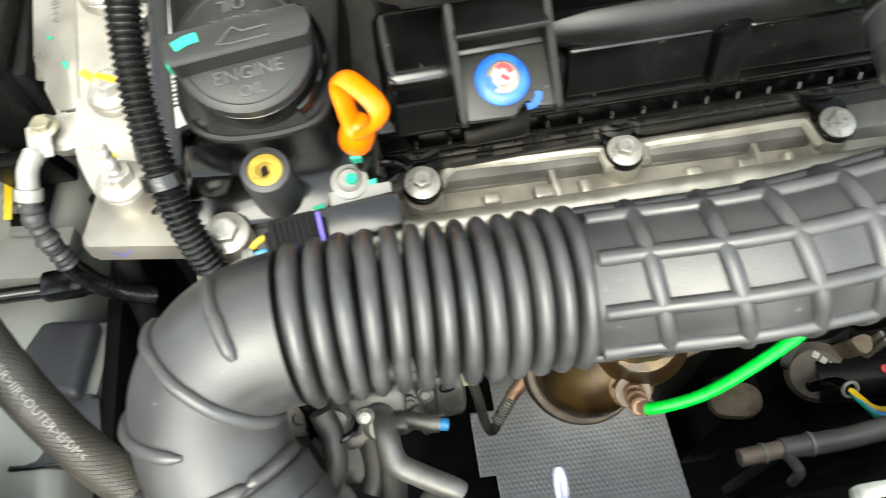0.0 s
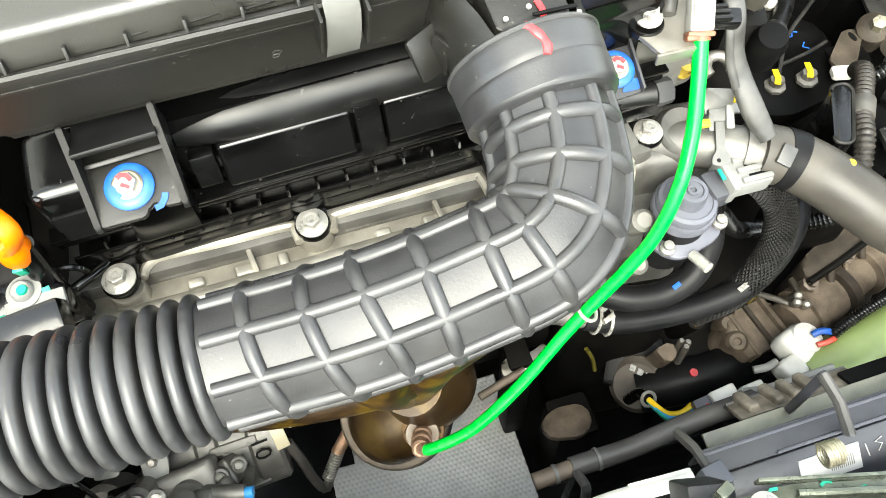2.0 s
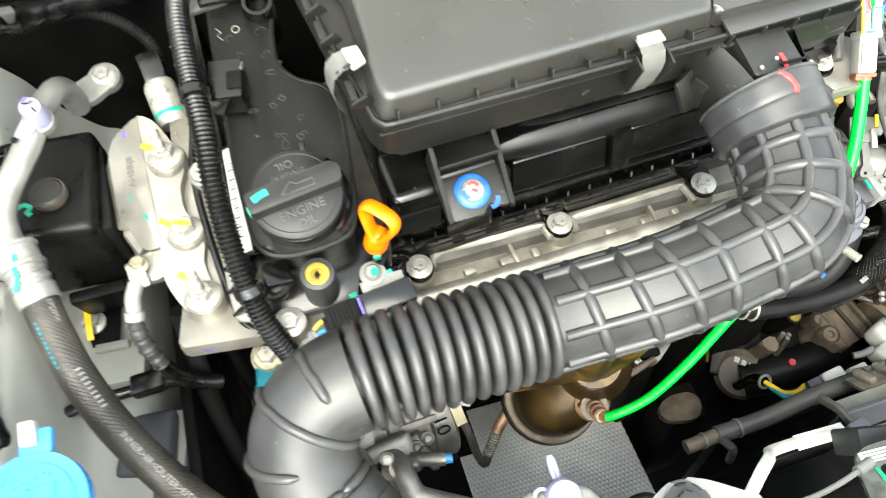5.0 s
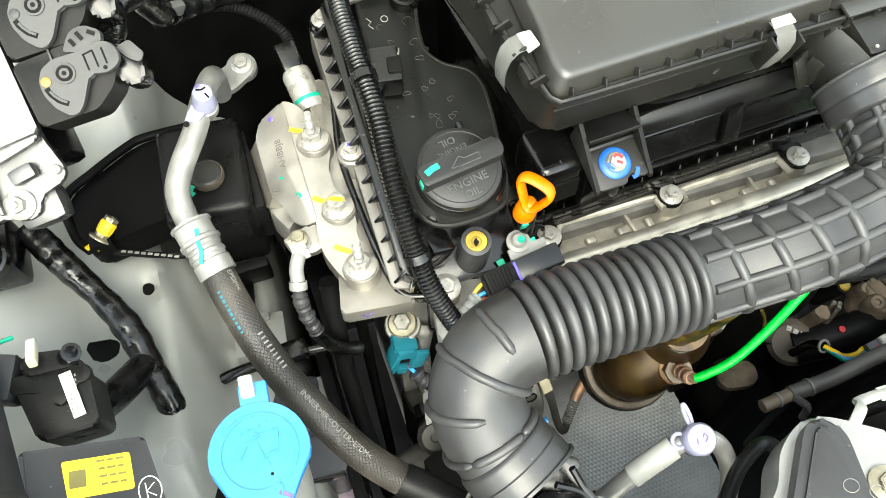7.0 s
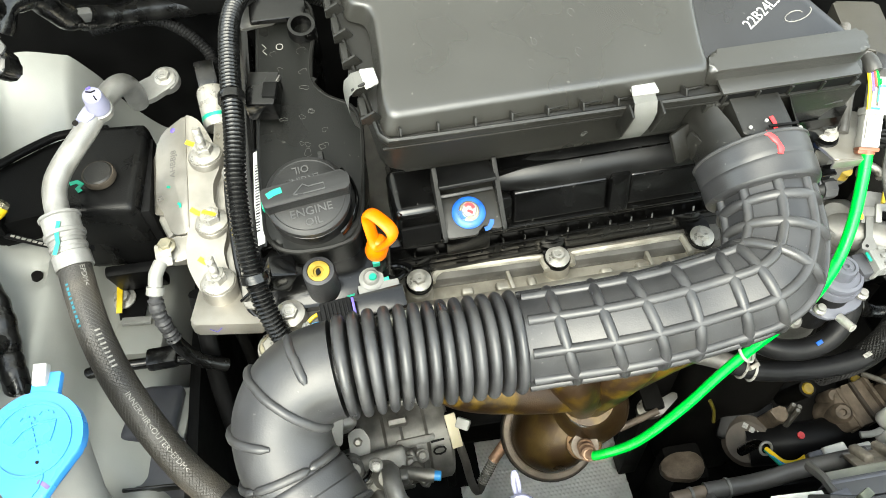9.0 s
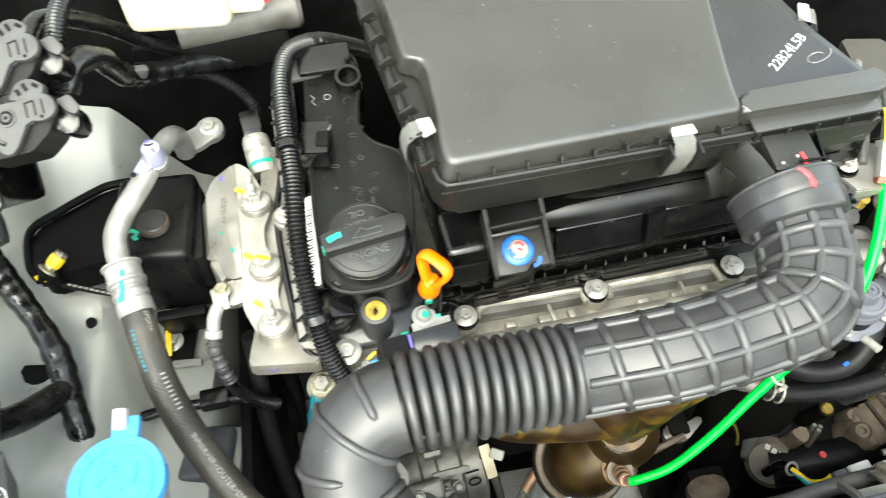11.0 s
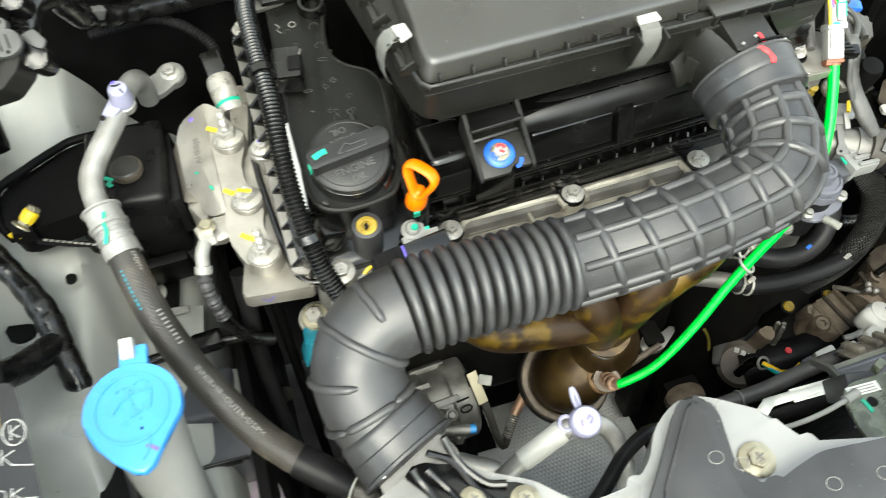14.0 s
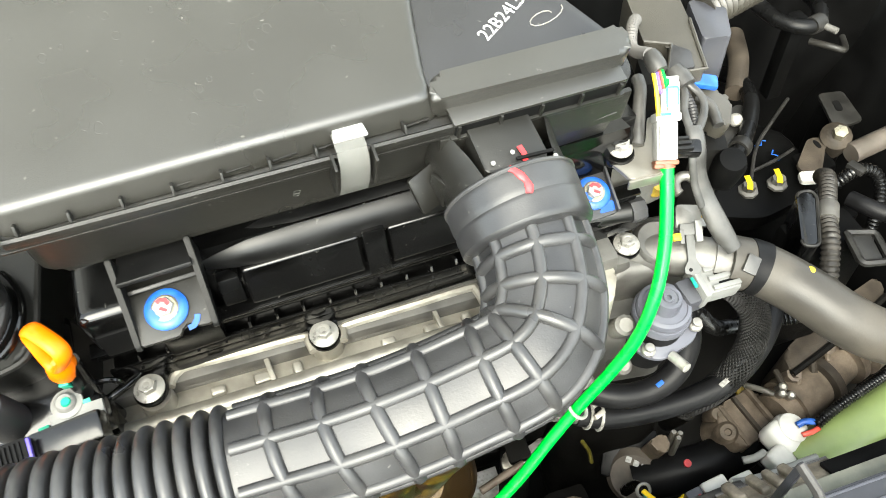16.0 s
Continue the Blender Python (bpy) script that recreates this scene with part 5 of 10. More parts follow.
part("strip", tube([(-0.345, 0.375, 0.872), (-0.31, 0.36, 0.87), (-0.275, 0.345, 0.874), (-0.258, 0.338, 0.88)], 0.003, 8), "matt", rail_lip)
for k in range(9):
    part("worn_print", box(Matrix.Translation((-0.336 + 0.0055 * k, 0.3695 - 0.0027 * k, 0.8758)) @ pose(0, 0, 0, 0, 0, -25), (0.0042, 0.0024, 0.0005), 0.0001), "print", rail_lip)

# wing bolt on its plate
wb = bolt((-0.270, 0.36, 0.768), (0, -0.1, 1), 0.0125, 0.0078, 0.009, "zinc", "zinc flange bolt with a yellow paint bar", 12)
part("plate", box(Matrix.Translation((-0.268, 0.362, 0.7655)) @ pose(0, 0, 0, 4, 0, -8), (0.046, 0.056, 0.003), 0.001), "black_metal", wb, "black steel plate")
part("paint_mark", box(Matrix.Translation((-0.2705, 0.352, 0.778)) @ pose(0, 0, 0, 12, 0, 0), (0.006, 0.03, 0.001), 0.0003), "yellow", wb, "yellow paint bar")
rl = thing("wing_bracket", (-0.25, 0.30, 0.755), "grey painted folded bracket on the inner wing", "bracket")
part("shelf", box(pose(-0.248, 0.305, 0.768, -6, 0, -5), (0.05, 0.045, 0.016), 0.003), "primer", rl)
part("clip_strip", box(pose(-0.250, 0.322, 0.779, -6, 0, -5), (0.03, 0.008, 0.004), 0.001), "pale", rl)

# relay box below the hose
rbx = thing("relay_box", (-0.232, 0.23, 0.70), "black plastic relay box with a domed lid", "relay box")
part("base", box(pose(-0.235, 0.225, 0.715, -8, 0, -6), (0.062, 0.07, 0.06), 0.004), "primer", rbx)
part("lid", box(pose(-0.235, 0.229, 0.752, -8, 0, -6), (0.050, 0.06, 0.016), 0.007, 4), "slate_dark", rbx)
sidebar = thing("chassis_leg", (-0.19, 0.30, 0.3), "chassis leg beside the engine, coloured near-black for shade", "chassis leg", kind="structure")
# Leg's near-black colour holds the deep shade beside the engine
part("web", box(pose(-0.198, 0.30, 0.52, 0, 0, 0), (0.012, 0.5, 0.46), 0.004), "black_metal", sidebar)
part("deep_bolt", lathe([(0.011, -0.004), (0.011, 0.003), (0.004, 0.004)], facing((-0.19, 0.40, 0.42), (0.6, -0.4, 1)), 14), "cast_dark", sidebar)
part("hard_line", tube([(-0.150, 0.30, 0.80), (-0.150, 0.30, 0.7), (-0.15, 0.28, 0.5), (-0.15, 0.26, 0.3)], 0.006, 10), "black_metal", sidebar)
part("hard_line", tube([(-0.172, 0.30, 0.84), (-0.178, 0.25, 0.7), (-0.17, 0.2, 0.5)], 0.009, 10), "matt", sidebar)

# air conditioning pipe and rubber hose
ac = thing("air_conditioning_line", (-0.23, 0.30, 0.90), "bare aluminium pipe crimped to a braided rubber hose", "coolant line")
AP = [(-0.217, 0.492, 0.915), (-0.2165, 0.480, 0.945), (-0.220, 0.462, 0.9605), (-0.230, 0.436, 0.964), (-0.243, 0.409, 0.957), (-0.262, 0.380, 0.947), (-0.270, 0.360, 0.939), (-0.267, 0.335, 0.929), (-0.260, 0.311, 0.918)]
part("pipe", tube(AP, 0.0102, 20, 0.003), "alu", ac)
part("flange_plate", prism(rounded([(-0.020, -0.008), (-0.008, -0.014), (0.022, -0.010), (0.028, 0.002), (0.02, 0.012), (0.004, 0.012), (-0.016, 0.012)], 0.006), facing((-0.203, 0.505, 0.920), (0, -0.3, 1)) @ pose(0, 0, 0, 0, 0, 25), -0.004, 0.003, 0.0015), "alu", ac)
part("flange_eye", lathe([(0.0145, -0.006), (0.0145, 0.002), (0.0135, 0.003), (0.004, 0.003)], facing((-0.191, 0.514, 0.9215), (0, -0.3, 1)), 28), "alu", ac)
bolt((-0.191, 0.514, 0.924), (0, -0.3, 1), 0.0105, 0.0068, 0.008, "zinc", "zinc flange bolt through the pipe flange", 12)
capp = thing("service_cap", (-0.231, 0.425, 0.972), "translucent lilac rubber service port cap", "port cap")
CPM = facing((-0.2285, 0.4235, 0.971), (0.12, -0.38, 1))
part("cap", lathe([(0.0098, -0.002), (0.0104, 0.002), (0.0092, 0.006), (0.0088, 0.017), (0.0078, 0.0198), (0.0066, 0.0205), (0.0005, 0.0209)], CPM, 28), "lilac", capp)
part("neck_ring", lathe([(0.0112, -0.010), (0.0112, -0.003), (0.0098, -0.002), (0.004, -0.002)], CPM, 24), "alu", capp)
part("strap", prism(rounded([(-0.006, 0.0), (-0.004, 0.007), (-0.016, 0.003), (-0.026, -0.002), (-0.028, -0.007), (-0.020, -0.009), (-0.006, -0.008)], 0.003), CPM @ pose(0, 0, 0.003, 0, -12, 14), -0.001, 0.0014, 0.0006), "lilac", capp)
part("strap_hole", lathe([(0.0026, 0.001), (0.0026, 0.0017), (0.0005, 0.0017)], CPM @ pose(-0.0225, -0.0105, 0.0012, 0, -12, 14), 14), "dark", capp)
part("ink_mark", stroke([(-0.004, 0.004), (0.0, 0.002), (0.004, 0.0025)], 0.0012, CPM @ pose(0, 0, 0.0209)), "ink", capp)
part("ink_mark", stroke([(0.002, -0.007), (0.001, -0.002)], 0.0012, CPM @ pose(0, 0, 0.0209)), "ink", capp)
part("ink_mark", stroke([(-0.003, 0.006), (0.001, 0.007)], 0.0016, CPM @ pose(0, 0, 0.0209)), "violet", capp)
ferrule = [(-0.2665, 0.335, 0.9290), (-0.2590, 0.306, 0.9155), (-0.2555, 0.293, 0.9085)]
part("ferrule", sweep(bmesh.new(), curve_points(ferrule, 0.001), lambda s: 0.0158 + 0.0015 * (abs(s - 0.018) < 0.002) + 0.0016 * (s < 0.003) - 0.001 * (abs(s - 0.026) < 0.002) - 0.001 * (abs(s - 0.034) < 0.002), 26), "alu", ac, "crimped aluminium ferrule")
part("paint_mark", stroke([(-0.003, -0.018), (0.0, -0.008), (-0.001, 0.0), (0.0008, 0.011)], 0.0035, facing((-0.2615, 0.310, 0.9355), (0, -0.42, 1)), 0.0006), "teal_mark", ac, "green paint stripe")
HA = [(-0.2575, 0.300, 0.9125), (-0.250, 0.268, 0.898), (-0.2405, 0.236, 0.882), (-0.226, 0.203, 0.860), (-0.207, 0.172, 0.834), (-0.186, 0.145, 0.806), (-0.160, 0.121, 0.783), (-0.136, 0.100, 0.775), (-0.124, 0.088, 0.773)]
ha_pts = curve_points(HA, 0.002)
ha_fr = frames_of(ha_pts)
rubber_hose = part("rubber_hose", sweep(bmesh.new(), ha_pts, 0.0137, 26), "hose", ac, "braided black rubber hose")

bm = bmesh.new()
for turn in (-1, 1):
    for k in range(24):
        sweep(bm, [p + 0.01338 * (math.cos(a) * u + math.sin(a) * w) for i, (p, (t, u, w)) in enumerate(zip(ha_pts, ha_fr)) for a in (2 * math.pi * k / 24 + turn * i * 0.13,)], 0.00048, 4, True)
tagged(part("braid_relief", bm, "hose", rubber_hose), kind="stuff")


def wrap_text(words, size, s_mid, ang, flip=1):
    step = (ha_pts[1] - ha_pts[0]).length

    def bend(c):
        s = s_mid + flip * c.x
        i = min(len(ha_pts) - 1, max(0, round(s / step)))
        t, u, w = ha_fr[i]
        a = radians(ang) - c.y / 0.0137
        return ha_pts[i] + t * (s - i * step) + (0.01382 + c.z) * (math.cos(a) * u + math.sin(a) * w)
    return lettering(words, size, Matrix(), 0.00015, bend)


part("printing", wrap_text("EPDM<", 0.0062, 0.020, -38), "print", rubber_hose, "grey printed words")
part("printing", wrap_text("INNER>IIR<OUTER>EPDM<", 0.0068, 0.165, -12), "print", rubber_hose, "grey printed words")
for k in range(9):
    i = 34 + 2 * k
    t, u, w = ha_fr[i]
    a = radians(-22)
    m = Matrix.Translation(ha_pts[i] + 0.0138 * (math.cos(a) * u + math.sin(a) * w)) @ axes((0, 0, 0), t, w * math.cos(a) - u * math.sin(a), math.cos(a) * u + math.sin(a) * w)
    part("brand_bar", box(m, (0.0015, 0.0048, 0.0003), 0.0001), "print", rubber_hose, "grey printed bar")
for k in range(10):
    i = 12 + 2 * k
    t, u, w = ha_fr[i]
    a = radians(28)
    m = Matrix.Translation(ha_pts[i] + 0.0138 * (math.cos(a) * u + math.sin(a) * w)) @ axes((0, 0, 0), t, w * math.cos(a) - u * math.sin(a), math.cos(a) * u + math.sin(a) * w)
    part("dash_mark", box(m, (0.0016 + 0.0008 * (k % 3), 0.0026, 0.0003), 0.0001), "teal", rubber_hose, "pale green dashes")
part("end_cuff", tube([HA[-3], HA[-2], HA[-1], (-0.118, 0.083, 0.773)], 0.0152, 26), "hose_black", ac)
part("end_ring", sweep(bmesh.new(), [facing((-0.1175, 0.0825, 0.773), (0.7, -0.6, 0.0)) @ Vector((0.0158 * math.cos(a), 0.0158 * math.sin(a), 0)) for a in (2 * math.pi * k / 28 for k in range(29))], 0.0011, 8, False), "white", ac, "white end ring")
part("end_pipe", tube([(-0.122, 0.086, 0.773), (-0.108, 0.075, 0.765), (-0.10, 0.066, 0.745), (-0.105, 0.07, 0.70), (-0.12, 0.09, 0.62)], 0.009, 16), "cast_dark", ac)

# wiring loom in corrugated tube over the valve cover
loom = thing("wiring_loom", (-0.1, 0.36, 0.99), "black corrugated wiring loom running over the valve cover", "wiring loom")
LP = [(-0.066, 0.180, 0.835), (-0.080, 0.200, 0.866), (-0.096, 0.224, 0.908), (-0.103, 0.258, 0.950), (-0.1035, 0.295, 0.981), (-0.1005, 0.336, 1.002), (-0.101, 0.397, 1.019), (-0.0985, 0.445, 1.029), (-0.088, 0.478, 1.029), (-0.064, 0.500, 1.021), (-0.038, 0.512, 1.005), (-0.005, 0.520, 0.985)]
part("conduit", corrugated(LP, 0.0090, 0.0036, 0.002, 18), "tube_black", loom)
for s in (0.115, 0.265):
    pts = curve_points(LP, 0.001)
    i = round(s / 0.001)
    part("tie_wrap", sweep(bmesh.new(), pts[i:i + 8], 0.0112, 20), "tape", loom)
part("side_clip", box(pose(-0.083, 0.252, 0.915, 10, 20, 10), (0.022, 0.02, 0.028), 0.003), "gloss", loom)
part("side_clip", box(pose(-0.078, 0.385, 0.992, 10, 0, -10), (0.026, 0.036, 0.022), 0.003), "gloss", loom)
# Clip's shaded mouth, painted as a black block
part("clip_mouth", box(pose(-0.0715, 0.379, 1.0015, 10, 0, -10), (0.012, 0.016, 0.006), 0.002), "ink", loom)
part("clip_tab", box(pose(-0.064, 0.392, 1.002, 0, 0, -20), (0.0016, 0.008, 0.004), 0.0005), "cast_dark", loom)

# oil control solenoid
sol = thing("oil_control_solenoid", (-0.137, 0.46, 0.86), "silver oil control solenoid with a black plug", "solenoid")
SM = facing((-0.1405, 0.462, 0.914), (-0.12, 0.85, 0.40))
part("can", lathe([(0.013, -0.016), (0.0142, -0.012), (0.0142, 0.022), (0.013, 0.026), (0.004, 0.027)], SM, 24), "zinc", sol)
part("plug", box(SM @ pose(0, 0, 0.04), (0.02, 0.018, 0.03), 0.003), "gloss", sol)
part("green_band", lathe([(0.01425, -0.008), (0.0144, -0.007), (0.0144, -0.005), (0.01425, -0.004)], SM, 24), "teal_mark", sol)
part("foot", box(pose(-0.137, 0.452, 0.871), (0.02, 0.03, 0.03), 0.004), "cast_dark", sol)
part("wire", corrugated([(-0.14, 0.50, 0.915), (-0.145, 0.53, 0.94), (-0.19, 0.56, 0.96), (-0.26, 0.57, 0.95)], 0.006, 0.0035, 0.001, 12), "matt", sol)

# dipstick
dip = thing("oil_dipstick", (0.004, 0.262, 0.90), "bright orange plastic dipstick handle in its tube", "dipstick")
DO = Vector((0.002, 0.2535, 0.948))
DX, DY = Vector((0.69, -0.72, -0.10)).normalized(), Vector((0.12, 0.06, 1.0)).normalized()
DY = (DY - DX * DX.dot(DY)).normalized()
DN = DX.cross(DY)
ring = rounded([(-0.0175, 0.0195), (0.0195, 0.0150), (0.001, -0.022)], 0.017, 10)
bm = bmesh.new()
band = []
for k, (x, y) in enumerate(ring):
    x1, y1 = ring[(k + 1) % len(ring)]
    x0, y0 = ring[k - 1]
    out = Vector((y1 - y0, x0 - x1)).normalized()
    band.append([bm.verts.new(DO + DX * (x + out.x * 0.0031 * math.cos(a)) + DY * (y + out.y * 0.0031 * math.cos(a)) + DN * 0.0062 * math.sin(a)) for a in (2 * math.pi * j / 12 for j in range(12))])
for k in range(len(band)):
    p, q = band[k], band[(k + 1) % len(band)]
    for j in range(12):
        bm.faces.new((p[j], p[(j + 1) % 12], q[(j + 1) % 12], q[j]))
part("handle_loop", bm, "orange", dip)
part("handle_neck", lathe([(0.0085, -0.016), (0.0098, -0.012), (0.0095, -0.004), (0.008, 0.002), (0.0055, 0.006), (0.003, 0.007)], facing((0.001, 0.2565, 0.932), (0.2, -0.1, 1)), 24), "orange", dip)
part("guide_tube", tube([(0.0035, 0.2585, 0.926), (0.002, 0.258, 0.90), (0.0, 0.26, 0.87), (0.0, 0.27, 0.82)], 0.0075, 16), "gloss", dip)
part("paint_mark", box(pose(-0.003, 0.2505, 0.912, 20, 0, 0), (0.006, 0.002, 0.01), 0.0005), "teal_mark", dip, "green paint dab")

# green marked plug and wiring connector in front of the cover
plug = thing("camshaft_sensor", (-0.006, 0.243, 0.87), "grey sensor with a green-painted top", "sensor")
part("body", box(pose(-0.002, 0.245, 0.876, 14, 0, 4), (0.030, 0.022, 0.026), 0.004), "gloss", plug)
part("top_plate", box(pose(-0.0035, 0.2385, 0.8925, 24, 0, 4), (0.035, 0.012, 0.004), 0.0015), "pale", plug, "pale plastic plate")
part("plate_mark", box(pose(-0.0025, 0.2325, 0.8895, 24, 0, 4), (0.032, 0.0022, 0.0065), 0.0005), "teal_mark", plug, "green paint stripe")
part("dome", lathe([(0.0105, -0.001), (0.0105, 0.001), (0.007, 0.002), (0.0064, 0.005), (0.005, 0.0062), (0.0005, 0.0064)], facing((-0.009, 0.247, 0.8965), (0, -0.2, 1)), 24), "pale", plug)
part("dome_mark", lathe([(0.0036, 0.0060), (0.003, 0.0072), (0.0005, 0.0072)], facing((-0.0075, 0.246, 0.8965), (0, -0.2, 1)), 9), "teal_mark", plug)
part("dome_mark", box(pose(0.0035, 0.2450, 0.8960, 30, 0, 10), (0.005, 0.004, 0.001), 0.0003), "teal_mark", plug)
part("plate_dab", box(pose(-0.028, 0.238, 0.886, 20, 0, 10), (0.007, 0.006, 0.001), 0.0003), "teal_mark", plug)
part("stem", box(pose(0.0, 0.25, 0.855), (0.02, 0.016, 0.04), 0.003), "gloss", plug)
part("rocker_clip", sweep(bmesh.new(), [Vector((0.01 + 0.012 * math.cos(a), 0.262, 0.88 + 0.010 * math.sin(a))) for a in (math.pi * k / 12 for k in range(13))], 0.0022, 8), "gloss", plug)
cn = thing("wiring_connector", (-0.03, 0.215, 0.88), "black ribbed wiring connector with coloured wires", "connector")
CNM = pose(-0.0195, 0.2155, 0.903, 22, -4, 5)
part("housing", box(CNM @ pose(0.014, 0.001, -0.006), (0.046, 0.020, 0.018), 0.003), "gloss", cn)
plug_body = part("plug_body", box(CNM @ pose(-0.020, -0.002, -0.001), (0.026, 0.024, 0.020), 0.0025), "matt", cn)
for k in range(7):
    part("grip_rib", box(CNM @ pose(-0.0295 + 0.0031 * k, -0.002, 0.0098), (0.0014, 0.019, 0.0018), 0.0004), "matt", plug_body)
part("lock_bar", box(CNM @ pose(-0.0055, 0.0, 0.0085), (0.0022, 0.016, 0.003), 0.0005), "violet", cn, "violet lock bar")
part("seal", box(CNM @ pose(-0.034, -0.004, -0.001), (0.004, 0.017, 0.014), 0.001), "matt", cn)
for y, z, mt in ((0.003, 0.003, "wire_yellow"), (-0.005, 0.002, "wire_blue"), (-0.010, -0.002, "wire_red"), (-0.012, -0.007, "white")):
    a, c = CNM @ Vector((-0.034, y, z)), Vector((-0.066, 0.2065 + y * 0.5, 0.897 + z * 0.5))
    part("wire", tube([a, a.lerp(c, 0.5) + Vector((0, 0, 0.003)), c], 0.0017, 8), mt, cn)
part("sleeve", tube([(-0.060, 0.206, 0.898), (-0.069, 0.202, 0.894), (-0.075, 0.194, 0.880), (-0.078, 0.188, 0.858)], lambda s: 0.0066 + 0.0011 * math.sin(s * 560) + 0.0008 * math.sin(s * 1310 + 1), 14, 0.0015), "pale", cn)
part("bracket_strip", box(pose(-0.088, 0.224, 0.885, 30, 0, -20), (0.01, 0.03, 0.003), 0.001), "yzinc", cn)

# teal plug under the bracket
tp = thing("coolant_sensor_plug", (-0.118, 0.25, 0.73), "teal plastic plug below a green-marked nut", "sensor plug")
part("plug", box(pose(-0.122, 0.250, 0.752, 0, 20, 0), (0.022, 0.020, 0.032), 0.003), "teal", tp)
part("plug_cap", box(pose(-0.118, 0.252, 0.768, 0, 20, -6), (0.025, 0.018, 0.010), 0.003), "teal", tp)
part("plug_lug", box(pose(-0.131, 0.2405, 0.748, 0, 20, 0), (0.003, 0.004, 0.024), 0.001), "teal", tp)
part("plug_key", box(pose(-0.108, 0.239, 0.752, 0, 20, 0), (0.014, 0.006, 0.028), 0.002), "teal", tp)
part("nut", lathe([(0.009, 0.003), (0.009, 0.010), (0.0075, 0.012), (0.0005, 0.012)], facing((-0.114, 0.268, 0.778), (-0.1, -0.3, 1)), 6), "zinc", tp)
part("nut_ring", lathe([(0.0145, -0.002), (0.0145, 0.002), (0.013, 0.004), (0.008, 0.004)], facing((-0.114, 0.268, 0.778), (-0.1, -0.3, 1)), 20), "yzinc", tp, "zinc washer ring")
part("paint_mark", stroke([(-0.012, -0.006), (0.0, -0.013), (0.012, -0.006)], 0.003, facing((-0.114, 0.268, 0.780), (-0.1, -0.3, 1)), 0.0006), "teal_mark", tp, "green paint")
part("plug_slot", box(pose(-0.122, 0.2385, 0.757, 0, 20, 0), (0.010, 0.001, 0.005), 0.0003), "ink", tp)
part("plug_latch", box(pose(-0.126, 0.237, 0.745, 0, 20, 0), (0.009, 0.005, 0.012), 0.001), "teal", tp)
part("red_dot", box(pose(-0.118, 0.2385, 0.744, 0, 20, 0), (0.003, 0.001, 0.003), 0.0003), "red", tp)
part("collar", lathe([(0.018, -0.012), (0.0185, -0.006), (0.017, -0.003), (0.010, -0.003)], facing((-0.114, 0.268, 0.778), (-0.1, -0.3, 1)), 20), "cast_mid", tp)
part("stalk", box(pose(-0.116, 0.262, 0.70, 0, 0, 0), (0.016, 0.016, 0.11), 0.003), "cast_dark", tp)

part("blue_wire", tube([(-0.118, 0.243, 0.735), (-0.113, 0.238, 0.725), (-0.108, 0.234, 0.72)], 0.0022, 8), "wire_blue", tp)
part("crinkled_sleeve", tube([(-0.113, 0.238, 0.728), (-0.104, 0.230, 0.712), (-0.092, 0.222, 0.702), (-0.072, 0.214, 0.70)], lambda s: 0.0072 + 0.0016 * math.sin(s * 500) + 0.001 * math.sin(s * 1130), 14, 0.002), "grey_plastic", tp)
part("side_nut", lathe([(0.008, 0), (0.008, 0.006), (0.005, 0.008), (0.001, 0.008)], facing((-0.095, 0.262, 0.762), (-0.3, -0.6, 0.7)), 6), "cast_dark", tp)
part("stub", tube([(-0.092, 0.27, 0.75), (-0.10, 0.258, 0.742), (-0.104, 0.25, 0.738)], 0.010, 14), "cast_dark", tp)

# castings and small fittings low beside the elbow
ab = thing("alternator_bracket", (-0.09, 0.27, 0.48), "grey cast accessory bracket with a pale plate and green nut", "bracket")
part("plate", prism(rounded([(-0.012, -0.022), (0.012, -0.02), (0.014, 0.012), (0.006, 0.026), (-0.010, 0.02)], 0.004), facing((-0.082, 0.256, 0.604), (-0.1, -0.6, 0.75)), -0.0015, 0.0015, 0.0006), "neck", ab, "pale steel plate")
part("nut", lathe([(0.007, 0), (0.007, 0.003), (0.0042, 0.004), (0.0042, 0.008), (0.001, 0.008)], facing((-0.082, 0.268, 0.618), (-0.1, -0.6, 0.75)), 8), "teal_mark", ab)
part("web", box(pose(-0.085, 0.285, 0.56, 20, 10, 8), (0.05, 0.03, 0.08), 0.010, 3), "cast_mid", ab)
part("boss", lathe([(0.022, -0.04), (0.022, 0.0), (0.016, 0.006), (0.006, 0.006), (0.005, 0.002), (0.001, 0.002)], facing((-0.10, 0.225, 0.56), (-0.15, -0.5, 0.85)), 22), "cast_dark", ab)
part("boss", lathe([(0.014, -0.05), (0.014, 0.0), (0.009, 0.004), (0.009, 0.012), (0.001, 0.012)], facing((-0.065, 0.215, 0.575), (0.1, -0.5, 0.85)), 18), "cast_mid", ab)
part("curved_arm", tube([(-0.075, 0.215, 0.60), (-0.068, 0.195, 0.585), (-0.07, 0.172, 0.565), (-0.085, 0.155, 0.55), (-0.105, 0.15, 0.545)], 0.011, 16), "cast_dark", ab)
part("union", lathe([(0.012, -0.01), (0.014, 0.0), (0.014, 0.012), (0.010, 0.018), (0.010, 0.03), (0.001, 0.03)], facing((-0.108, 0.152, 0.555), (-0.2, -0.4, 0.9)), 16), "cast_dark", ab)
part("wire_loop", tube([(-0.105, 0.235, 0.63), (-0.092, 0.222, 0.61), (-0.085, 0.205, 0.585), (-0.095, 0.195, 0.57), (-0.11, 0.20, 0.565)], 0.0024, 8), "gloss", ab)
part("thermo_plug", box(pose(-0.108, 0.238, 0.625, 20, 10, 5), (0.016, 0.014, 0.03), 0.003), "matt", ab)
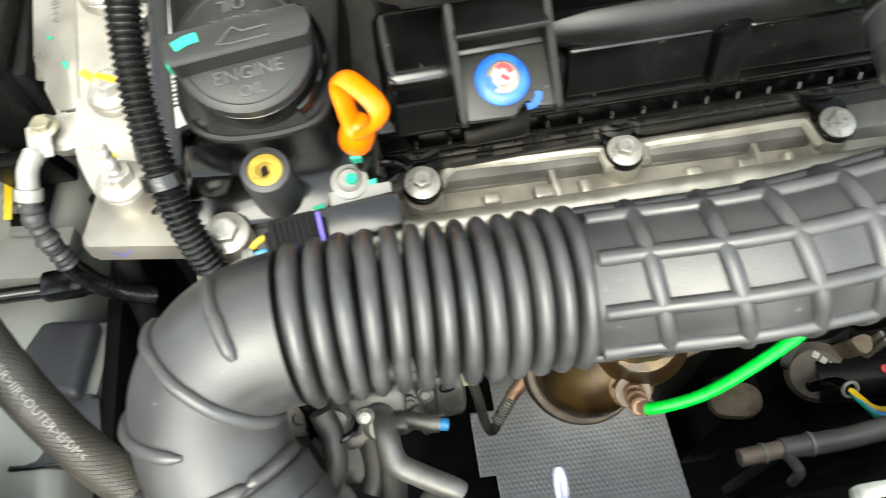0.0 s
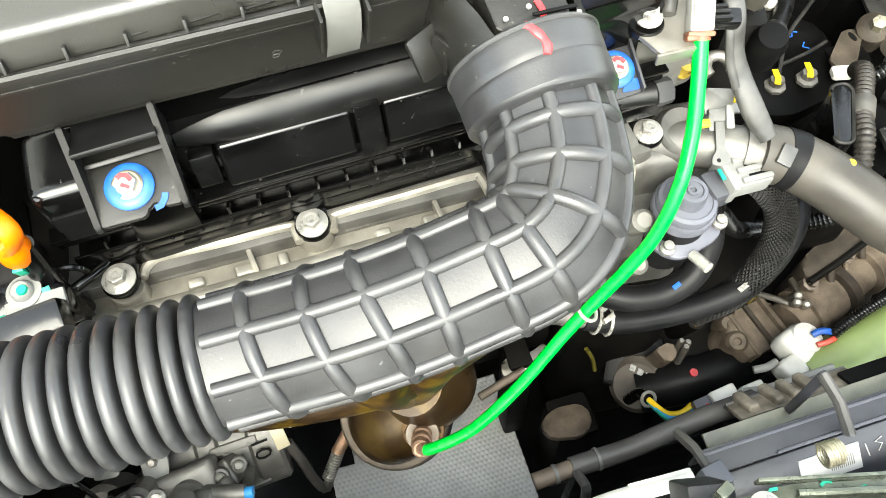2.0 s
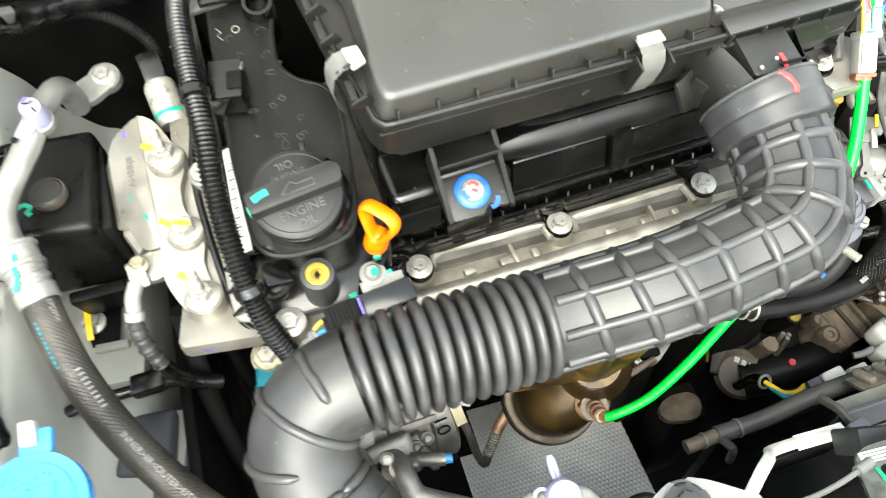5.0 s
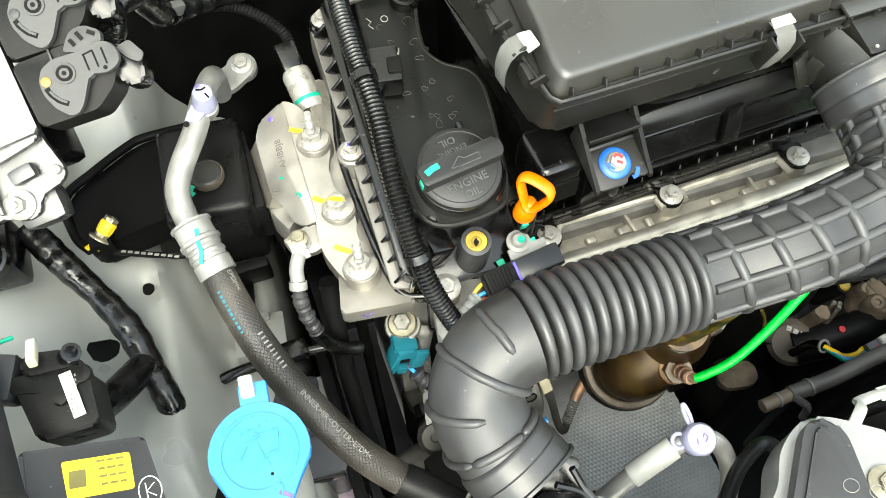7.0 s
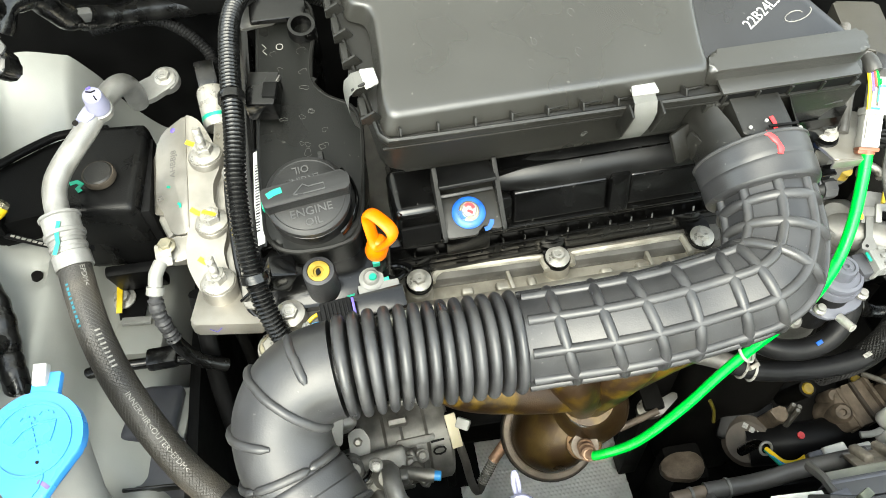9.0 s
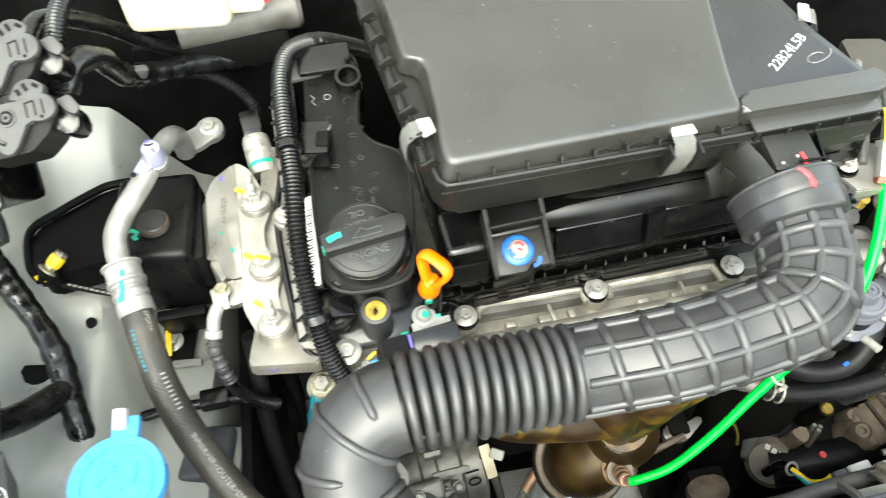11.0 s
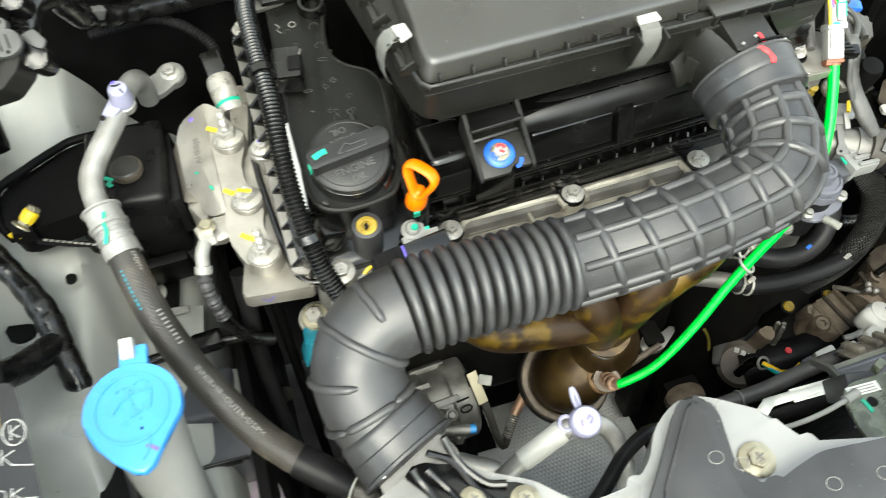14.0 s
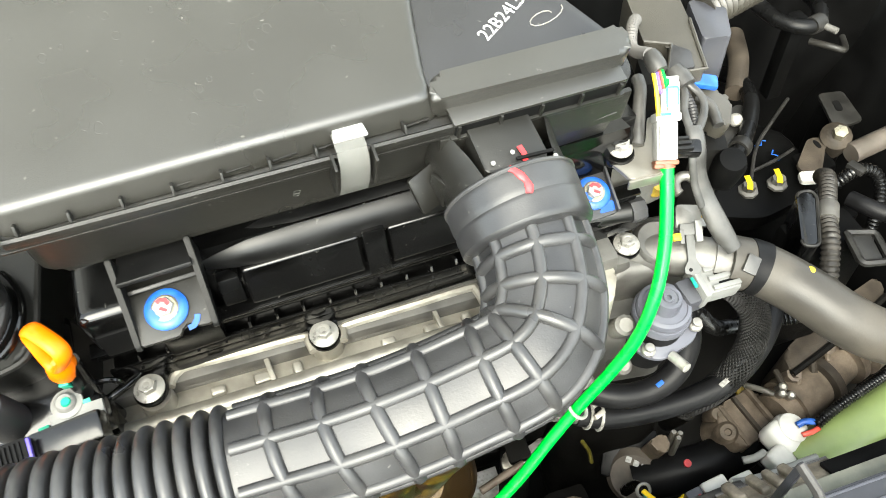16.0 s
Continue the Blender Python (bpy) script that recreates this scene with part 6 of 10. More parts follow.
part("lower_block", box(pose(-0.12, 0.21, 0.47, 10, 0, 10), (0.08, 0.08, 0.07), 0.014, 3), "cast_dark", ab)
# Foot and support go near-black, as shade low in the bay
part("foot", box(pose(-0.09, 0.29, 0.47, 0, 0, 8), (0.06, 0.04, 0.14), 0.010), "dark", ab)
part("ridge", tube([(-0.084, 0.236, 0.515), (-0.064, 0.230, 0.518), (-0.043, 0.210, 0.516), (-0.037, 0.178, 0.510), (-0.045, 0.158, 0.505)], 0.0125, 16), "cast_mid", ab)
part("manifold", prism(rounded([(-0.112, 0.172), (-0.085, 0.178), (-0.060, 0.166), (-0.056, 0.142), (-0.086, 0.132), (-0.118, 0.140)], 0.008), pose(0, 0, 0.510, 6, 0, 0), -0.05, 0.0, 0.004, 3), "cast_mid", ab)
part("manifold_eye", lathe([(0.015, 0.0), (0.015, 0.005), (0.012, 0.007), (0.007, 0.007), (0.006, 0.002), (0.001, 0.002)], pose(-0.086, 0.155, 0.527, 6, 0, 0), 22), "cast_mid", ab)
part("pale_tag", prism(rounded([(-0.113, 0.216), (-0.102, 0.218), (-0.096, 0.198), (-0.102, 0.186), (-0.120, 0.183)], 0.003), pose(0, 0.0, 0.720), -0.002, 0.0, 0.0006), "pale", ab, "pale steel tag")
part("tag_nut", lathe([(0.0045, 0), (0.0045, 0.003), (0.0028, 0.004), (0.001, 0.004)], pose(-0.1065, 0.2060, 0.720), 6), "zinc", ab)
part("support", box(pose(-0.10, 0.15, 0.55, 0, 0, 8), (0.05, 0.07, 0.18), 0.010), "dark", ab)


# engine control unit
EX, EY, EZ = Vector((0.9893, 0.0462, 0.1382)), Vector((-0.1218, 0.7830, 0.6099)), Vector((-0.08, -0.6202, 0.7803))
EM = axes((-0.364, 0.327, 1.010), EX, EY, EZ)
ecu = thing("engine_control_unit", (-0.40, 0.36, 1.02), "finned silver aluminium engine control unit with a white label", "control unit")
flange = [(-0.13, 0.045), (-0.0814, 0.0292), (-0.0845, 0.0088), (-0.079, 0.001), (-0.0588, 0.0034), (-0.0569, -0.008), (-0.0483, -0.0146), (-0.041, -0.0136), (-0.0336, -0.006), (-0.0101, -0.005), (-0.0014, -0.0129), (0.0111, -0.0108), (0.0144, 0.0), (0.0352, 0.0047), (0.0388, 0.012), (0.0335, 0.036), (0.037, 0.16), (-0.13, 0.16)]
part("base_plate", prism(rounded(flange, 0.004), EM, -0.006, 0.0, 0.0012), "ecu", ecu)
part("case", prism(rounded([(-0.13, 0.034), (0.0005, 0.030), (0.034, 0.036), (0.036, 0.16), (-0.13, 0.16)], 0.005), EM, -0.0, 0.007, 0.002), "ecu", ecu)
part("side_plateau", prism(rounded([(0.0045, 0.0385), (0.0375, 0.0395), (0.0395, 0.16), (0.0075, 0.16)], 0.003), EM, 0.006, 0.0135, 0.002, 3), "ecu", ecu)
part("label_plateau", prism(rounded([(-0.042, 0.083), (0.002, 0.085), (0.003, 0.16), (-0.044, 0.16)], 0.003), EM, 0.006, 0.012, 0.0016), "ecu", ecu)
part("round_boss", lathe([(0.016, 0.006), (0.015, 0.0125), (0.0145, 0.014), (0.001, 0.014)], EM @ pose(-0.066, 0.125, 0), 32), "ecu", ecu)
for k in range(5):
    y = 0.0362 + 0.0102 * k
    m = EM @ pose(-0.043, y + 0.003, 0.0095, 0, 0, 9)
    part("fin", box(m, (0.086, 0.0042, 0.0095), 0.0012), "ecu", ecu)
for k in range(8):
    wedge = [(-0.0016, 0.0005), (0.0018, 0.0), (0.0030, 0.0115), (0.0060, 0.0235), (0.0042, 0.0245), (0.0010, 0.0130)]
    part("cross_fin", prism(wedge, EM @ pose(-0.0119 - 0.0096 * k, 0.0085, 0), -0.001, 0.0085, 0.0006), "ecu", ecu)
part("step_block", box(EM @ pose(0.0125, 0.018, 0.004, 0, 0, 6), (0.018, 0.011, 0.010), 0.003), "ecu", ecu)
for k in range(2):
    part("foot_fin", box(EM @ pose(-0.012 - 0.010 * k, 0.003, 0.003), (0.003, 0.012, 0.006), 0.001), "ecu", ecu)
part("mount_hole", lathe([(0.0062, -0.004), (0.0062, 0.0005), (0.001, 0.0006)], EM @ pose(-0.0467, -0.0054, 0), 20), "ink", ecu)
for x, y in ((-0.080, 0.0055), (0.0332, 0.0132), (-0.078, 0.024)):
    part("rivet", lathe([(0.0036, 0), (0.0036, 0.002), (0.0028, 0.0032), (0.0005, 0.0032)], EM @ pose(x, y, 0), 14), "zinc", ecu)
ecu_label = part("label", prism(rounded([(-0.0375, 0.0875), (-0.001, 0.089), (-0.0005, 0.158), (-0.039, 0.158)], 0.001), EM, 0.012, 0.0124, 0), "label", ecu, "white printed label")
LBL = EM @ pose(-0.020, 0.118, 0.0125, 0, 0, 82)
for k, (word, sz) in enumerate((("33950-71T0", 0.0052), ("33950M71T0", 0.0052), ("081R0", 0.0052))):
    part("printing", lettering(word, sz, LBL @ pose(-0.010, -0.012 + 0.0058 * (2 - k) - 0.006 + 0.012, 0, 0, 0, 0) @ pose(0, 0, 0), 0.0001), "ink", ecu_label, "black printed part number")
part("printing", lettering("MP", 0.0065, LBL @ pose(0.024, 0.008, 0), 0.0001), "ink", ecu_label, "black printed letters")
for k in range(20):
    part("code_bar", box(LBL @ pose(-0.022 + 0.0021 * k, -0.0115, 0.0001), (0.0006 + 0.0007 * ((k * 7) % 3 == 0), 0.0045, 0.0002), 0), "ink", ecu_label)
for k in range(7):
    part("print_bar", box(LBL @ pose(-0.026 + 0.005 * k, -0.017, 0.0001), (0.0038, 0.0022, 0.0002), 0), "ink", ecu_label)
for i in range(2):
    part("code_block", box(LBL @ pose(0.010 + 0.006 * i, 0.012, 0.0001), (0.0045, 0.0045, 0.0002), 0), "ink", ecu_label)
bolt(EM @ Vector((0.0, 0.0, 0.0)), EZ, 0.011, 0.0062, 0.010, "zinc", "zinc nut and stud on the control unit foot", 20, stud=0.010, name="nut")
# the unit's bracket and its lower bolt
eb = thing("control_unit_bracket", (-0.42, 0.36, 0.90), "black plastic bracket carrying the control unit", "bracket")
part("arm", box(EM @ pose(-0.03, 0.02, -0.018), (0.085, 0.05, 0.02), 0.005), "gloss", eb)
part("lug", lathe([(0.019, -0.012), (0.019, -0.002), (0.017, 0.0), (0.0005, 0.0)], facing((-0.430, 0.357, 0.932), (0, -0.4, 1)), 24), "gloss", eb)
part("leg", box(pose(-0.43, 0.38, 0.905, 10, 0, 0), (0.04, 0.05, 0.05), 0.008), "gloss", eb)
part("collar", box(EM @ pose(0.008, -0.004, -0.018), (0.034, 0.03, 0.024), 0.008), "ecu", eb)
part("leg", box(EM @ pose(0.0, 0.06, -0.06), (0.05, 0.06, 0.11), 0.008), "gloss", eb)
bolt((-0.430, 0.357, 0.933), (0, -0.4, 1), 0.0115, 0.0072, 0.0085, "zinc", "zinc flange bolt in the black bracket lug", 14)

# two lever connectors of the control unit
for i, (dx, dy) in enumerate(((0.0, 0.0), (0.0003, 0.0479))):
    CM = axes(Vector((-0.31, 0.37, 1.07)) + EX * dx + EY * dy, EX, EY, EZ)
    lc = thing("lever_connector", CM.translation, "black multi-pin connector with a grey locking lever", "connector", "control unit connectors")
    part("housing", prism(rounded([(-0.0225, 0.0205), (0.0005, 0.0205), (0.010, 0.0215), (0.036, 0.0195), (0.042, 0.010), (0.043, -0.002), (0.034, -0.016), (0.018, -0.0265), (-0.0217, -0.0245)], 0.004), CM, -0.03, 0.0035, 0.002, 3), "plastic", lc)
    part("housing_rib", box(CM @ pose(0.004, 0.0165, 0.004, 0, 0, -3), (0.0016, 0.011, 0.003), 0.0005), "grey_plastic", lc)
    frame_poly = [(0.013, 0.0155), (0.0185, 0.0225), (0.0234, 0.0272), (0.0329, 0.0274), (0.0415, 0.0202), (0.0389, 0.0125), (0.024, 0.0115)]
    part("latch_frame", prism(rounded(frame_poly, 0.002), CM, 0.0, 0.0075, 0.001, 2), "lever_grey", lc, "grey slotted latch frame")
    for a, b in (((0.0205, 0.0215), (0.0225, 0.0165)), ((0.0265, 0.0245), (0.0285, 0.0185)), ((0.0335, 0.0225), (0.0375, 0.019))):
        part("frame_slot", stroke([a, b], 0.0028, CM @ pose(0, 0, 0.0075), 0.0005), "ink", lc)
    lev = rounded([(-0.0085, 0.0021), (-0.0035, 0.0095), (0.0054, 0.0129), (0.0143, 0.0123), (0.0264, 0.0114), (0.038, 0.0135), (0.0456, 0.0096), (0.0473, -0.0006), (0.0444, -0.0052), (0.0358, -0.008), (0.0241, -0.0048), (0.0196, -0.0111), (0.012, -0.0224), (0.0054, -0.0269), (0.0007, -0.025), (-0.0054, -0.0178), (-0.009, -0.0071)], 0.003)
    lever = part("lever", prism(lev, CM, 0.005, 0.0105, 0.0010, 3), "lever_grey", lc, "grey plastic locking lever")
    PV = CM @ pose(0.0096, 0.0013, 0)
    part("pivot_ring", lathe([(0.0072, 0.0104), (0.0070, 0.0116), (0.0056, 0.0118), (0.0052, 0.0102), (0.0036, 0.0102), (0.0034, 0.0122), (0.0016, 0.0122), (0.0014, 0.0108), (0.0003, 0.0108)], PV, 24), "lever_grey", lever)
    part("pivot_gap", lathe([(0.0052, 0.0102), (0.0052, 0.0108), (0.0036, 0.0108), (0.0036, 0.0102)], PV, 24), "ink", lever)
    part("pivot_socket", lathe([(0.0016, 0.0118), (0.0016, 0.0124), (0.0002, 0.0124)], PV, 6), "ink", lever)
    part("lever_slot", stroke([(-0.0055, -0.0035), (-0.0045, -0.0080), (-0.0014, -0.0137), (0.0037, -0.0181)], 0.0036, CM @ pose(0, 0, 0.0104), 0.0004), "ink", lever)
    part("slot_floor", stroke([(-0.0042, -0.0060), (-0.0030, -0.0095), (-0.0002, -0.0138), (0.0032, -0.0168)], 0.0016, CM @ pose(0, 0, 0.0107), 0.0004), "lever_grey", lever)
    for x in (0.0253, 0.0318, 0.0379):
        part("lever_groove", box(CM @ pose(x, 0.003, 0.0105, 0, 0, -2), (0.0012, 0.0112, 0.0008), 0.0001), "ink", lever)
    part("groove_end", box(CM @ pose(0.0285, 0.0086, 0.0105, 0, 0, 6), (0.0075, 0.0012, 0.0008), 0.0001), "ink", lever)
    part("pin_hole", lathe([(0.0014, 0.0103), (0.0014, 0.0109), (0.0003, 0.0109)], CM @ pose(0.0355, -0.0045, 0), 10), "ink", lever)
    part("stop_dot", lathe([(0.0034, 0.0103), (0.0034, 0.0112), (0.0028, 0.0115), (0.0005, 0.0115)], CM @ pose(-0.0040, 0.0004, 0), 14), "orange_dull" if i == 0 else "grey_plastic", lever, "small orange stop" if i == 0 else "")
    part("back_cover", prism(rounded([(0.036, 0.006), (0.050, 0.006), (0.058, -0.006), (0.054, -0.020), (0.040, -0.018)], 0.004), CM, -0.026, -0.002, 0.003), "gloss", lc)
    part("wire_flap", prism(rounded([(0.044, 0.008), (0.055, 0.010), (0.061, -0.002), (0.056, -0.007), (0.050, -0.002)], 0.002), CM, -0.002, 0.0005, 0.0006), "lever_grey", lc)
hs = thing("wiring_harness", (-0.26, 0.45, 1.03), "thick taped black wiring harness behind the control unit", "wiring harness")
part("trunk", tube([(-0.275, 0.425, 1.055), (-0.264, 0.44, 1.07), (-0.25, 0.46, 1.06), (-0.24, 0.475, 1.03), (-0.222, 0.516, 1.0), (-0.18, 0.55, 0.98), (-0.1, 0.58, 0.96)], lambda s: 0.0108 + 0.0006 * math.sin(s * 230), 16), "tape", hs)
part("branch", corrugated([(-0.275, 0.40, 1.06), (-0.272, 0.44, 1.09), (-0.268, 0.49, 1.10), (-0.25, 0.55, 1.09), (-0.2, 0.62, 1.06)], 0.0085, 0.004, 0.0014, 14), "tube_black", hs)
part("branch", tube([(-0.30, 0.43, 1.08), (-0.29, 0.48, 1.09), (-0.26, 0.53, 1.05), (-0.2, 0.56, 0.99), (-0.1, 0.60, 0.95)], 0.0085, 14), "tape", hs)
part("clip", box(pose(-0.232, 0.478, 1.028, 20, 20, 30), (0.024, 0.008, 0.012), 0.002), "lever_grey", hs)

# taped harness on the inner wing
wh = thing("wing_harness", (-0.36, 0.33, 0.86), "taped black harness lying along the inner wing", "wiring harness")
part("trunk", tube([(-0.405, 0.40, 0.905), (-0.385, 0.368, 0.885), (-0.362, 0.333, 0.868), (-0.345, 0.300, 0.858), (-0.336, 0.268, 0.845), (-0.329, 0.242, 0.838), (-0.326, 0.222, 0.815)], lambda s: 0.0118 + 0.0007 * math.sin(s * 61) + 0.0003 * math.sin(s * 233 + 3 * math.sin(s * 47)) + 0.0003 * math.sin(s * 391 + 5 * math.sin(s * 29)), 18, 0.001), "tape", wh)
part("branch", tube([(-0.338, 0.27, 0.845), (-0.36, 0.235, 0.87), (-0.375, 0.21, 0.90), (-0.385, 0.195, 0.93)], 0.0130, 16), "tape", wh)
part("sleeve", tube([(-0.322, 0.225, 0.80), (-0.3155, 0.246, 0.79), (-0.302, 0.260, 0.786), (-0.2768, 0.2705, 0.779), (-0.2392, 0.2735, 0.775), (-0.2176, 0.2728, 0.775), (-0.1878, 0.2702, 0.775)], 0.0056, 14), "gloss", wh)
part("sleeve_clip", box(pose(-0.222, 0.275, 0.777, 0, 0, 2), (0.03, 0.02, 0.014), 0.004), "gloss", wh)
# Dark sheet stands for the shade in the wing's opening
dk = thing("wing_shade_panel", (-0.43, 0.30, 0.80), "dark panel standing for the shaded opening behind the headlamp", "panel", kind="structure")
part("panel", box(pose(-0.44, 0.22, 0.82, 10, 14, 0), (0.16, 0.20, 0.02), 0.01), "matt", dk)

# brake fluid reservoir
br = thing("brake_fluid_reservoir", (-0.18, 0.56, 1.0), "cream translucent brake fluid reservoir", "reservoir")
part("tank", box(pose(-0.182, 0.560, 1.075, 0, 0, -6), (0.098, 0.09, 0.075), 0.014, 4), "cream", br)
part("neck", box(pose(-0.128, 0.545, 1.07, 0, 0, -6), (0.05, 0.05, 0.05), 0.010, 3), "cream", br)
part("red_plug", box(pose(-0.108, 0.528, 1.06, 0, 0, -6), (0.014, 0.010, 0.012), 0.002), "red", br)
part("cylinder", lathe([(0.022, -0.06), (0.022, 0.06), (0.018, 0.065), (0.002, 0.065)], facing((-0.14, 0.57, 1.015), (1, 0.1, 0)), 20), "cast_dark", br)
part("bracket", box(pose(-0.17, 0.58, 0.985), (0.16, 0.06, 0.04), 0.01), "black_metal", br)

# washer filler neck and cap
wc = thing("washer_filler", (-0.25, 0.11, 0.75), "grey washer filler neck with a light blue hinged cap", "washer filler")
WM = Matrix.Translation((-0.2505, 0.124, 0.934)) @ Matrix.Rotation(radians(9), 4, "X") @ Matrix.Rotation(radians(-4), 4, "Z")
drop = [(0.034 * math.cos(radians(a)), 0.034 * math.sin(radians(a))) for a in range(-18, 199, 9)]
drop = drop + [(-0.026, -0.023), (-0.013, -0.037), (-0.002, -0.046), (0.006, -0.0475), (0.012, -0.043), (0.022, -0.025)]
wcap = part("cap", prism(drop, WM, -0.006, 0.0035, 0.0022, 3), "cap_blue", wc, "light blue plastic cap")
part("cap_ring", lathe([(0.0265, 0.0034), (0.0265, 0.0046), (0.0248, 0.0046), (0.0248, 0.0034)], WM, 48), "cap_blue", wcap)
part("hinge", box(WM @ pose(0.002, 0.040, -0.001), (0.020, 0.018, 0.007), 0.002), "cap_blue", wc)
part("hinge_clip", box(WM @ pose(-0.001, 0.046, 0.004, 10, 0, 0), (0.010, 0.016, 0.008), 0.002), "white", wcap, "white hinge clip")
K = 0.00044
for line in ([(-29, 2), (-17, -15), (3, -27), (33, -30), (31, -14), (28, 2), (12, 6), (-3, 14)],):
    part("wiper_sign", stroke([(x * K, -y * K) for x, y in line], 0.0011, WM @ pose(0, -0.001, 0.0035), 0.0011), "cap_blue", wcap)
for k in range(6):
    part("wiper_sign", box(WM @ pose((-5 + 3.4 * k) * K, (24 - 9 * k) * K, 0.0040, 0, 0, 18), (0.0010, 0.0022, 0.0012), 0), "cap_blue", wcap)
for c, sx in (((-12, -32), 1), ((16, -40), 1)):
    for a in range(3):
        an = radians(40 + 50 * a)
        part("wiper_sign", box(WM @ pose((c[0] + 13 * math.cos(an)) * K, (-c[1] + 10 * math.sin(an) - 6) * K, 0.0040, 0, 0, 40 + 50 * a + 90), (0.0024, 0.0009, 0.0012), 0), "cap_blue", wcap)
part("cap_pip", lathe([(0.0011, 0.003), (0.0011, 0.0042), (0.0003, 0.0042)], WM @ pose(14 * K, -37 * K, 0), 10), "ink", wcap)
part("cap_step", stroke([(0.0165, -0.0215), (0.0175, -0.027), (0.0155, -0.034), (0.012, -0.039)], 0.0009, WM @ pose(-0.006, 0, 0.0035), 0.0011), "cap_blue", wcap)
part("ink_mark", stroke([(-0.004, 0.002), (0, 0), (0.004, -0.003)], 0.0028, WM @ pose(0.0125, -0.031, 0.0036), 0.0003), "violet", wcap, "violet ink stroke")
part("neck", sweep(bmesh.new(), [WM @ Vector((0, 0, -0.005)), WM @ Vector((0, -0.003, -0.02)), Vector((-0.2505, 0.105, 0.86)), Vector((-0.252, 0.095, 0.78)), Vector((-0.255, 0.09, 0.66))], [0.029, 0.028, 0.024, 0.022, 0.022], 28), "neck", wc, "grey plastic neck")
pk = thing("washer_bracket", (-0.235, 0.17, 0.6), "iridescent zinc bracket with a bolt", "bracket")
part("plate", box(pose(-0.222, 0.145, 0.692, 14, 0, 12), (0.06, 0.07, 0.004), 0.001), "zinc_pink", pk)
part("post", box(pose(-0.243, 0.155, 0.49, 0, 0, 12), (0.02, 0.03, 0.4), 0.004), "primer", pk)
part("apron", prism(rounded([(-0.265, 0.180), (-0.226, 0.184), (-0.212, 0.150), (-0.200, 0.09), (-0.20, 0.04), (-0.285, 0.06)], 0.008), pose(0, 0, 0.684), -0.02, 0.0, 0.003, 3), "primer", pk, "grey painted apron")
wbx = thing("washer_pump_cover", (-0.23, 0.175, 0.68), "black plastic cover beside the washer filler", "cover")
part("shell", prism(rounded([(-0.262, 0.206), (-0.204, 0.201), (-0.199, 0.168), (-0.206, 0.154), (-0.262, 0.158)], 0.004), pose(0, 0, 0.752), -0.06, 0.0, 0.004, 3), "slate_dark", wbx)
part("front_lip", box(pose(-0.232, 0.1555, 0.749, 0, 0, -3), (0.052, 0.003, 0.010), 0.001), "gloss", wbx)
# Dark panel added in place of the shade between lamp and washer neck
lsp = thing("lamp_shade_panel", (-0.30, 0.13, 0.70), "matt black panel added for the shade between lamp and washer neck", "splash guard")
part("panel", prism(rounded([(-0.318, 0.170), (-0.285, 0.165), (-0.272, 0.10), (-0.285, 0.02), (-0.34, 0.02), (-0.33, 0.10)], 0.01), pose(0, 0, 0.800), -0.10, 0.0, 0.006, 3), "matt", lsp)
part("rib", sweep(bmesh.new(), [Vector((-0.300, 0.160, 0.803)), Vector((-0.290, 0.10, 0.803)), Vector((-0.305, 0.03, 0.803))], 0.004, 8), "satin", lsp)
bolt((-0.232, 0.150, 0.6955), (0, -0.2, 1), 0.009, 0.007, 0.009, "zinc", "zinc bolt on the iridescent bracket", 10)

# headlamp with its black housing
hl = thing("headlamp", (-0.42, 0.08, 0.85), "clear headlamp with fluted reflector and a black housing", "headlamp")
LM = axes((-0.4, 0.1, 1.04), (1, 0, 0), (0, 0.9701, 0.2425), (0, -0.2425, 0.9701))
cover_out = [(-0.12, 0.165), (-0.0357, 0.1326), (-0.0172, 0.1186), (-0.0115, 0.1107), (-0.0047, 0.1106), (0.0011, 0.1149), (0.0068, 0.107), (0.0069, 0.0969), (0.0223, 0.086), (0.0229, 0.07), (0.0269, 0.0271), (0.0284, 0.0085), (0.0405, -0.0132), (0.0611, -0.0679), (0.075, -0.12), (0.058, -0.12), (0.0575, -0.0693), (0.0424, -0.051), (0.0276, -0.0294), (0.0037, -0.0026), (-0.0034, 0.012), (-0.0278, 0.0415), (-0.0446, 0.0597), (-0.12, 0.11)]
lamp_housing = part("housing", prism(rounded(cover_out, 0.004), LM, -0.04, -0.002, 0.0025, 3), "housing", hl, "dark grey plastic housing")
part("lower_band", prism(rounded([(-0.12, 0.128), (-0.0407, 0.0923), (-0.0263, 0.0762), (0.0265, -0.0015), (0.0386, -0.0229), (0.0581, -0.0669), (0.07, -0.1), (0.062, -0.1), (0.0424, -0.047), (0.0276, -0.0265), (-0.0034, 0.0148), (-0.0278, 0.0445), (-0.0446, 0.0627), (-0.12, 0.114)], 0.003), LM, -0.004, 0.0015, 0.0012), "housing", hl)
# Moulded lines and bars: the light on their edges is a paler colour
for a, c in (((-0.0322, 0.1205), (-0.0132, 0.0874)), ((-0.0397, 0.0998), (-0.0158, 0.069)), ((-0.0026, 0.0685), (0.0222, 0.0286)), ((-0.0046, 0.0559), (0.0238, 0.019))):
    part("raised_line", stroke([a, ((a[0] + c[0]) / 2, (a[1] + c[1]) / 2), c], 0.0009, LM @ pose(0, 0, -0.002), 0.0012), "print", lamp_housing)
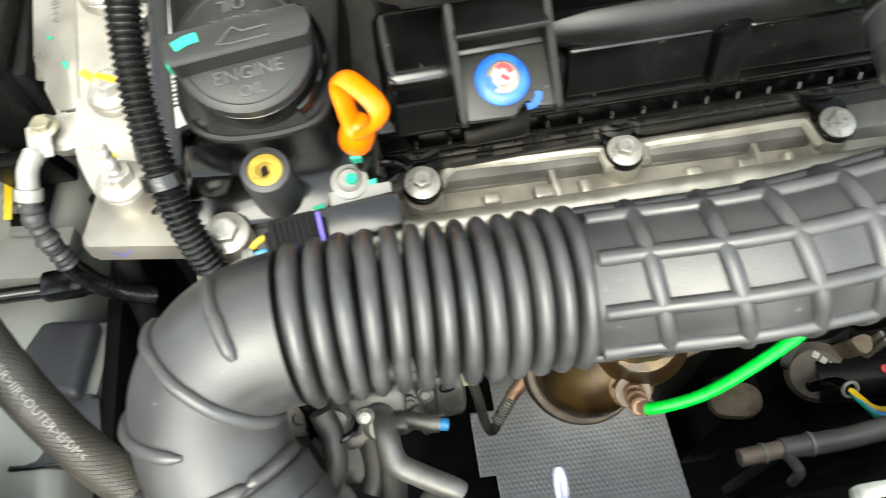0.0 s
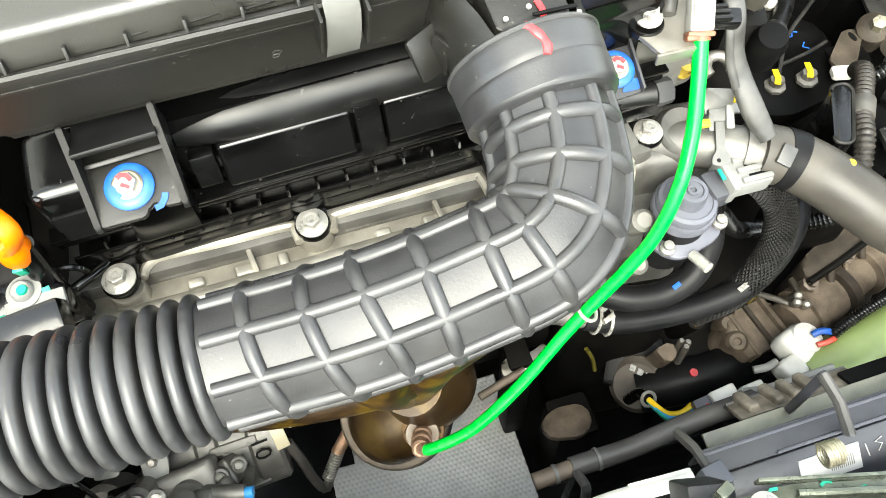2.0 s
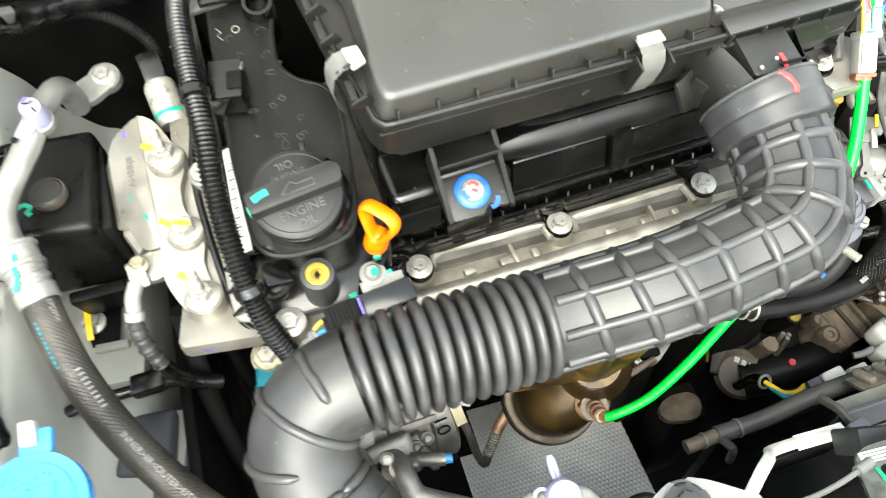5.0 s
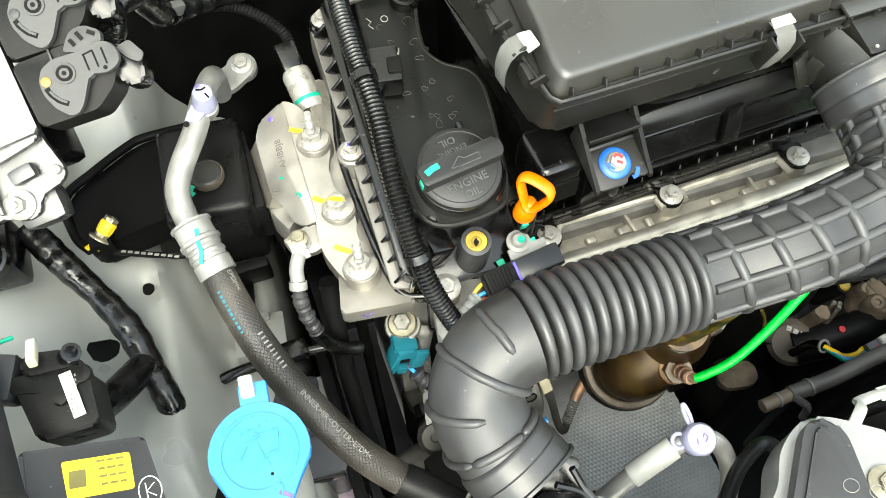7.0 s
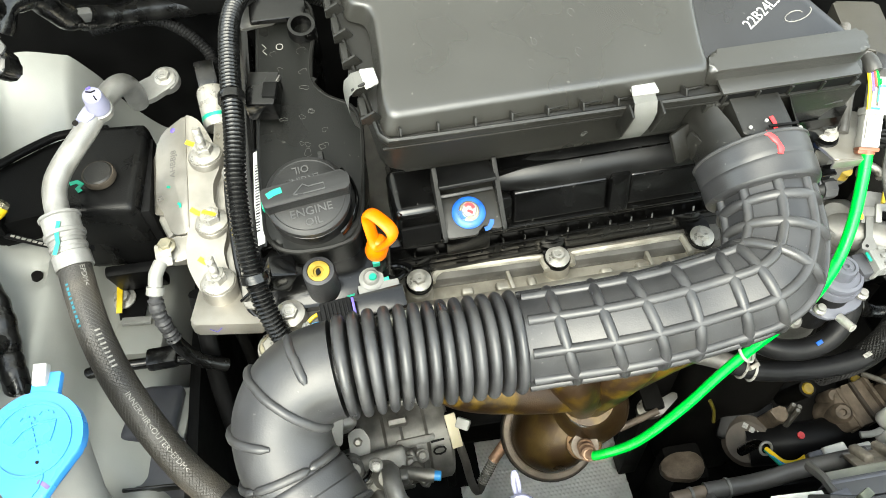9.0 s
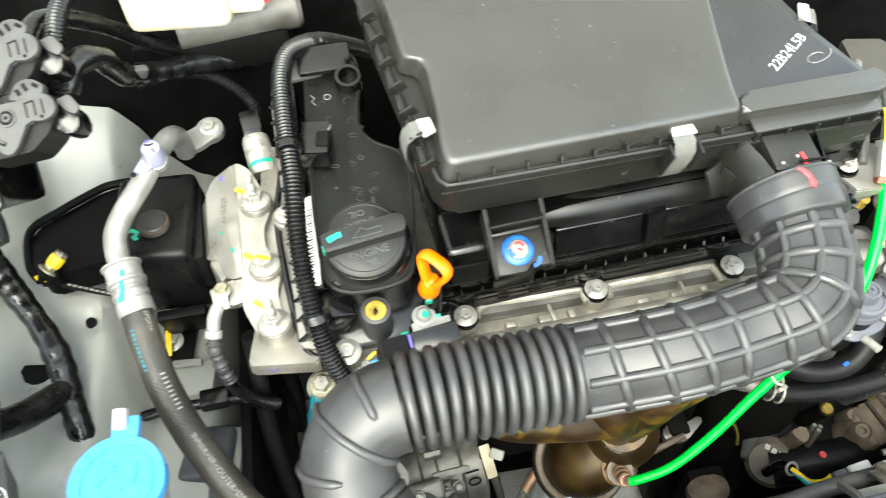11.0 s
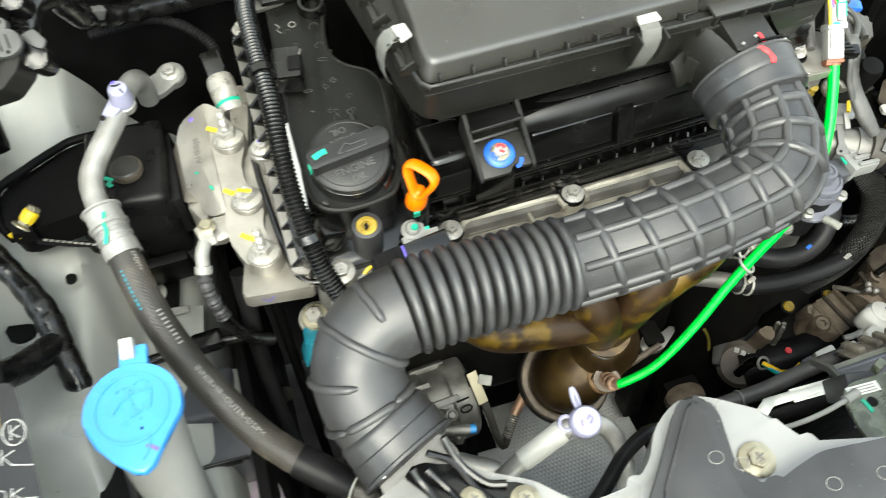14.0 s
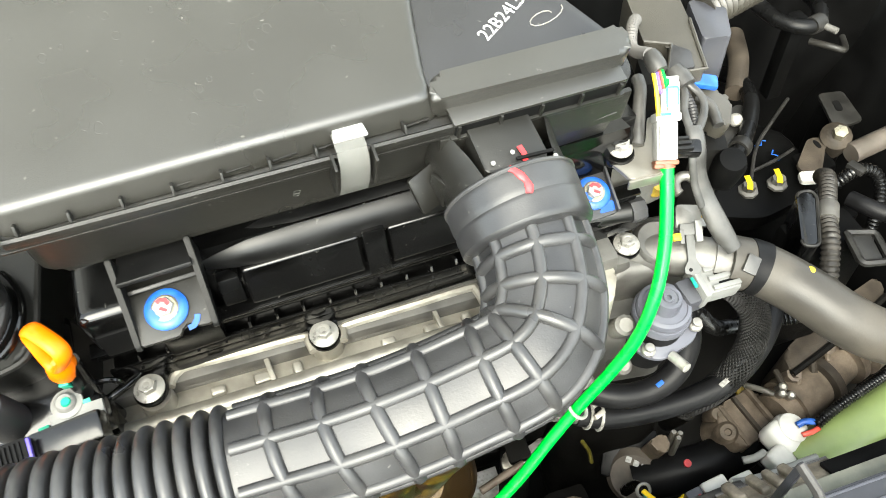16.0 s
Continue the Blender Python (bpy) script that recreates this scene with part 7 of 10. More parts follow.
for x, y, w, a in ((-0.03, 0.105, 0.008, -30), (-0.027, 0.098, 0.008, -30), (-0.010, 0.080, 0.012, -35), (-0.004, 0.063, 0.010, -35), (0.006, 0.083, 0.006, 60), (-0.013, 0.058, 0.008, -35), (-0.016, 0.060, 0.006, -35)):
    part("moulded_bar", box(LM @ pose(x, y, -0.0018, 0, 0, a), (w, 0.0028, 0.0006), 0.0002), "emboss", lamp_housing)
part("moulded_ring", lathe([(0.0042, -0.0019), (0.0042, -0.0012), (0.0034, -0.0012), (0.0034, -0.0019)], LM @ pose(-0.009, 0.072, 0), 20), "emboss", lamp_housing)
part("moulded_letters", lettering("R", 0.008, LM @ pose(-0.0095, 0.0425, 0.0016, 0, 0, -42), 0.0003), "emboss", lamp_housing, "raised letter")
part("moulded_letters", lettering("L", 0.008, LM @ pose(0.0005, 0.0295, 0.0016, 0, 0, -42), 0.0003), "emboss", lamp_housing, "raised letter")
for k in range(5):
    part("moulded_bar", box(LM @ pose(-0.033 + 0.0035 * k, 0.0745 - 0.0043 * k, 0.0016, 0, 0, -48), (0.0026, 0.006, 0.0006), 0.0002), "emboss", lamp_housing)
part("clip_tab", prism(rounded([(0.014, 0.0), (0.022, -0.006), (0.026, -0.016), (0.016, -0.016), (0.010, -0.006)], 0.003), LM, -0.002, 0.004, 0.001), "housing", hl)
part("tab_window", box(LM @ pose(0.018, -0.009, 0.0041, 0, 0, -45), (0.008, 0.004, 0.001), 0.0003), "slate", lamp_housing)
part("yellow_tick", box(LM @ pose(0.0215, -0.002, 0.0042, 0, 0, 65), (0.007, 0.0012, 0.0005), 0), "lime", lamp_housing)
edge = [(-0.12, 0.108), (-0.0446, 0.0585), (-0.0278, 0.0405), (-0.0034, 0.011), (0.0037, -0.0036), (0.0276, -0.0304), (0.0424, -0.052), (0.0575, -0.0703), (0.068, -0.10)]


def lens_row(d, h):
    return [LM @ Vector((x - d * 0.75, y - d * 0.75, h)) for x, y in edge]


bm = bmesh.new()
rows = [[bm.verts.new(p) for p in lens_row(d, h)] for d, h in ((0.0, -0.004), (0.008, -0.001), (0.03, -0.010), (0.06, -0.03), (0.10, -0.07), (0.13, -0.12))]
fc = [bm.faces.new((a[i], a[i + 1], c[i + 1], c[i])) for a, c in zip(rows, rows[1:]) for i in range(len(edge) - 1)]
bmesh.ops.solidify(bm, geom=fc, thickness=0.0025)
lens = part("lens", bm, "lens", hl, "clear plastic lens")
lens.visible_shadow = False
part("lens_rim", sweep(bmesh.new(), lens_row(0.002, 0.0005), 0.0018, 10), "flute", hl)
part("lens_rim", sweep(bmesh.new(), lens_row(0.011, -0.005), 0.0018, 8), "chrome", hl)
bm = bmesh.new()
rows = [[bm.verts.new(p) for p in lens_row(d, h)] for d, h in ((0.003, -0.014), (0.02, -0.03), (0.05, -0.05), (0.10, -0.09), (0.13, -0.15))]
fc = [bm.faces.new((a[i], a[i + 1], c[i + 1], c[i])) for a, c in zip(rows, rows[1:]) for i in range(len(edge) - 1)]
bmesh.ops.solidify(bm, geom=fc, thickness=0.003)
part("reflector", bm, "chrome", hl, "reflector bowl coloured dark for the gaps between flutes")
flutes = bmesh.new()
for k in range(78):
    x = -0.125 + 0.0031 * k
    top = interp([(-0.13, 0.105), (-0.0501, 0.0478), (-0.0217, 0.0178), (-0.0054, -0.0023), (0.0181, -0.0352), (0.0391, -0.0604), (0.07, -0.10), (0.12, -0.16)], x)
    a, c = LM @ Vector((x, top, -0.0085)), LM @ Vector((x + 0.0235, top - 0.078, -0.042))
    sweep(flutes, [a, a.lerp(c, 0.5) + Vector((0, 0, 0.002)), c], 0.00095, 6, True)
tagged(part("flutes", flutes, "flute", hl, "fine upright reflector flutes"), kind="stuff")
band = bmesh.new()
for k in range(62):
    f = (k + 0.5) / 62
    i = f * (len(edge) - 1.001)
    j = int(i)
    e = Vector(edge[j]).lerp(Vector(edge[j + 1]), i - j)
    a, c = LM @ Vector((e.x - 0.0035, e.y - 0.0045, -0.0045)), LM @ Vector((e.x - 0.0005, e.y - 0.0165, -0.0080))
    sweep(band, [a, a.lerp(c, 0.5) + Vector((0, 0, 0.0012)), c], 0.0013, 6, True)
tagged(part("edge_flutes", band, "flute", hl, "short slanting flutes along the lamp's edge"), kind="stuff")
for d, h in ((0.0165, -0.0085), (0.0185, -0.0095)):
    part("flute_rail", sweep(bmesh.new(), lens_row(d * 0.62, h), 0.0011, 8), "flute", hl)
part("bezel", sweep(bmesh.new(), lens_row(0.050, -0.037), 0.003, 8), "slate", hl)

# washer reservoir cover with a yellow label
YM = axes((-0.335, 0.125, 0.990), Vector((0.9364, 0.0946, -0.3379)), Vector((-0.0007, 0.9634, 0.2679)), Vector((0.3509, -0.2506, 0.9023)))
yb = thing("lamp_back_cover", (-0.34, 0.09, 0.88), "black plastic box with a yellow label and white handwriting", "cover box")
part("shell", prism(rounded([(-0.0402, 0.0204), (0.0276, 0.0115), (0.0386, -0.0877), (0.045, -0.14), (-0.01, -0.14), (-0.0255, -0.0685), (-0.0395, -0.0201)], 0.003), YM, -0.11, 0.0, 0.0025, 3), "housing", yb)
box_label = part("label", prism(rounded([(-0.0195, 0.0085), (0.0176, 0.0042), (0.0166, -0.0178), (-0.0194, -0.0138)], 0.002), YM, 0.0, 0.0003, 0), "label_yellow", yb, "yellow printed label")
for k in range(4):
    for j in range(3):
        part("print_bar", box(YM @ pose(0.001 + 0.0052 * j, 0.0035 - 0.0046 * k - 0.0006 * j, 0.0004, 0, 0, -6), (0.0044 - 0.001 * ((j + k) % 2), 0.0013, 0.0002), 0), "olive", box_label)
part("print_block", box(YM @ pose(-0.0125, -0.0035, 0.0004, 0, 0, -6), (0.009, 0.010, 0.0002), 0), "olive", box_label)
HW = YM @ pose(0.012, -0.037, 0.0002, 0, 0, -6)
for w in ([(-0.016, 0.005), (-0.0155, -0.006)], [(-0.016, -0.001), (-0.0085, 0.0)], [(-0.009, 0.005), (-0.0085, -0.006)], [(-0.003 + 0.0035 * math.cos(a), 0.004 * math.sin(a)) for a in (k * 0.6 for k in range(12))], [(0.004, 0.006), (0.0045, -0.004)], [(0.011, 0.005), (0.005, 0.001), (0.010, -0.004), (0.022, -0.0055)]):
    part("handwriting", stroke(w, 0.0007, HW, 0.0003), "chalk", yb)
HW2 = YM @ pose(0.016, -0.060, 0.0002, 0, 0, -6)
for w in ([(-0.014, 0.004), (-0.014, -0.004), (-0.009, -0.003), (-0.008, 0.002), (-0.014, 0.004)], [(-0.002 + 0.003 * math.cos(a), 0.0032 * math.sin(a)) for a in (k * 0.6 for k in range(12))], [(0.004, 0.004), (0.004, -0.0035)], [(0.010, 0.0035), (0.0045, 0.0), (0.009, -0.003), (0.018, -0.0035)]):
    part("handwriting", stroke(w, 0.0007, HW2, 0.0003), "chalk", yb)
HW3 = YM @ pose(0.0245, -0.0215, 0.0002)
part("handwriting", stroke([(0.0065 * math.cos(k * 0.35), 0.0085 * math.sin(k * 0.35)) for k in range(19)], 0.0007, HW3, 0.0003), "chalk", yb)
part("handwriting", stroke([(-0.002, 0.005), (-0.002, -0.005)], 0.0007, HW3, 0.0003), "chalk", yb)
part("handwriting", stroke([(0.003, 0.004), (-0.002, 0.0), (0.003, -0.004)], 0.0007, HW3, 0.0003), "chalk", yb)

# motor unit behind the lamp
RM = axes((-0.352, 0.19, 0.990), Vector((0.995, 0.0287, -0.0957)), Vector((0.0014, 0.9536, 0.301)), Vector((0.0999, -0.2996, 0.9488)))
ru = thing("lamp_levelling_motor", (-0.35, 0.18, 0.92), "black levelling motor with a white warranty strip and cream spindle", "lamp motor")
part("case", prism(rounded([(-0.0294, 0.008), (0.0153, 0.004), (0.0165, -0.034), (-0.0201, -0.034)], 0.005), RM, -0.05, 0.0, 0.003, 3), "plastic", ru)
part("case_lip", prism(rounded([(-0.031, 0.010), (0.017, 0.006), (0.0172, -0.004), (0.004, -0.006), (0.0, -0.016), (-0.006, -0.016), (-0.010, -0.005), (-0.031, 0.0)], 0.003), RM, -0.006, 0.003, 0.0015), "plastic", ru)
part("top", prism(rounded([(-0.020, 0.022), (0.008, 0.018), (0.013, 0.006), (-0.022, 0.007)], 0.006), RM, -0.02, 0.006, 0.003), "plastic", ru)
part("spout", lathe([(0.0062, -0.01), (0.0062, 0.010), (0.004, 0.0105), (0.0035, 0.002)], facing(RM @ Vector((0.007, 0.013, 0.006)), (0.5, -0.3, 0.8)), 18), "gloss", ru)
part("spindle", box(RM @ pose(-0.012, 0.020, 0.010, 60, 0, 0), (0.0062, 0.008, 0.019), 0.002), "cream", ru, "cream plastic spindle")
part("label", box(RM @ pose(0.0045, -0.011, 0.0034, 0, 0, 8), (0.0075, 0.030, 0.0004), 0.0001), "label", ru, "white warranty strip")
for k in range(9):
    part("print_bar", box(RM @ pose(0.0028 + 0.0003 * k, -0.023 + 0.003 * k, 0.0037, 0, 0, 8), (0.0012, 0.0014, 0.0002), 0), "print", ru)
    part("print_bar", box(RM @ pose(0.0058 + 0.0003 * k, -0.0235 + 0.003 * k, 0.0037, 0, 0, 8), (0.0010, 0.0016, 0.0002), 0), "print", ru)
part("side_plug", box(RM @ pose(-0.034, 0.012, -0.01, 0, 0, -20), (0.016, 0.03, 0.03), 0.004), "grey_plastic", ru)
for k, mt in enumerate(("wire_red", "teal_mark")):
    part("wire", tube([RM @ Vector((-0.040 + 0.004 * k, 0.024, 0.0)), RM @ Vector((-0.037 + 0.004 * k, 0.032, 0.006)), RM @ Vector((-0.028 + 0.004 * k, 0.036, 0.0))], 0.0016, 8), mt, ru)


# ---- below the hose: manifold, catalyst, shield, compressor ----
exh = thing("exhaust_manifold", (0.2, 0.24, 0.42), "heat-tinted brown exhaust manifold with catalyst dome", "exhaust manifold")
part("runner", tube([(0.02, 0.240, 0.775), (0.06, 0.215, 0.742), (0.12, 0.208, 0.724), (0.18, 0.210, 0.705), (0.22, 0.224, 0.67)], 0.0235, 22), "manifold", exh)
part("runner", tube([(0.34, 0.245, 0.79), (0.31, 0.224, 0.758), (0.27, 0.218, 0.737), (0.235, 0.218, 0.705), (0.205, 0.225, 0.65)], 0.0225, 22), "manifold", exh)
part("runner", tube([(0.16, 0.25, 0.79), (0.165, 0.215, 0.755), (0.18, 0.205, 0.72), (0.20, 0.225, 0.65)], 0.024, 22), "manifold", exh)
part("runner", tube([(0.25, 0.25, 0.79), (0.245, 0.215, 0.76), (0.225, 0.21, 0.72), (0.21, 0.225, 0.65)], 0.024, 22), "manifold", exh)
part("flange", box(pose(0.19, 0.262, 0.775, -20, 0, 0), (0.36, 0.014, 0.07), 0.005), "cat", exh)
KM = facing((0.187, 0.260, 0.484), (-0.16, -0.46, 1))
# Can and band below the rim: shade painted into their colour
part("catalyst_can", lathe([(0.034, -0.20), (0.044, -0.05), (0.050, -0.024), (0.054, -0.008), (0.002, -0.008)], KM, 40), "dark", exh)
part("dark_band", lathe([(0.0640, -0.030), (0.0645, -0.018), (0.060, -0.008), (0.002, -0.006)], KM, 40), "black_grey", exh)
part("rolled_rim", lathe([(0.0570, -0.008), (0.0610, -0.002), (0.0612, 0.002), (0.0585, 0.006), (0.0530, 0.0075), (0.0490, 0.005), (0.0480, 0.0)], KM, 48), "rim_dust", exh, "dusty beige rolled rim")
CB = facing((0.224, 0.247, 0.578), (-0.25, -0.35, 1))
part("catalyst_cone", sweep(bmesh.new(), curve_points([KM @ Vector((0, 0, 0.002)), KM @ Vector((0, 0, 0.018)), KM @ Vector((0.006, 0.0, 0.045)), CB @ Vector((0, 0, -0.022)), CB @ Vector((0, 0, 0.0)), CB @ Vector((0, 0, 0.03)), CB @ Vector((0, 0, 0.075))], 0.006), lambda s: 0.051 - 0.006 * ease(0.0, 0.04, s) - 0.002 * ease(0.03, 0.07, s) + 0.003 * ease(0.07, 0.11, s) - 0.017 * ease(0.12, 0.19, s), 44), "cat", exh)
part("weld_seam", tube([(0.186, 0.210, 0.632), (0.200, 0.204, 0.622), (0.212, 0.204, 0.626), (0.219, 0.208, 0.642)], 0.0028, 10), "cast_dark", exh, "grey weld seam")
part("sensor_boss", lathe([(0.019, -0.022), (0.0185, -0.002), (0.016, 0.002), (0.002, 0.002)], facing((0.2105, 0.213, 0.556), (-0.16, -0.55, 0.80)), 24), "bronze", exh)

o2 = thing("oxygen_sensor", (0.208, 0.21, 0.57), "rusty oxygen sensor in a brown hexagon nut", "oxygen sensor")
OM = facing((0.2085, 0.2055, 0.566), (-0.16, -0.58, 0.78))
part("hex_nut", prism(hex_profile(0.0180), OM, -0.001, 0.011, 0.0018), "bronze", o2, "browned hexagon nut")
part("nut_face", lathe([(0.0165, 0.0108), (0.0160, 0.0125), (0.0115, 0.0130), (0.009, 0.0118)], OM, 24), "rim_dust", o2)
part("washer_ring", lathe([(0.0215, -0.014), (0.0222, -0.006), (0.0205, -0.001), (0.016, 0.001), (0.002, 0.001)], OM, 28), "bronze", o2)
part("barrel", lathe([(0.0095, 0.011), (0.0098, 0.021), (0.0082, 0.023), (0.0082, 0.030), (0.0098, 0.031), (0.0098, 0.037), (0.0082, 0.039), (0.0082, 0.050), (0.006, 0.052), (0.002, 0.052)], OM, 24), "copper", o2)
gs = thing("sensor_lead", (0.40, 0.215, 0.79), "glossy green sheathed sensor lead", "cable")
tip = OM @ Vector((0, 0, 0.048))
GP = [tuple(tip), tuple(tip + Vector((0.010, -0.006, 0.008))), (0.25, 0.172, 0.63), (0.295, 0.184, 0.667), (0.335, 0.199, 0.708), (0.362, 0.207, 0.738), (0.388, 0.212, 0.772), (0.409, 0.218, 0.806), (0.425, 0.231, 0.842), (0.437, 0.251, 0.873), (0.4435, 0.271, 0.902), (0.4468, 0.2835, 0.918), (0.4485, 0.2905, 0.9268)]
part("sheath", tube(GP, 0.0054, 18, 0.003), "green", gs, "glossy bright green sheath")
lead_pts = curve_points(GP, 0.002)
part("seal", sweep(bmesh.new(), lead_pts[-3:], 0.0064, 16), "seal_brown", gs, "brown rubber seal")
part("crimp", sweep(bmesh.new(), lead_pts[:5], 0.0064, 16), "copper", gs, "rusty crimp collar")
rg = thing("lead_clip", (0.357, 0.207, 0.725), "white plastic ring clip round the green lead", "clip")
part("ring", sweep(bmesh.new(), [Vector((0.358, 0.2065, 0.734)) + 0.0098 * (math.cos(a) * Vector((0.8, -0.25, -0.55)).normalized() + math.sin(a) * Vector((0.2, 0.95, 0.1)).normalized()) for a in (2 * math.pi * k / 26 for k in range(27))], 0.0017, 8, False), "pale", rg)
part("stem", tube([(0.353, 0.214, 0.741), (0.350, 0.222, 0.75), (0.345, 0.24, 0.76)], 0.0016, 8), "pale", rg)

# dimpled heat shield: a plate with pressed studs
nx, ny, pitch = 40, 42, 0.0068
xs = np.linspace(0, nx * pitch, nx * 4 + 1)
ys = np.linspace(0, ny * pitch, ny * 4 + 1)
gx, gy = np.meshgrid(xs, ys)
gz = 0.0024 * np.clip(np.cos(2 * np.pi * (gx / pitch + 0.5 * (np.floor(gy / pitch) % 2))) * np.cos(2 * np.pi * gy / pitch - np.pi) * 0 + np.abs(np.sin(np.pi * (gx / pitch + 0.5 * (np.floor(gy / pitch) % 2)))) * np.abs(np.sin(np.pi * gy / pitch)) - 0.35, 0, 1)
warp = 0.010 * np.sin(gx * 9) + 0.12 * (gy - 0.13) * 0.35
co = np.stack([0.078 + gx, 0.10 + gy, 0.205 + gz - warp], -1).reshape(-1, 3)
w = len(xs)
quads = [(r * w + c, r * w + c + 1, (r + 1) * w + c + 1, (r + 1) * w + c) for r in range(len(ys) - 1) for c in range(w - 1)
         if not (gx[r, c] < 0.022 and gy[r, c] < 0.12) and not (gx[r, c] < 0.035 and gy[r, c] > 0.21)]
me = bpy.data.meshes.new("heat_shield")
me.from_pydata(co.tolist(), [], quads)
me.polygons.foreach_set("use_smooth", [True] * len(quads))
me.materials.append(M["shield"])
shield = tagged(new("heat_shield", me), "grey dimpled sheet heat shield low in the bay", "heat shield")
smod = shield.modifiers.new("sheet", "SOLIDIFY")
smod.thickness = 0.001
part("support_leg", box(pose(0.2, 0.24, 0.145), (0.16, 0.1, 0.09), 0.01), "dark", shield)

# air conditioning compressor
cp = thing("compressor", (-0.02, 0.28, 0.36), "grey cast aluminium air conditioning compressor with marker digits", "compressor")
CA = facing((-0.012, 0.297, 0.45), (1, 0.08, -0.05))
part("shell", lathe([(0.05, -0.085), (0.056, -0.075), (0.056, -0.02), (0.0595, -0.016), (0.0595, 0.002), (0.056, 0.006), (0.056, 0.034), (0.060, 0.038), (0.060, 0.064), (0.056, 0.068), (0.02, 0.07)], CA, 44), "cast_mid", cp)
part("marker_digits", lettering("10", 0.026, Matrix.Translation((0.040, 0.2605, 0.4985)) @ pose(0, 0, 0, 35, 0, 0) @ pose(0, 0, 0, 0, 0, -84), 0.0004), "ink", cp, "black marker digits")
for a in range(5):
    ang = radians(30 + 60 * a)
    part("case_bolt", lathe([(0.008, -0.01), (0.008, 0.012), (0.006, 0.014), (0.001, 0.014)], CA @ Matrix.Translation((0.058 * math.cos(ang), 0.058 * math.sin(ang), 0.0)), 8), "cast_mid", cp)
    part("case_rib", box(CA @ Matrix.Rotation(ang + 0.5, 4, "Z") @ pose(0.056, 0, 0.02), (0.014, 0.010, 0.05), 0.003), "cast_mid", cp)
part("port_block", box(pose(-0.035, 0.232, 0.515, 25, 0, 8), (0.07, 0.05, 0.045), 0.008, 3), "cast_mid", cp)
part("port_boss", lathe([(0.017, 0), (0.017, 0.02), (0.011, 0.026), (0.011, 0.04), (0.002, 0.04)], facing((-0.03, 0.222, 0.53), (0.1, -0.5, 0.9)), 20), "cast_mid", cp)
part("port_boss", lathe([(0.012, 0), (0.012, 0.02), (0.008, 0.024), (0.002, 0.026)], facing((-0.062, 0.225, 0.53), (-0.2, -0.5, 0.9)), 20), "cast_mid", cp)
part("fitting", tube([(-0.01, 0.215, 0.545), (0.02, 0.205, 0.548), (0.028, 0.203, 0.548)], 0.008, 14), "cast_mid", cp)
part("blue_tip", lathe([(0.006, 0), (0.006, 0.008), (0.001, 0.009)], facing((0.028, 0.203, 0.548), (1, -0.2, 0)), 12), "wire_blue", cp)
part("discharge_pipe", tube([(-0.022, 0.205, 0.575), (-0.02, 0.185, 0.585), (-0.014, 0.165, 0.58), (0.005, 0.152, 0.578), (0.03, 0.138, 0.575), (0.036, 0.134, 0.572)], 0.0105, 18), "alu", cp)
part("suction_pipe", tube([(-0.022, 0.20, 0.56), (-0.02, 0.17, 0.54), (-0.024, 0.145, 0.50), (-0.03, 0.13, 0.44), (-0.02, 0.12, 0.36)], 0.0115, 18), "alu", cp)
part("cross_pipe", tube([(0.02, 0.145, 0.56), (0.0, 0.13, 0.52), (-0.01, 0.115, 0.46)], 0.009, 14), "alu", cp)
part("clutch_plug", box(pose(-0.085, 0.225, 0.55, 10, 20, 10), (0.03, 0.03, 0.04), 0.006), "gloss", cp)
part("bracket_bolt", lathe([(0.008, 0), (0.008, 0.004), (0.005, 0.007), (0.001, 0.007)], facing((-0.036, 0.204, 0.606), (0, -0.6, 0.8)), 12), "zinc", cp)
part("foot", box(pose(-0.02, 0.31, 0.37), (0.11, 0.07, 0.09), 0.012), "dark", cp)
part("plug_plate", prism(rounded([(-0.012, -0.024), (0.010, -0.020), (0.016, 0.004), (0.008, 0.022), (-0.010, 0.018)], 0.006), facing((-0.058, 0.258, 0.542), (0.05, -0.5, 0.85)), -0.004, 0.002, 0.0015), "white", cp, "white plastic plug plate")
part("plate_nut", lathe([(0.006, 0.001), (0.006, 0.004), (0.0035, 0.006), (0.001, 0.006)], facing((-0.058, 0.262, 0.544), (0.05, -0.5, 0.85)), 6), "zinc", cp)
part("plug_wire", tube([(-0.072, 0.240, 0.535), (-0.080, 0.225, 0.54), (-0.078, 0.205, 0.535), (-0.07, 0.195, 0.52)], 0.003, 8), "wire_blue", cp)
part("lower_bracket", box(pose(-0.07, 0.20, 0.49, 20, 0, 0), (0.06, 0.05, 0.05), 0.006), "cast_mid", cp)
part("wire", tube([(-0.09, 0.21, 0.57), (-0.07, 0.19, 0.585), (-0.05, 0.195, 0.59), (-0.045, 0.21, 0.575)], 0.003, 8), "gloss", cp)

for k, (x, y, z, sx, sy, sz, rz) in enumerate(((0.005, 0.245, 0.50, 0.02, 0.03, 0.03, 10), (-0.045, 0.25, 0.50, 0.03, 0.022, 0.03, -20), (0.012, 0.215, 0.53, 0.014, 0.03, 0.018, 30), (-0.012, 0.21, 0.545, 0.022, 0.016, 0.02, -10), (-0.07, 0.235, 0.50, 0.02, 0.03, 0.04, 15), (-0.03, 0.19, 0.50, 0.03, 0.02, 0.03, 0), (0.02, 0.23, 0.49, 0.012, 0.04, 0.014, -15))):
    part("casting_lump", box(pose(x, y, z, 25 - 9 * k, 6 * k - 18, rz), (sx, sy, sz), 0.005, 3), "cast_mid", cp)
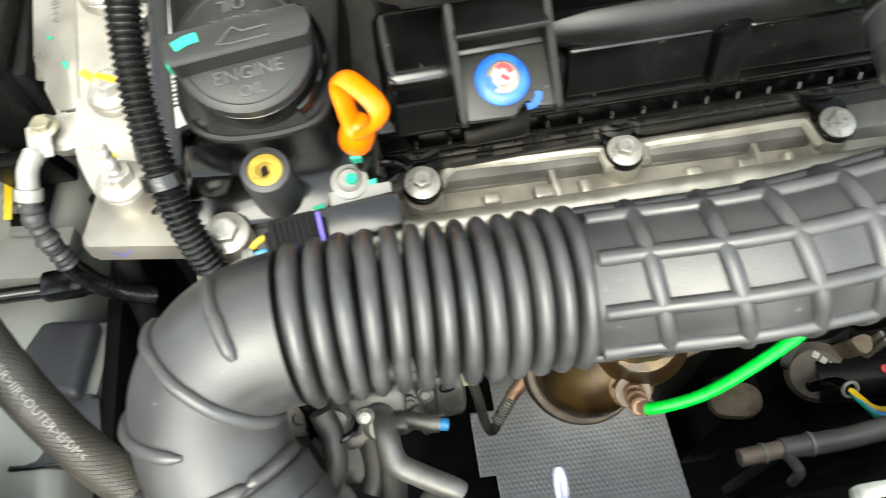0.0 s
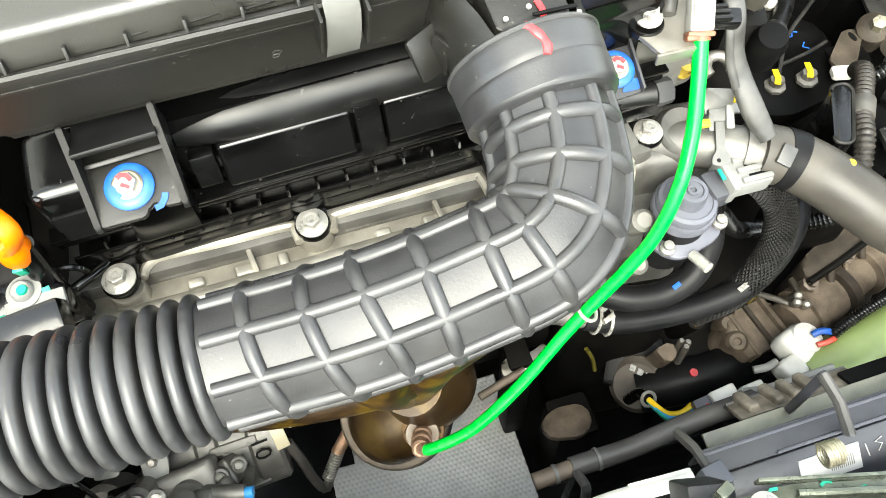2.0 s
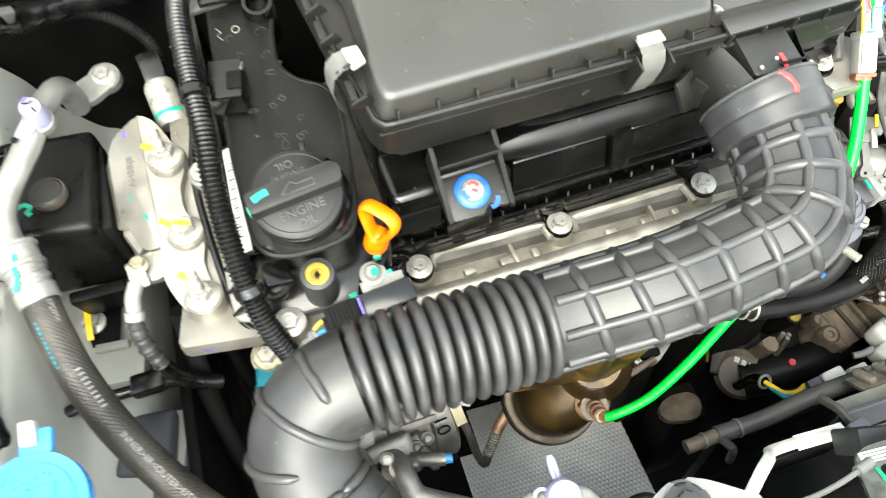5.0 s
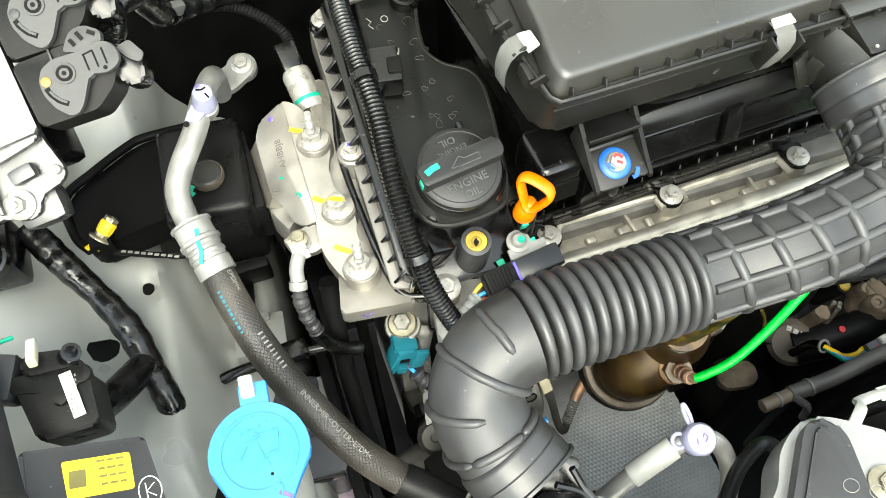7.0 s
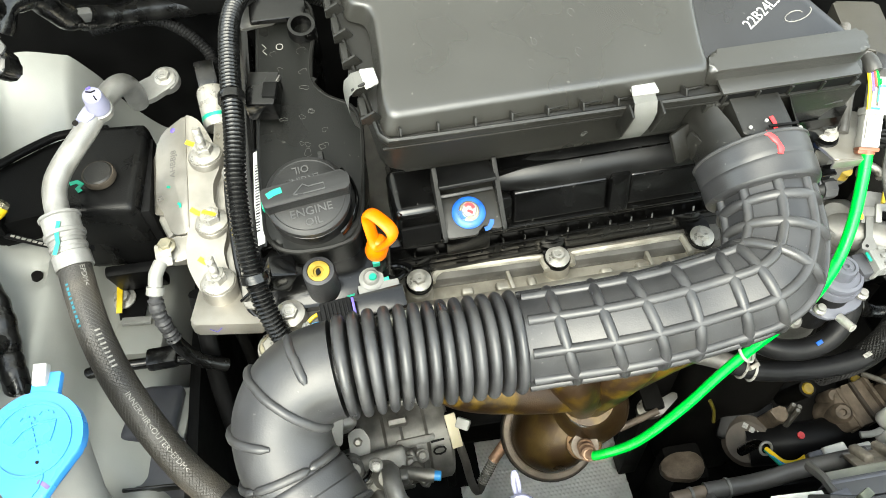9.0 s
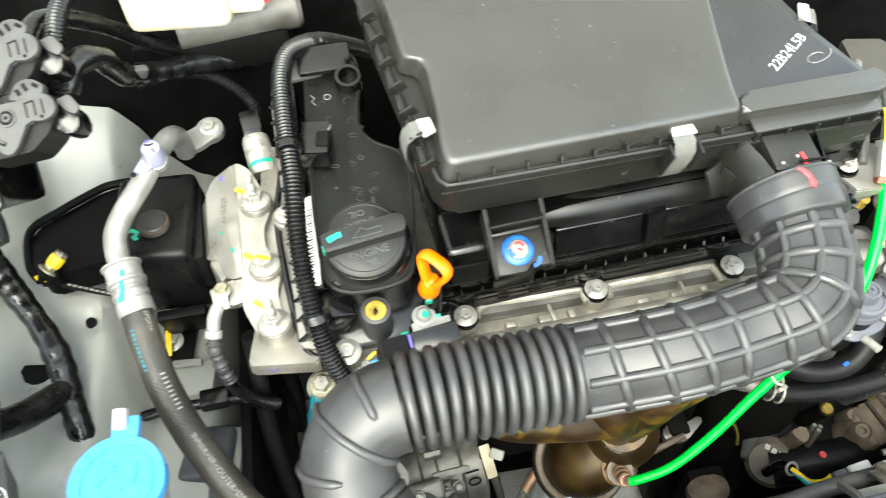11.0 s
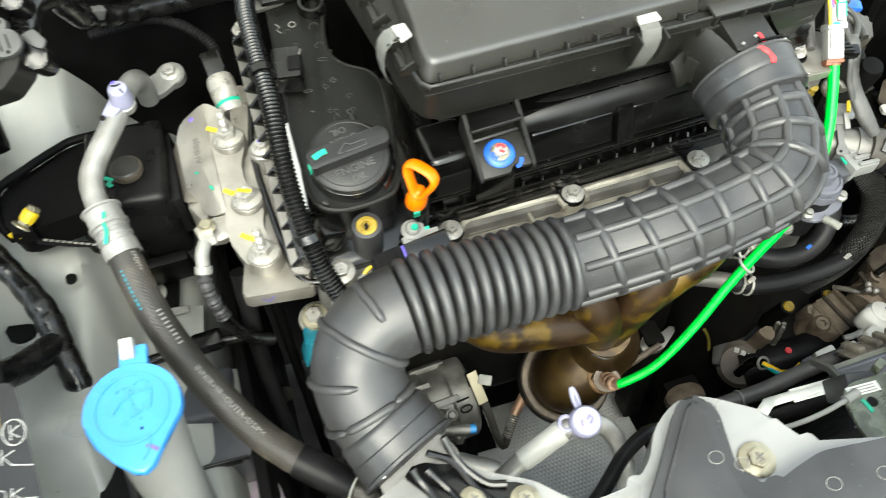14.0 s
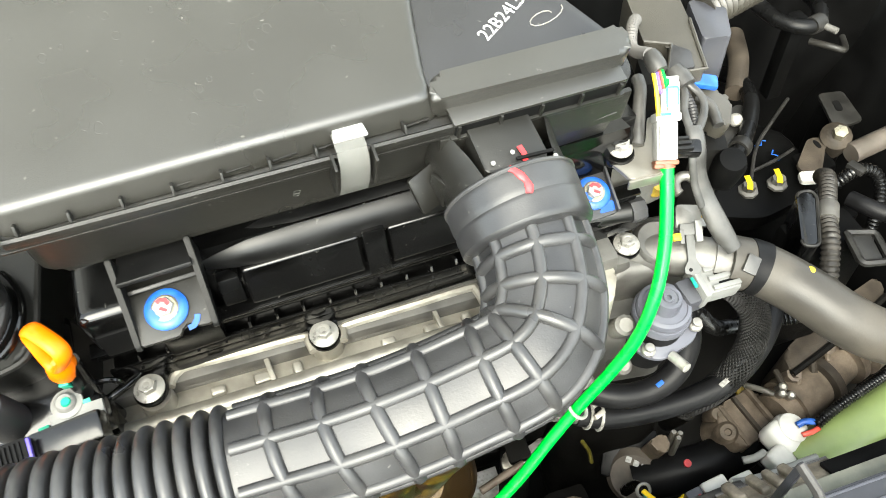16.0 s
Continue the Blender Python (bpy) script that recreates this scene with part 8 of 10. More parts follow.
for x, y, z in ((-0.052, 0.212, 0.545), (0.002, 0.232, 0.528), (0.018, 0.245, 0.512)):
    part("cap_bolt", lathe([(0.0085, -0.01), (0.0085, 0.002), (0.006, 0.003), (0.006, 0.009), (0.004, 0.010), (0.0038, 0.006)], facing((x, y, z), (0.1, -0.5, 0.9)), 14), "cast_mid", cp)
lc2 = thing("wiring_stay", (0.066, 0.27, 0.47), "pale plug on a bent steel stay beside the catalyst", "wiring stay")
part("stay", box(pose(0.062, 0.270, 0.515, 40, 0, 10), (0.014, 0.045, 0.003), 0.001), "cream", lc2)
part("plug", box(pose(0.075, 0.275, 0.52, 30, 0, -30), (0.018, 0.014, 0.012), 0.003), "white", lc2)
part("rod", tube([(0.068, 0.262, 0.49), (0.074, 0.25, 0.46), (0.08, 0.235, 0.42), (0.088, 0.228, 0.40), (0.098, 0.238, 0.415), (0.12, 0.262, 0.44)], 0.0055, 12), "cast_dark", lc2)
part("thread", sweep(bmesh.new(), curve_points([(0.094, 0.235, 0.412), (0.115, 0.256, 0.436)], 0.0006), lambda s: 0.0068 + 0.0008 * math.sin(s * 1800), 14), "zinc", lc2)
part("sleeve", tube([(0.112, 0.254, 0.434), (0.15, 0.285, 0.46)], 0.0075, 12), "copper", lc2)
part("post", box(pose(0.06, 0.29, 0.40), (0.012, 0.02, 0.22), 0.002), "dark", lc2)

al = thing("steering_shaft_bracket", (0.345, 0.28, 0.42), "bare aluminium bracket behind the green lead", "bracket")
part("plate", prism(rounded([(-0.04, -0.015), (0.0, -0.02), (0.045, 0.012), (0.04, 0.024), (0.012, 0.014), (-0.02, 0.02), (-0.038, 0.01)], 0.008), pose(0.350, 0.286, 0.450, 10, 0, 0) @ Matrix.Diagonal((0.75, 0.75, 1, 1)), -0.008, 0.004, 0.003), "cast", al)
part("rod", tube([(0.285, 0.260, 0.458), (0.316, 0.268, 0.460), (0.345, 0.275, 0.462)], 0.0048, 14), "beige", al)
part("post", box(pose(0.345, 0.30, 0.34), (0.03, 0.04, 0.24), 0.006), "dark", al)

# ---- front: service line, hose bracket, garnish, latch ----
HB = thing("duct_bracket", (-0.02, 0.02, 0.848), "black steel bracket clamping the hose end to the crossmember", "bracket")
PA = [(-0.0800, 0.0490), (-0.0640, 0.0560), (-0.0391, 0.0439), (-0.0287, 0.0243), (-0.0175, 0.0024), (-0.0183, -0.0122), (-0.0273, -0.0099), (-0.0513, 0.0023), (-0.0693, 0.0340)]
PB = [(-0.0431, 0.0600), (-0.0359, 0.0420), (-0.0208, 0.0250), (0.0078, 0.0150), (0.0166, 0.0001), (0.0102, -0.0102), (-0.0022, -0.0156), (-0.0178, -0.0114), (-0.024, 0.006), (-0.040, 0.03)]
part("plate", prism(rounded(PA, 0.005), pose(0, 0, 0.851), -0.004, 0.0, 0.0012), "gloss", HB)
part("plate", prism(rounded(PB, 0.006), pose(0, 0, 0.8495), -0.004, 0.0, 0.0012), "gloss", HB)
for edge_pts in ([(-0.072, 0.046), (-0.066, 0.034), (-0.050, 0.004), (-0.027, -0.008), (-0.0195, -0.0105)], [(-0.058, 0.052), (-0.040, 0.042), (-0.030, 0.024), (-0.019, 0.003), (-0.0195, -0.0105)],
                 [(-0.043, 0.058), (-0.0355, 0.0405), (-0.0210, 0.0235), (-0.006, 0.017)], [(-0.062, 0.043), (-0.050, 0.028), (-0.043, 0.014)]):
    part("raised_edge", sweep(bmesh.new(), curve_points([(x, y, 0.8525 + 0.9 * max(0.0, y - 0.03)) for x, y in edge_pts], 0.003), 0.003, 8), "gloss", HB)
part("duct_stub", tube([(-0.064, 0.054, 0.832), (-0.062, 0.062, 0.81), (-0.058, 0.066, 0.77), (-0.055, 0.068, 0.70)], 0.034, 28), "gloss", HB)
part("tag", lathe([(0.0016, 0), (0.0016, 0.001), (0.001, 0.0012)], facing((-0.094, 0.045, 0.872), (-0.3, -0.5, 0.8)), 10), "zinc", HB)
for p in ((-0.034, 0.013, 0.851), (0.003, 0.001, 0.851)):
    bolt(p, (0, -0.05, 1), 0.0115, 0.0072, 0.0065, "yzinc", "zinc cross-head flange bolt on the black duct bracket", 14, cross=True, group="duct bracket bolts")

sv = thing("front_service_line", (0.06, 0.05, 0.74), "bare aluminium service line with a lilac port cap", "coolant line")
part("pipe", tube([(-0.03, 0.045, 0.735), (-0.005, 0.052, 0.752), (0.03, 0.060, 0.776), (0.065, 0.066, 0.794), (0.085, 0.066, 0.797), (0.105, 0.060, 0.790), (0.116, 0.046, 0.770), (0.122, 0.03, 0.73), (0.125, 0.02, 0.66), (0.125, 0.03, 0.5)], 0.0085, 18), "alu", sv)
part("sleeve", tube([(0.028, 0.0597, 0.775), (0.068, 0.0664, 0.7945)], 0.0105, 18), "white", sv)
part("rubber", tube([(-0.06, 0.04, 0.71), (-0.03, 0.045, 0.735), (0.0, 0.053, 0.756)], 0.0112, 16), "hose_grey", sv)
SV = facing((0.085, 0.064, 0.802), (0.0, -0.35, 1))
part("cap", lathe([(0.012, -0.004), (0.0138, 0.0), (0.0138, 0.012), (0.012, 0.0145), (0.0005, 0.015)], SV, 26), "lilac", sv, "lilac rubber cap")
part("cap_tab", sweep(bmesh.new(), [SV @ Vector((0.0 + 0.0020 * math.cos(a), 0.021 + 0.010 * math.sin(a), 0.004)) for a in (2 * math.pi * k / 22 for k in range(23))], 0.0019, 8, False), "lilac", sv)
part("cap_tab", sweep(bmesh.new(), [SV @ Vector((-0.015 + 0.006 * math.cos(a), 0.004 + 0.006 * math.sin(a), 0.003)) for a in (2 * math.pi * k / 22 for k in range(23))], 0.0019, 8, False), "lilac", sv)
part("ink_mark", stroke([(-0.005, -0.003), (-0.004, 0.002)], 0.001, SV @ pose(0, 0, 0.0149)), "violet", sv)
part("ink_mark", stroke([(0.002, -0.003), (0.0055, 0.0005), (0.0035, 0.004), (0.001, 0.001)], 0.001, SV @ pose(0, 0, 0.0149)), "violet", sv)
part("cable", tube([(0.03, -0.02, 0.80), (0.07, 0.0, 0.80), (0.11, 0.03, 0.79), (0.145, 0.045, 0.782), (0.165, 0.04, 0.765), (0.18, 0.015, 0.73), (0.185, 0.0, 0.66)], 0.0065, 14), "hose_black", sv)

gn = thing("grille_garnish", (0.2, -0.06, 0.845), "dark grey plastic garnish over the front crossmember", "garnish")
GM = pose(0, 0, 0.858)
part("panel", prism(rounded([(0.088, -0.031), (0.105, -0.013), (0.142, 0.029), (0.154, 0.035), (0.167, 0.029), (0.171, 0.014), (0.161, -0.027), (0.163, -0.043), (0.18, -0.051), (0.198, -0.046), (0.226, -0.040), (0.28, -0.047), (0.52, -0.045), (0.52, -0.16), (0.03, -0.16), (0.06, -0.07)], 0.009), GM, -0.010, 0.006, 0.004, 3), "grey_plastic", gn)
part("raised_rib", prism(rounded([(0.150, 0.026), (0.158, 0.027), (0.164, 0.012), (0.154, -0.028), (0.154, -0.058), (0.10, -0.06), (0.096, -0.034)], 0.006), GM, 0.005, 0.0085, 0.002), "grey_plastic", gn)
for x, y in ((0.148, -0.02), (0.165, -0.03), (0.182, -0.07), (0.22, -0.065), (0.12, -0.055), (0.26, -0.07)):
    part("dust_ring", sweep(bmesh.new(), [GM @ Vector((x + 0.006 * math.cos(a), y + 0.005 * math.sin(a), 0.0088 if y > -0.058 and x < 0.155 else 0.0062)) for a in (2 * math.pi * k / 14 for k in range(15))], 0.0003, 5, False), "print", gn)
bolt((0.1845, -0.0265, 0.848), (0, -0.05, 1), 0.0145, 0.0085, 0.008, "yzinc", "zinc cross-head bolt with a wide washer", 20, cross=True)

lt = thing("bonnet_latch", (0.42, 0.02, 0.74), "zinc-plated bonnet latch with springs and green paint dabs", "bonnet latch")
part("base_plate", prism(rounded([(0.325, -0.01), (0.332, 0.025), (0.345, 0.031), (0.42, 0.029), (0.50, 0.008), (0.60, 0.0), (0.60, -0.06), (0.33, -0.06)], 0.006), pose(0, 0, 0.774), -0.004, 0.0, 0.001), "latch", lt)
part("upper_plate", prism(rounded([(0.372, 0.012), (0.392, 0.028), (0.42, 0.027), (0.455, 0.018), (0.52, 0.006), (0.52, -0.006), (0.46, 0.004), (0.43, -0.006), (0.40, -0.012), (0.376, -0.008)], 0.005), pose(0, 0, 0.784), -0.0035, 0.0, 0.001), "latch", lt)
part("jaw", sweep(bmesh.new(), curve_points([(0.418, 0.020, 0.789), (0.44, 0.014, 0.789), (0.47, 0.006, 0.789), (0.49, -0.004, 0.789), (0.478, -0.014, 0.789), (0.45, -0.012, 0.789), (0.43, -0.002, 0.789), (0.418, 0.008, 0.789)], 0.002), 0.0028, 8), "latch", lt)
part("slot", prism(rounded([(0.424, 0.014), (0.46, 0.003), (0.478, -0.006), (0.45, -0.007), (0.43, 0.002)], 0.003), pose(0, 0, 0.7841), 0.0, 0.0006, 0), "ink", lt)
part("folded_edge", box(pose(0.438, 0.024, 0.788, 0, 0, -14), (0.085, 0.0025, 0.010), 0.0008), "latch", lt)
part("folded_edge", box(pose(0.382, -0.012, 0.785, 0, 0, 62), (0.05, 0.0025, 0.010), 0.0008), "latch", lt)
part("cross_bar", box(pose(0.402, -0.022, 0.781, 3, 3, -28), (0.05, 0.012, 0.005), 0.0015), "latch", lt)
part("cross_bar", box(pose(0.47, -0.03, 0.781, 3, 3, 12), (0.07, 0.010, 0.006), 0.0015), "latch", lt)
part("rivet", lathe([(0.0105, 0), (0.0105, 0.002), (0.0045, 0.0035), (0.004, 0.0055), (0.001, 0.006)], pose(0.396, 0.018, 0.7845), 24), "zinc", lt)
for x, y, r in ((0.352, 0.008, 0.005), (0.455, 0.013, 0.0035), (0.36, -0.02, 0.006), (0.50, -0.03, 0.006)):
    part("hole", lathe([(r, 0.0), (r, 0.0006), (0.0005, 0.0006)], pose(x, y, 0.7742), 14), "ink", lt)
part("label", box(pose(0.352, 0.0215, 0.7746, 0, 0, -4), (0.032, 0.010, 0.0008), 0.0002), "label", lt, "white printed label")
for k in range(3):
    part("print_bar", box(pose(0.352, 0.0185 + 0.0028 * k, 0.7752, 0, 0, -4), (0.024, 0.0009, 0.0003), 0), "print", lt)
part("cable_bracket", box(pose(0.385, 0.046, 0.715, 20, 0, -12), (0.034, 0.024, 0.05), 0.003), "grey_plastic", lt, "dark plastic cable bracket")
part("cable_clip", box(pose(0.378, 0.036, 0.778, 0, 0, 24), (0.012, 0.008, 0.012), 0.002), "latch", lt)
# Silver-painted edge in white: the sun on it is put into the colour
part("edge_bar", sweep(bmesh.new(), curve_points([(0.262, 0.030, 0.69), (0.284, 0.050, 0.712), (0.300, 0.060, 0.706), (0.317, 0.070, 0.680), (0.350, 0.072, 0.672), (0.402, 0.072, 0.668)], 0.005), 0.006, 10, True, 0.6), "nylon_and_sunlit", lt)
part("edge_flange", box(pose(0.375, 0.0705, 0.6705, 6, 3, -2), (0.054, 0.015, 0.003), 0.001), "nylon_and_sunlit", lt)
part("edge_skirt", box(pose(0.36, 0.0655, 0.640, 0, 0, 0), (0.085, 0.003, 0.05), 0.001), "matt", lt)
part("spring", sweep(bmesh.new(), [Vector((0.444 + 0.012 * k / 80, 0.036 + 0.0075 * math.cos(k * 0.5), 0.792 + 0.0075 * math.sin(k * 0.5))) for k in range(81)], 0.0013, 6), "yzinc", lt)
part("spring", sweep(bmesh.new(), [Vector((0.30 + 0.02 * k / 100, -0.045 + 0.010 * math.cos(k * 0.5), 0.80 + 0.010 * math.sin(k * 0.5))) for k in range(101)], 0.0016, 6), "zinc", lt)
part("cable", tube([(0.24, 0.004, 0.80), (0.27, 0.004, 0.80), (0.30, 0.008, 0.795), (0.335, 0.016, 0.788)], 0.0024, 10), "neck", lt)
part("ferrule", tube([(0.318, 0.012, 0.791), (0.335, 0.016, 0.788)], 0.0045, 12), "neck", lt)
for x, y, a in ((0.405, 0.0265, 20), (0.398, 0.007, 50), (0.44, 0.021, 10), (0.385, 0.002, 80), (0.46, 0.011, 30), (0.388, -0.004, 90), (0.41, 0.0, 20), (0.45, -0.004, 60)):
    part("paint_dab", stroke([(-0.004, 0), (0, 0.001), (0.004, -0.001)], 0.0022, pose(x, y, 0.7845, 0, 0, a), 0.0006), "teal_mark", lt, "green paint dab")
part("paint_dab", stroke([(0, -0.007), (0.0006, 0), (0, 0.007)], 0.004, pose(0.345, 0.006, 0.7742, 0, 0, 8), 0.0006), "teal_mark", lt, "green paint dab")
part("post", box(pose(0.45, -0.03, 0.745), (0.2, 0.03, 0.05), 0.004), "grey_plastic", lt)
part("pawl", prism(rounded([(-0.020, 0.016), (0.018, 0.018), (0.020, 0.002), (0.004, -0.004), (-0.004, -0.022), (-0.016, -0.020)], 0.004), pose(0.389, -0.016, 0.795, 6, 4, 0) @ Matrix.Diagonal((0.8, 0.9, 1, 1)), -0.004, 0.001, 0.001), "pale", lt, "pale plated pawl")
part("pawl_tab", box(pose(0.402, -0.020, 0.797, 10, 30, 0), (0.010, 0.018, 0.003), 0.001), "pale", lt)
part("coil_spring", sweep(bmesh.new(), [Vector((0.408 + 0.045 * k / 160, -0.022 + 0.0105 * math.cos(k * 0.4), 0.792 + 0.0105 * math.sin(k * 0.4))) for k in range(161)], 0.0018, 6), "zinc", lt, "close-wound steel spring")

# radiator fan shroud with its plug
fs = thing("fan_shroud", (0.5, 0.09, 0.23), "black plastic radiator fan shroud with a white label", "fan shroud")
part("ledge", box(pose(0.60, 0.0785, 0.6555, 4, 0, 0.6), (0.36, 0.018, 0.006), 0.0015), "slate_dark", fs, "slate grey ledge")
part("ledge_lip", box(pose(0.60, 0.0870, 0.6550, 0, 0, 0.6), (0.36, 0.003, 0.009), 0.001), "slate", fs)
part("ledge_step", box(pose(0.63, 0.0705, 0.6595, 4, 0, 0.6), (0.30, 0.0025, 0.006), 0.0008), "slate", fs)
part("front_face", box(pose(0.60, 0.052, 0.6405, 38, 0, 0.6), (0.37, 0.044, 0.005), 0.0015), "slate_dark", fs)
part("outer_face", box(pose(0.60, 0.030, 0.58, 0, 0, 0.6), (0.37, 0.014, 0.10), 0.003), "slate_dark", fs)
part("back_wall", box(pose(0.60, 0.0905, 0.637, 0, 0, 0.6), (0.36, 0.003, 0.036), 0.001), "slate_dark", fs)
part("sill_strip", box(pose(0.62, 0.1090, 0.6010, 10, 0, 1.0), (0.34, 0.016, 0.004), 0.001), "sill", fs, "dusty grey-green strip")
part("dusty_panel", box(pose(0.562, 0.1280, 0.580, -38, 0, 0.4), (0.13, 0.026, 0.005), 0.0015), "panel_dust", fs, "dust-brown panel")
part("panel_lip", box(pose(0.562, 0.1405, 0.568, 0, 0, 0.4), (0.13, 0.003, 0.010), 0.001), "shroud", fs)
for x, w, g in ((0.508, 0.012, 0), (0.535, 0.011, 1), (0.553, 0.010, 1), (0.572, 0.011, 1)):
    part("panel_rib", box(pose(x + 0.005, 0.1335, 0.580, -38, 0, 6), (w, 0.030, 0.014), 0.004, 3), "panel_dust", fs)
part("panel_end", box(pose(0.66, 0.122, 0.59, -30, 0, 1), (0.10, 0.03, 0.005), 0.0015), "matt", fs)
for x, y0, y1, z0, z1 in ((0.4200, 0.113, 0.074, 0.640, 0.655), (0.5375, 0.112, 0.064, 0.690, 0.668)):
    part("strut", sweep(bmesh.new(), [Vector((x - 0.004, y0, z0)), Vector((x - 0.001, 0.5 * (y0 + y1), 0.5 * (z0 + z1) + 0.006)), Vector((x + 0.002, y1, z1))], 0.0042, 8, True, 1.5), "shroud", fs)
part("strut_block", box(pose(0.423, 0.066, 0.655, 0, 0, 10), (0.020, 0.020, 0.022), 0.002), "slate", fs)
part("strut_post", box(pose(0.534, 0.110, 0.65, 0, 0, 10), (0.007, 0.008, 0.085), 0.002), "slate_dark", fs)
part("skirt", box(pose(0.60, 0.142, 0.35, 0, 0, 0.6), (0.40, 0.012, 0.26), 0.004), "matt", fs)
part("arm", tube([(0.340, 0.1365, 0.533), (0.402, 0.1370, 0.534), (0.462, 0.1420, 0.538), (0.54, 0.144, 0.545)], 0.0105, 14), "shroud", fs)
part("arm_end", tube([(0.300, 0.1345, 0.531), (0.322, 0.1355, 0.532), (0.342, 0.1365, 0.533)], 0.0085, 14), "beige", fs)
part("arm_foot", tube([(0.342, 0.134, 0.535), (0.343, 0.124, 0.540), (0.344, 0.112, 0.545), (0.345, 0.108, 0.52)], 0.0050, 12), "shroud", fs)
part("arm_band", tube([(0.321, 0.1355, 0.532), (0.3245, 0.1356, 0.532)], 0.0098, 14), "neck", fs)
part("arm_band", tube([(0.366, 0.1367, 0.5335), (0.369, 0.1367, 0.5335)], 0.0118, 14), "neck", fs)
part("arm_web", box(pose(0.425, 0.136, 0.43), (0.16, 0.012, 0.19), 0.003), "matt", fs)
FL = pose(0.60, 0.052, 0.6405, 38, 0, 0.6)
part("label", box(FL @ pose(-0.0755, 0.001, 0.003), (0.056, 0.023, 0.001), 0.0002), "label", fs, "white printed label")
for k in range(12):
    part("code_bar", box(FL @ pose(-0.0755 + 0.0019 * k, 0.000, 0.0035), (0.0008, 0.010, 0.0006), 0), "print", fs)
for w in ([(-0.013, 0.006), (-0.012, -0.006)], [(0.003, 0.006), (-0.004, 0.004), (0.002, 0.0), (-0.003, -0.005)], [(0.011, 0.005), (0.008, 0.003), (0.010, 0.0), (0.013, -0.003), (0.011, -0.0055), (0.0075, -0.003), (0.010, 0.0), (0.013, 0.0035), (0.011, 0.005)]):
    part("pen_writing", stroke(w, 0.0010, FL @ pose(-0.028, 0.004, 0.003, 0, 0, 6), 0.0004), "chalk", fs)
gp = thing("coolant_hose_duct", (0.7388, 0.1846, 0.4052), "lime green translucent duct beside the fan", "duct")
part("duct", tube([(0.6492, 0.1734, 0.4556), (0.7052, 0.1824, 0.4634), (0.7836, 0.1958, 0.4724), (0.8732, 0.2126, 0.478)], 0.029, 20), "lime", gp)
part("foot", box(pose(0.7388, 0.1846, 0.3156), (0.2, 0.03, 0.25), 0.006), "matt", gp)
fpg = thing("fan_plug", (0.655, 0.2077, 0.45), "white fan motor plug with blue and pink wires", "connector")
FB = pose(0.650, 0.203, 0.470, 8, 10, 20)
part("body", box(FB, (0.040, 0.046, 0.034), 0.014, 5), "nylon_and_sunlit", fpg)
part("body_bulge", lathe([(0.020, -0.012), (0.022, 0.0), (0.018, 0.010), (0.009, 0.014), (0.001, 0.0145)], FB @ pose(0.010, 0.002, 0.008), 22), "nylon_and_sunlit", fpg)
part("shoulder", box(FB @ pose(-0.026, -0.014, 0.0), (0.034, 0.028, 0.026), 0.008, 3), "nylon_and_sunlit", fpg)
part("nose", tube([FB @ Vector((-0.038, 0.002, 0.004)), FB @ Vector((-0.052, 0.004, 0.002)), FB @ Vector((-0.064, 0.010, -0.004))], 0.0046, 12), "pale", fpg)
part("wire", tube([(0.664, 0.206, 0.492), (0.674, 0.206, 0.496), (0.686, 0.202, 0.494)], 0.0040, 10), "blue", fpg)
part("wire", tube([(0.664, 0.194, 0.490), (0.676, 0.193, 0.493), (0.686, 0.195, 0.492)], 0.0032, 10), "wire_red", fpg)
part("conduit", corrugated([(0.684, 0.199, 0.4935), (0.715, 0.208, 0.502), (0.7612, 0.218, 0.51), (0.8508, 0.236, 0.52)], 0.0068, 0.004, 0.0012, 12), "tube_black", fpg)
part("bracket", box(pose(0.64, 0.19, 0.40, 0, 0, 10), (0.05, 0.012, 0.10), 0.003), "matt", fpg)
fw = thing("fan_wiring", (0.5148, 0.1678, 0.4556), "blue and yellow wires in a grey plug on the fan shroud", "connector")
for d, mt in ((0.0, "wire_blue"), (0.0062, "wire_yellow"), (-0.004, "teal_mark")):
    part("wire", tube([(0.500, 0.166 + d, 0.487), (0.487, 0.162 + d, 0.484), (0.474, 0.168 + 0.8 * d, 0.478), (0.467, 0.183 + 0.4 * d, 0.474), (0.4645, 0.197, 0.467)], 0.0036, 10), mt, fw)
part("collar", sweep(bmesh.new(), [Vector((0.465 + 0.008 * math.cos(a), 0.1985 + 0.006 * math.sin(a), 0.466 + 0.006 * math.sin(a))) for a in (2 * math.pi * k / 20 for k in range(21))], 0.0020, 8, False), "neck", fw)
part("sleeve", tube([(0.4645, 0.199, 0.466), (0.466, 0.215, 0.44), (0.47, 0.2294, 0.3828)], 0.007, 12), "gloss", fw)
part("plug", box(pose(0.508, 0.1645, 0.492, 6, -4, 6), (0.020, 0.020, 0.016), 0.003), "slate", fw)
part("plug_band", box(pose(0.511, 0.1605, 0.5005, 6, -4, 6), (0.003, 0.010, 0.001), 0.0003), "red", fw)
part("plug_nose", box(pose(0.5315, 0.1670, 0.498, 6, -4, 6), (0.030, 0.020, 0.018), 0.004, 3), "nylon_and_sunlit", fw)
part("plug_nose", box(pose(0.5600, 0.1640, 0.508, 6, -4, 4), (0.026, 0.012, 0.014), 0.004, 3), "nylon_and_sunlit", fw)
part("guide_bar", tube([(0.545, 0.1600, 0.520), (0.5663, 0.1540, 0.530), (0.596, 0.153, 0.533), (0.640, 0.154, 0.532)], 0.0046, 10), "white", fw)
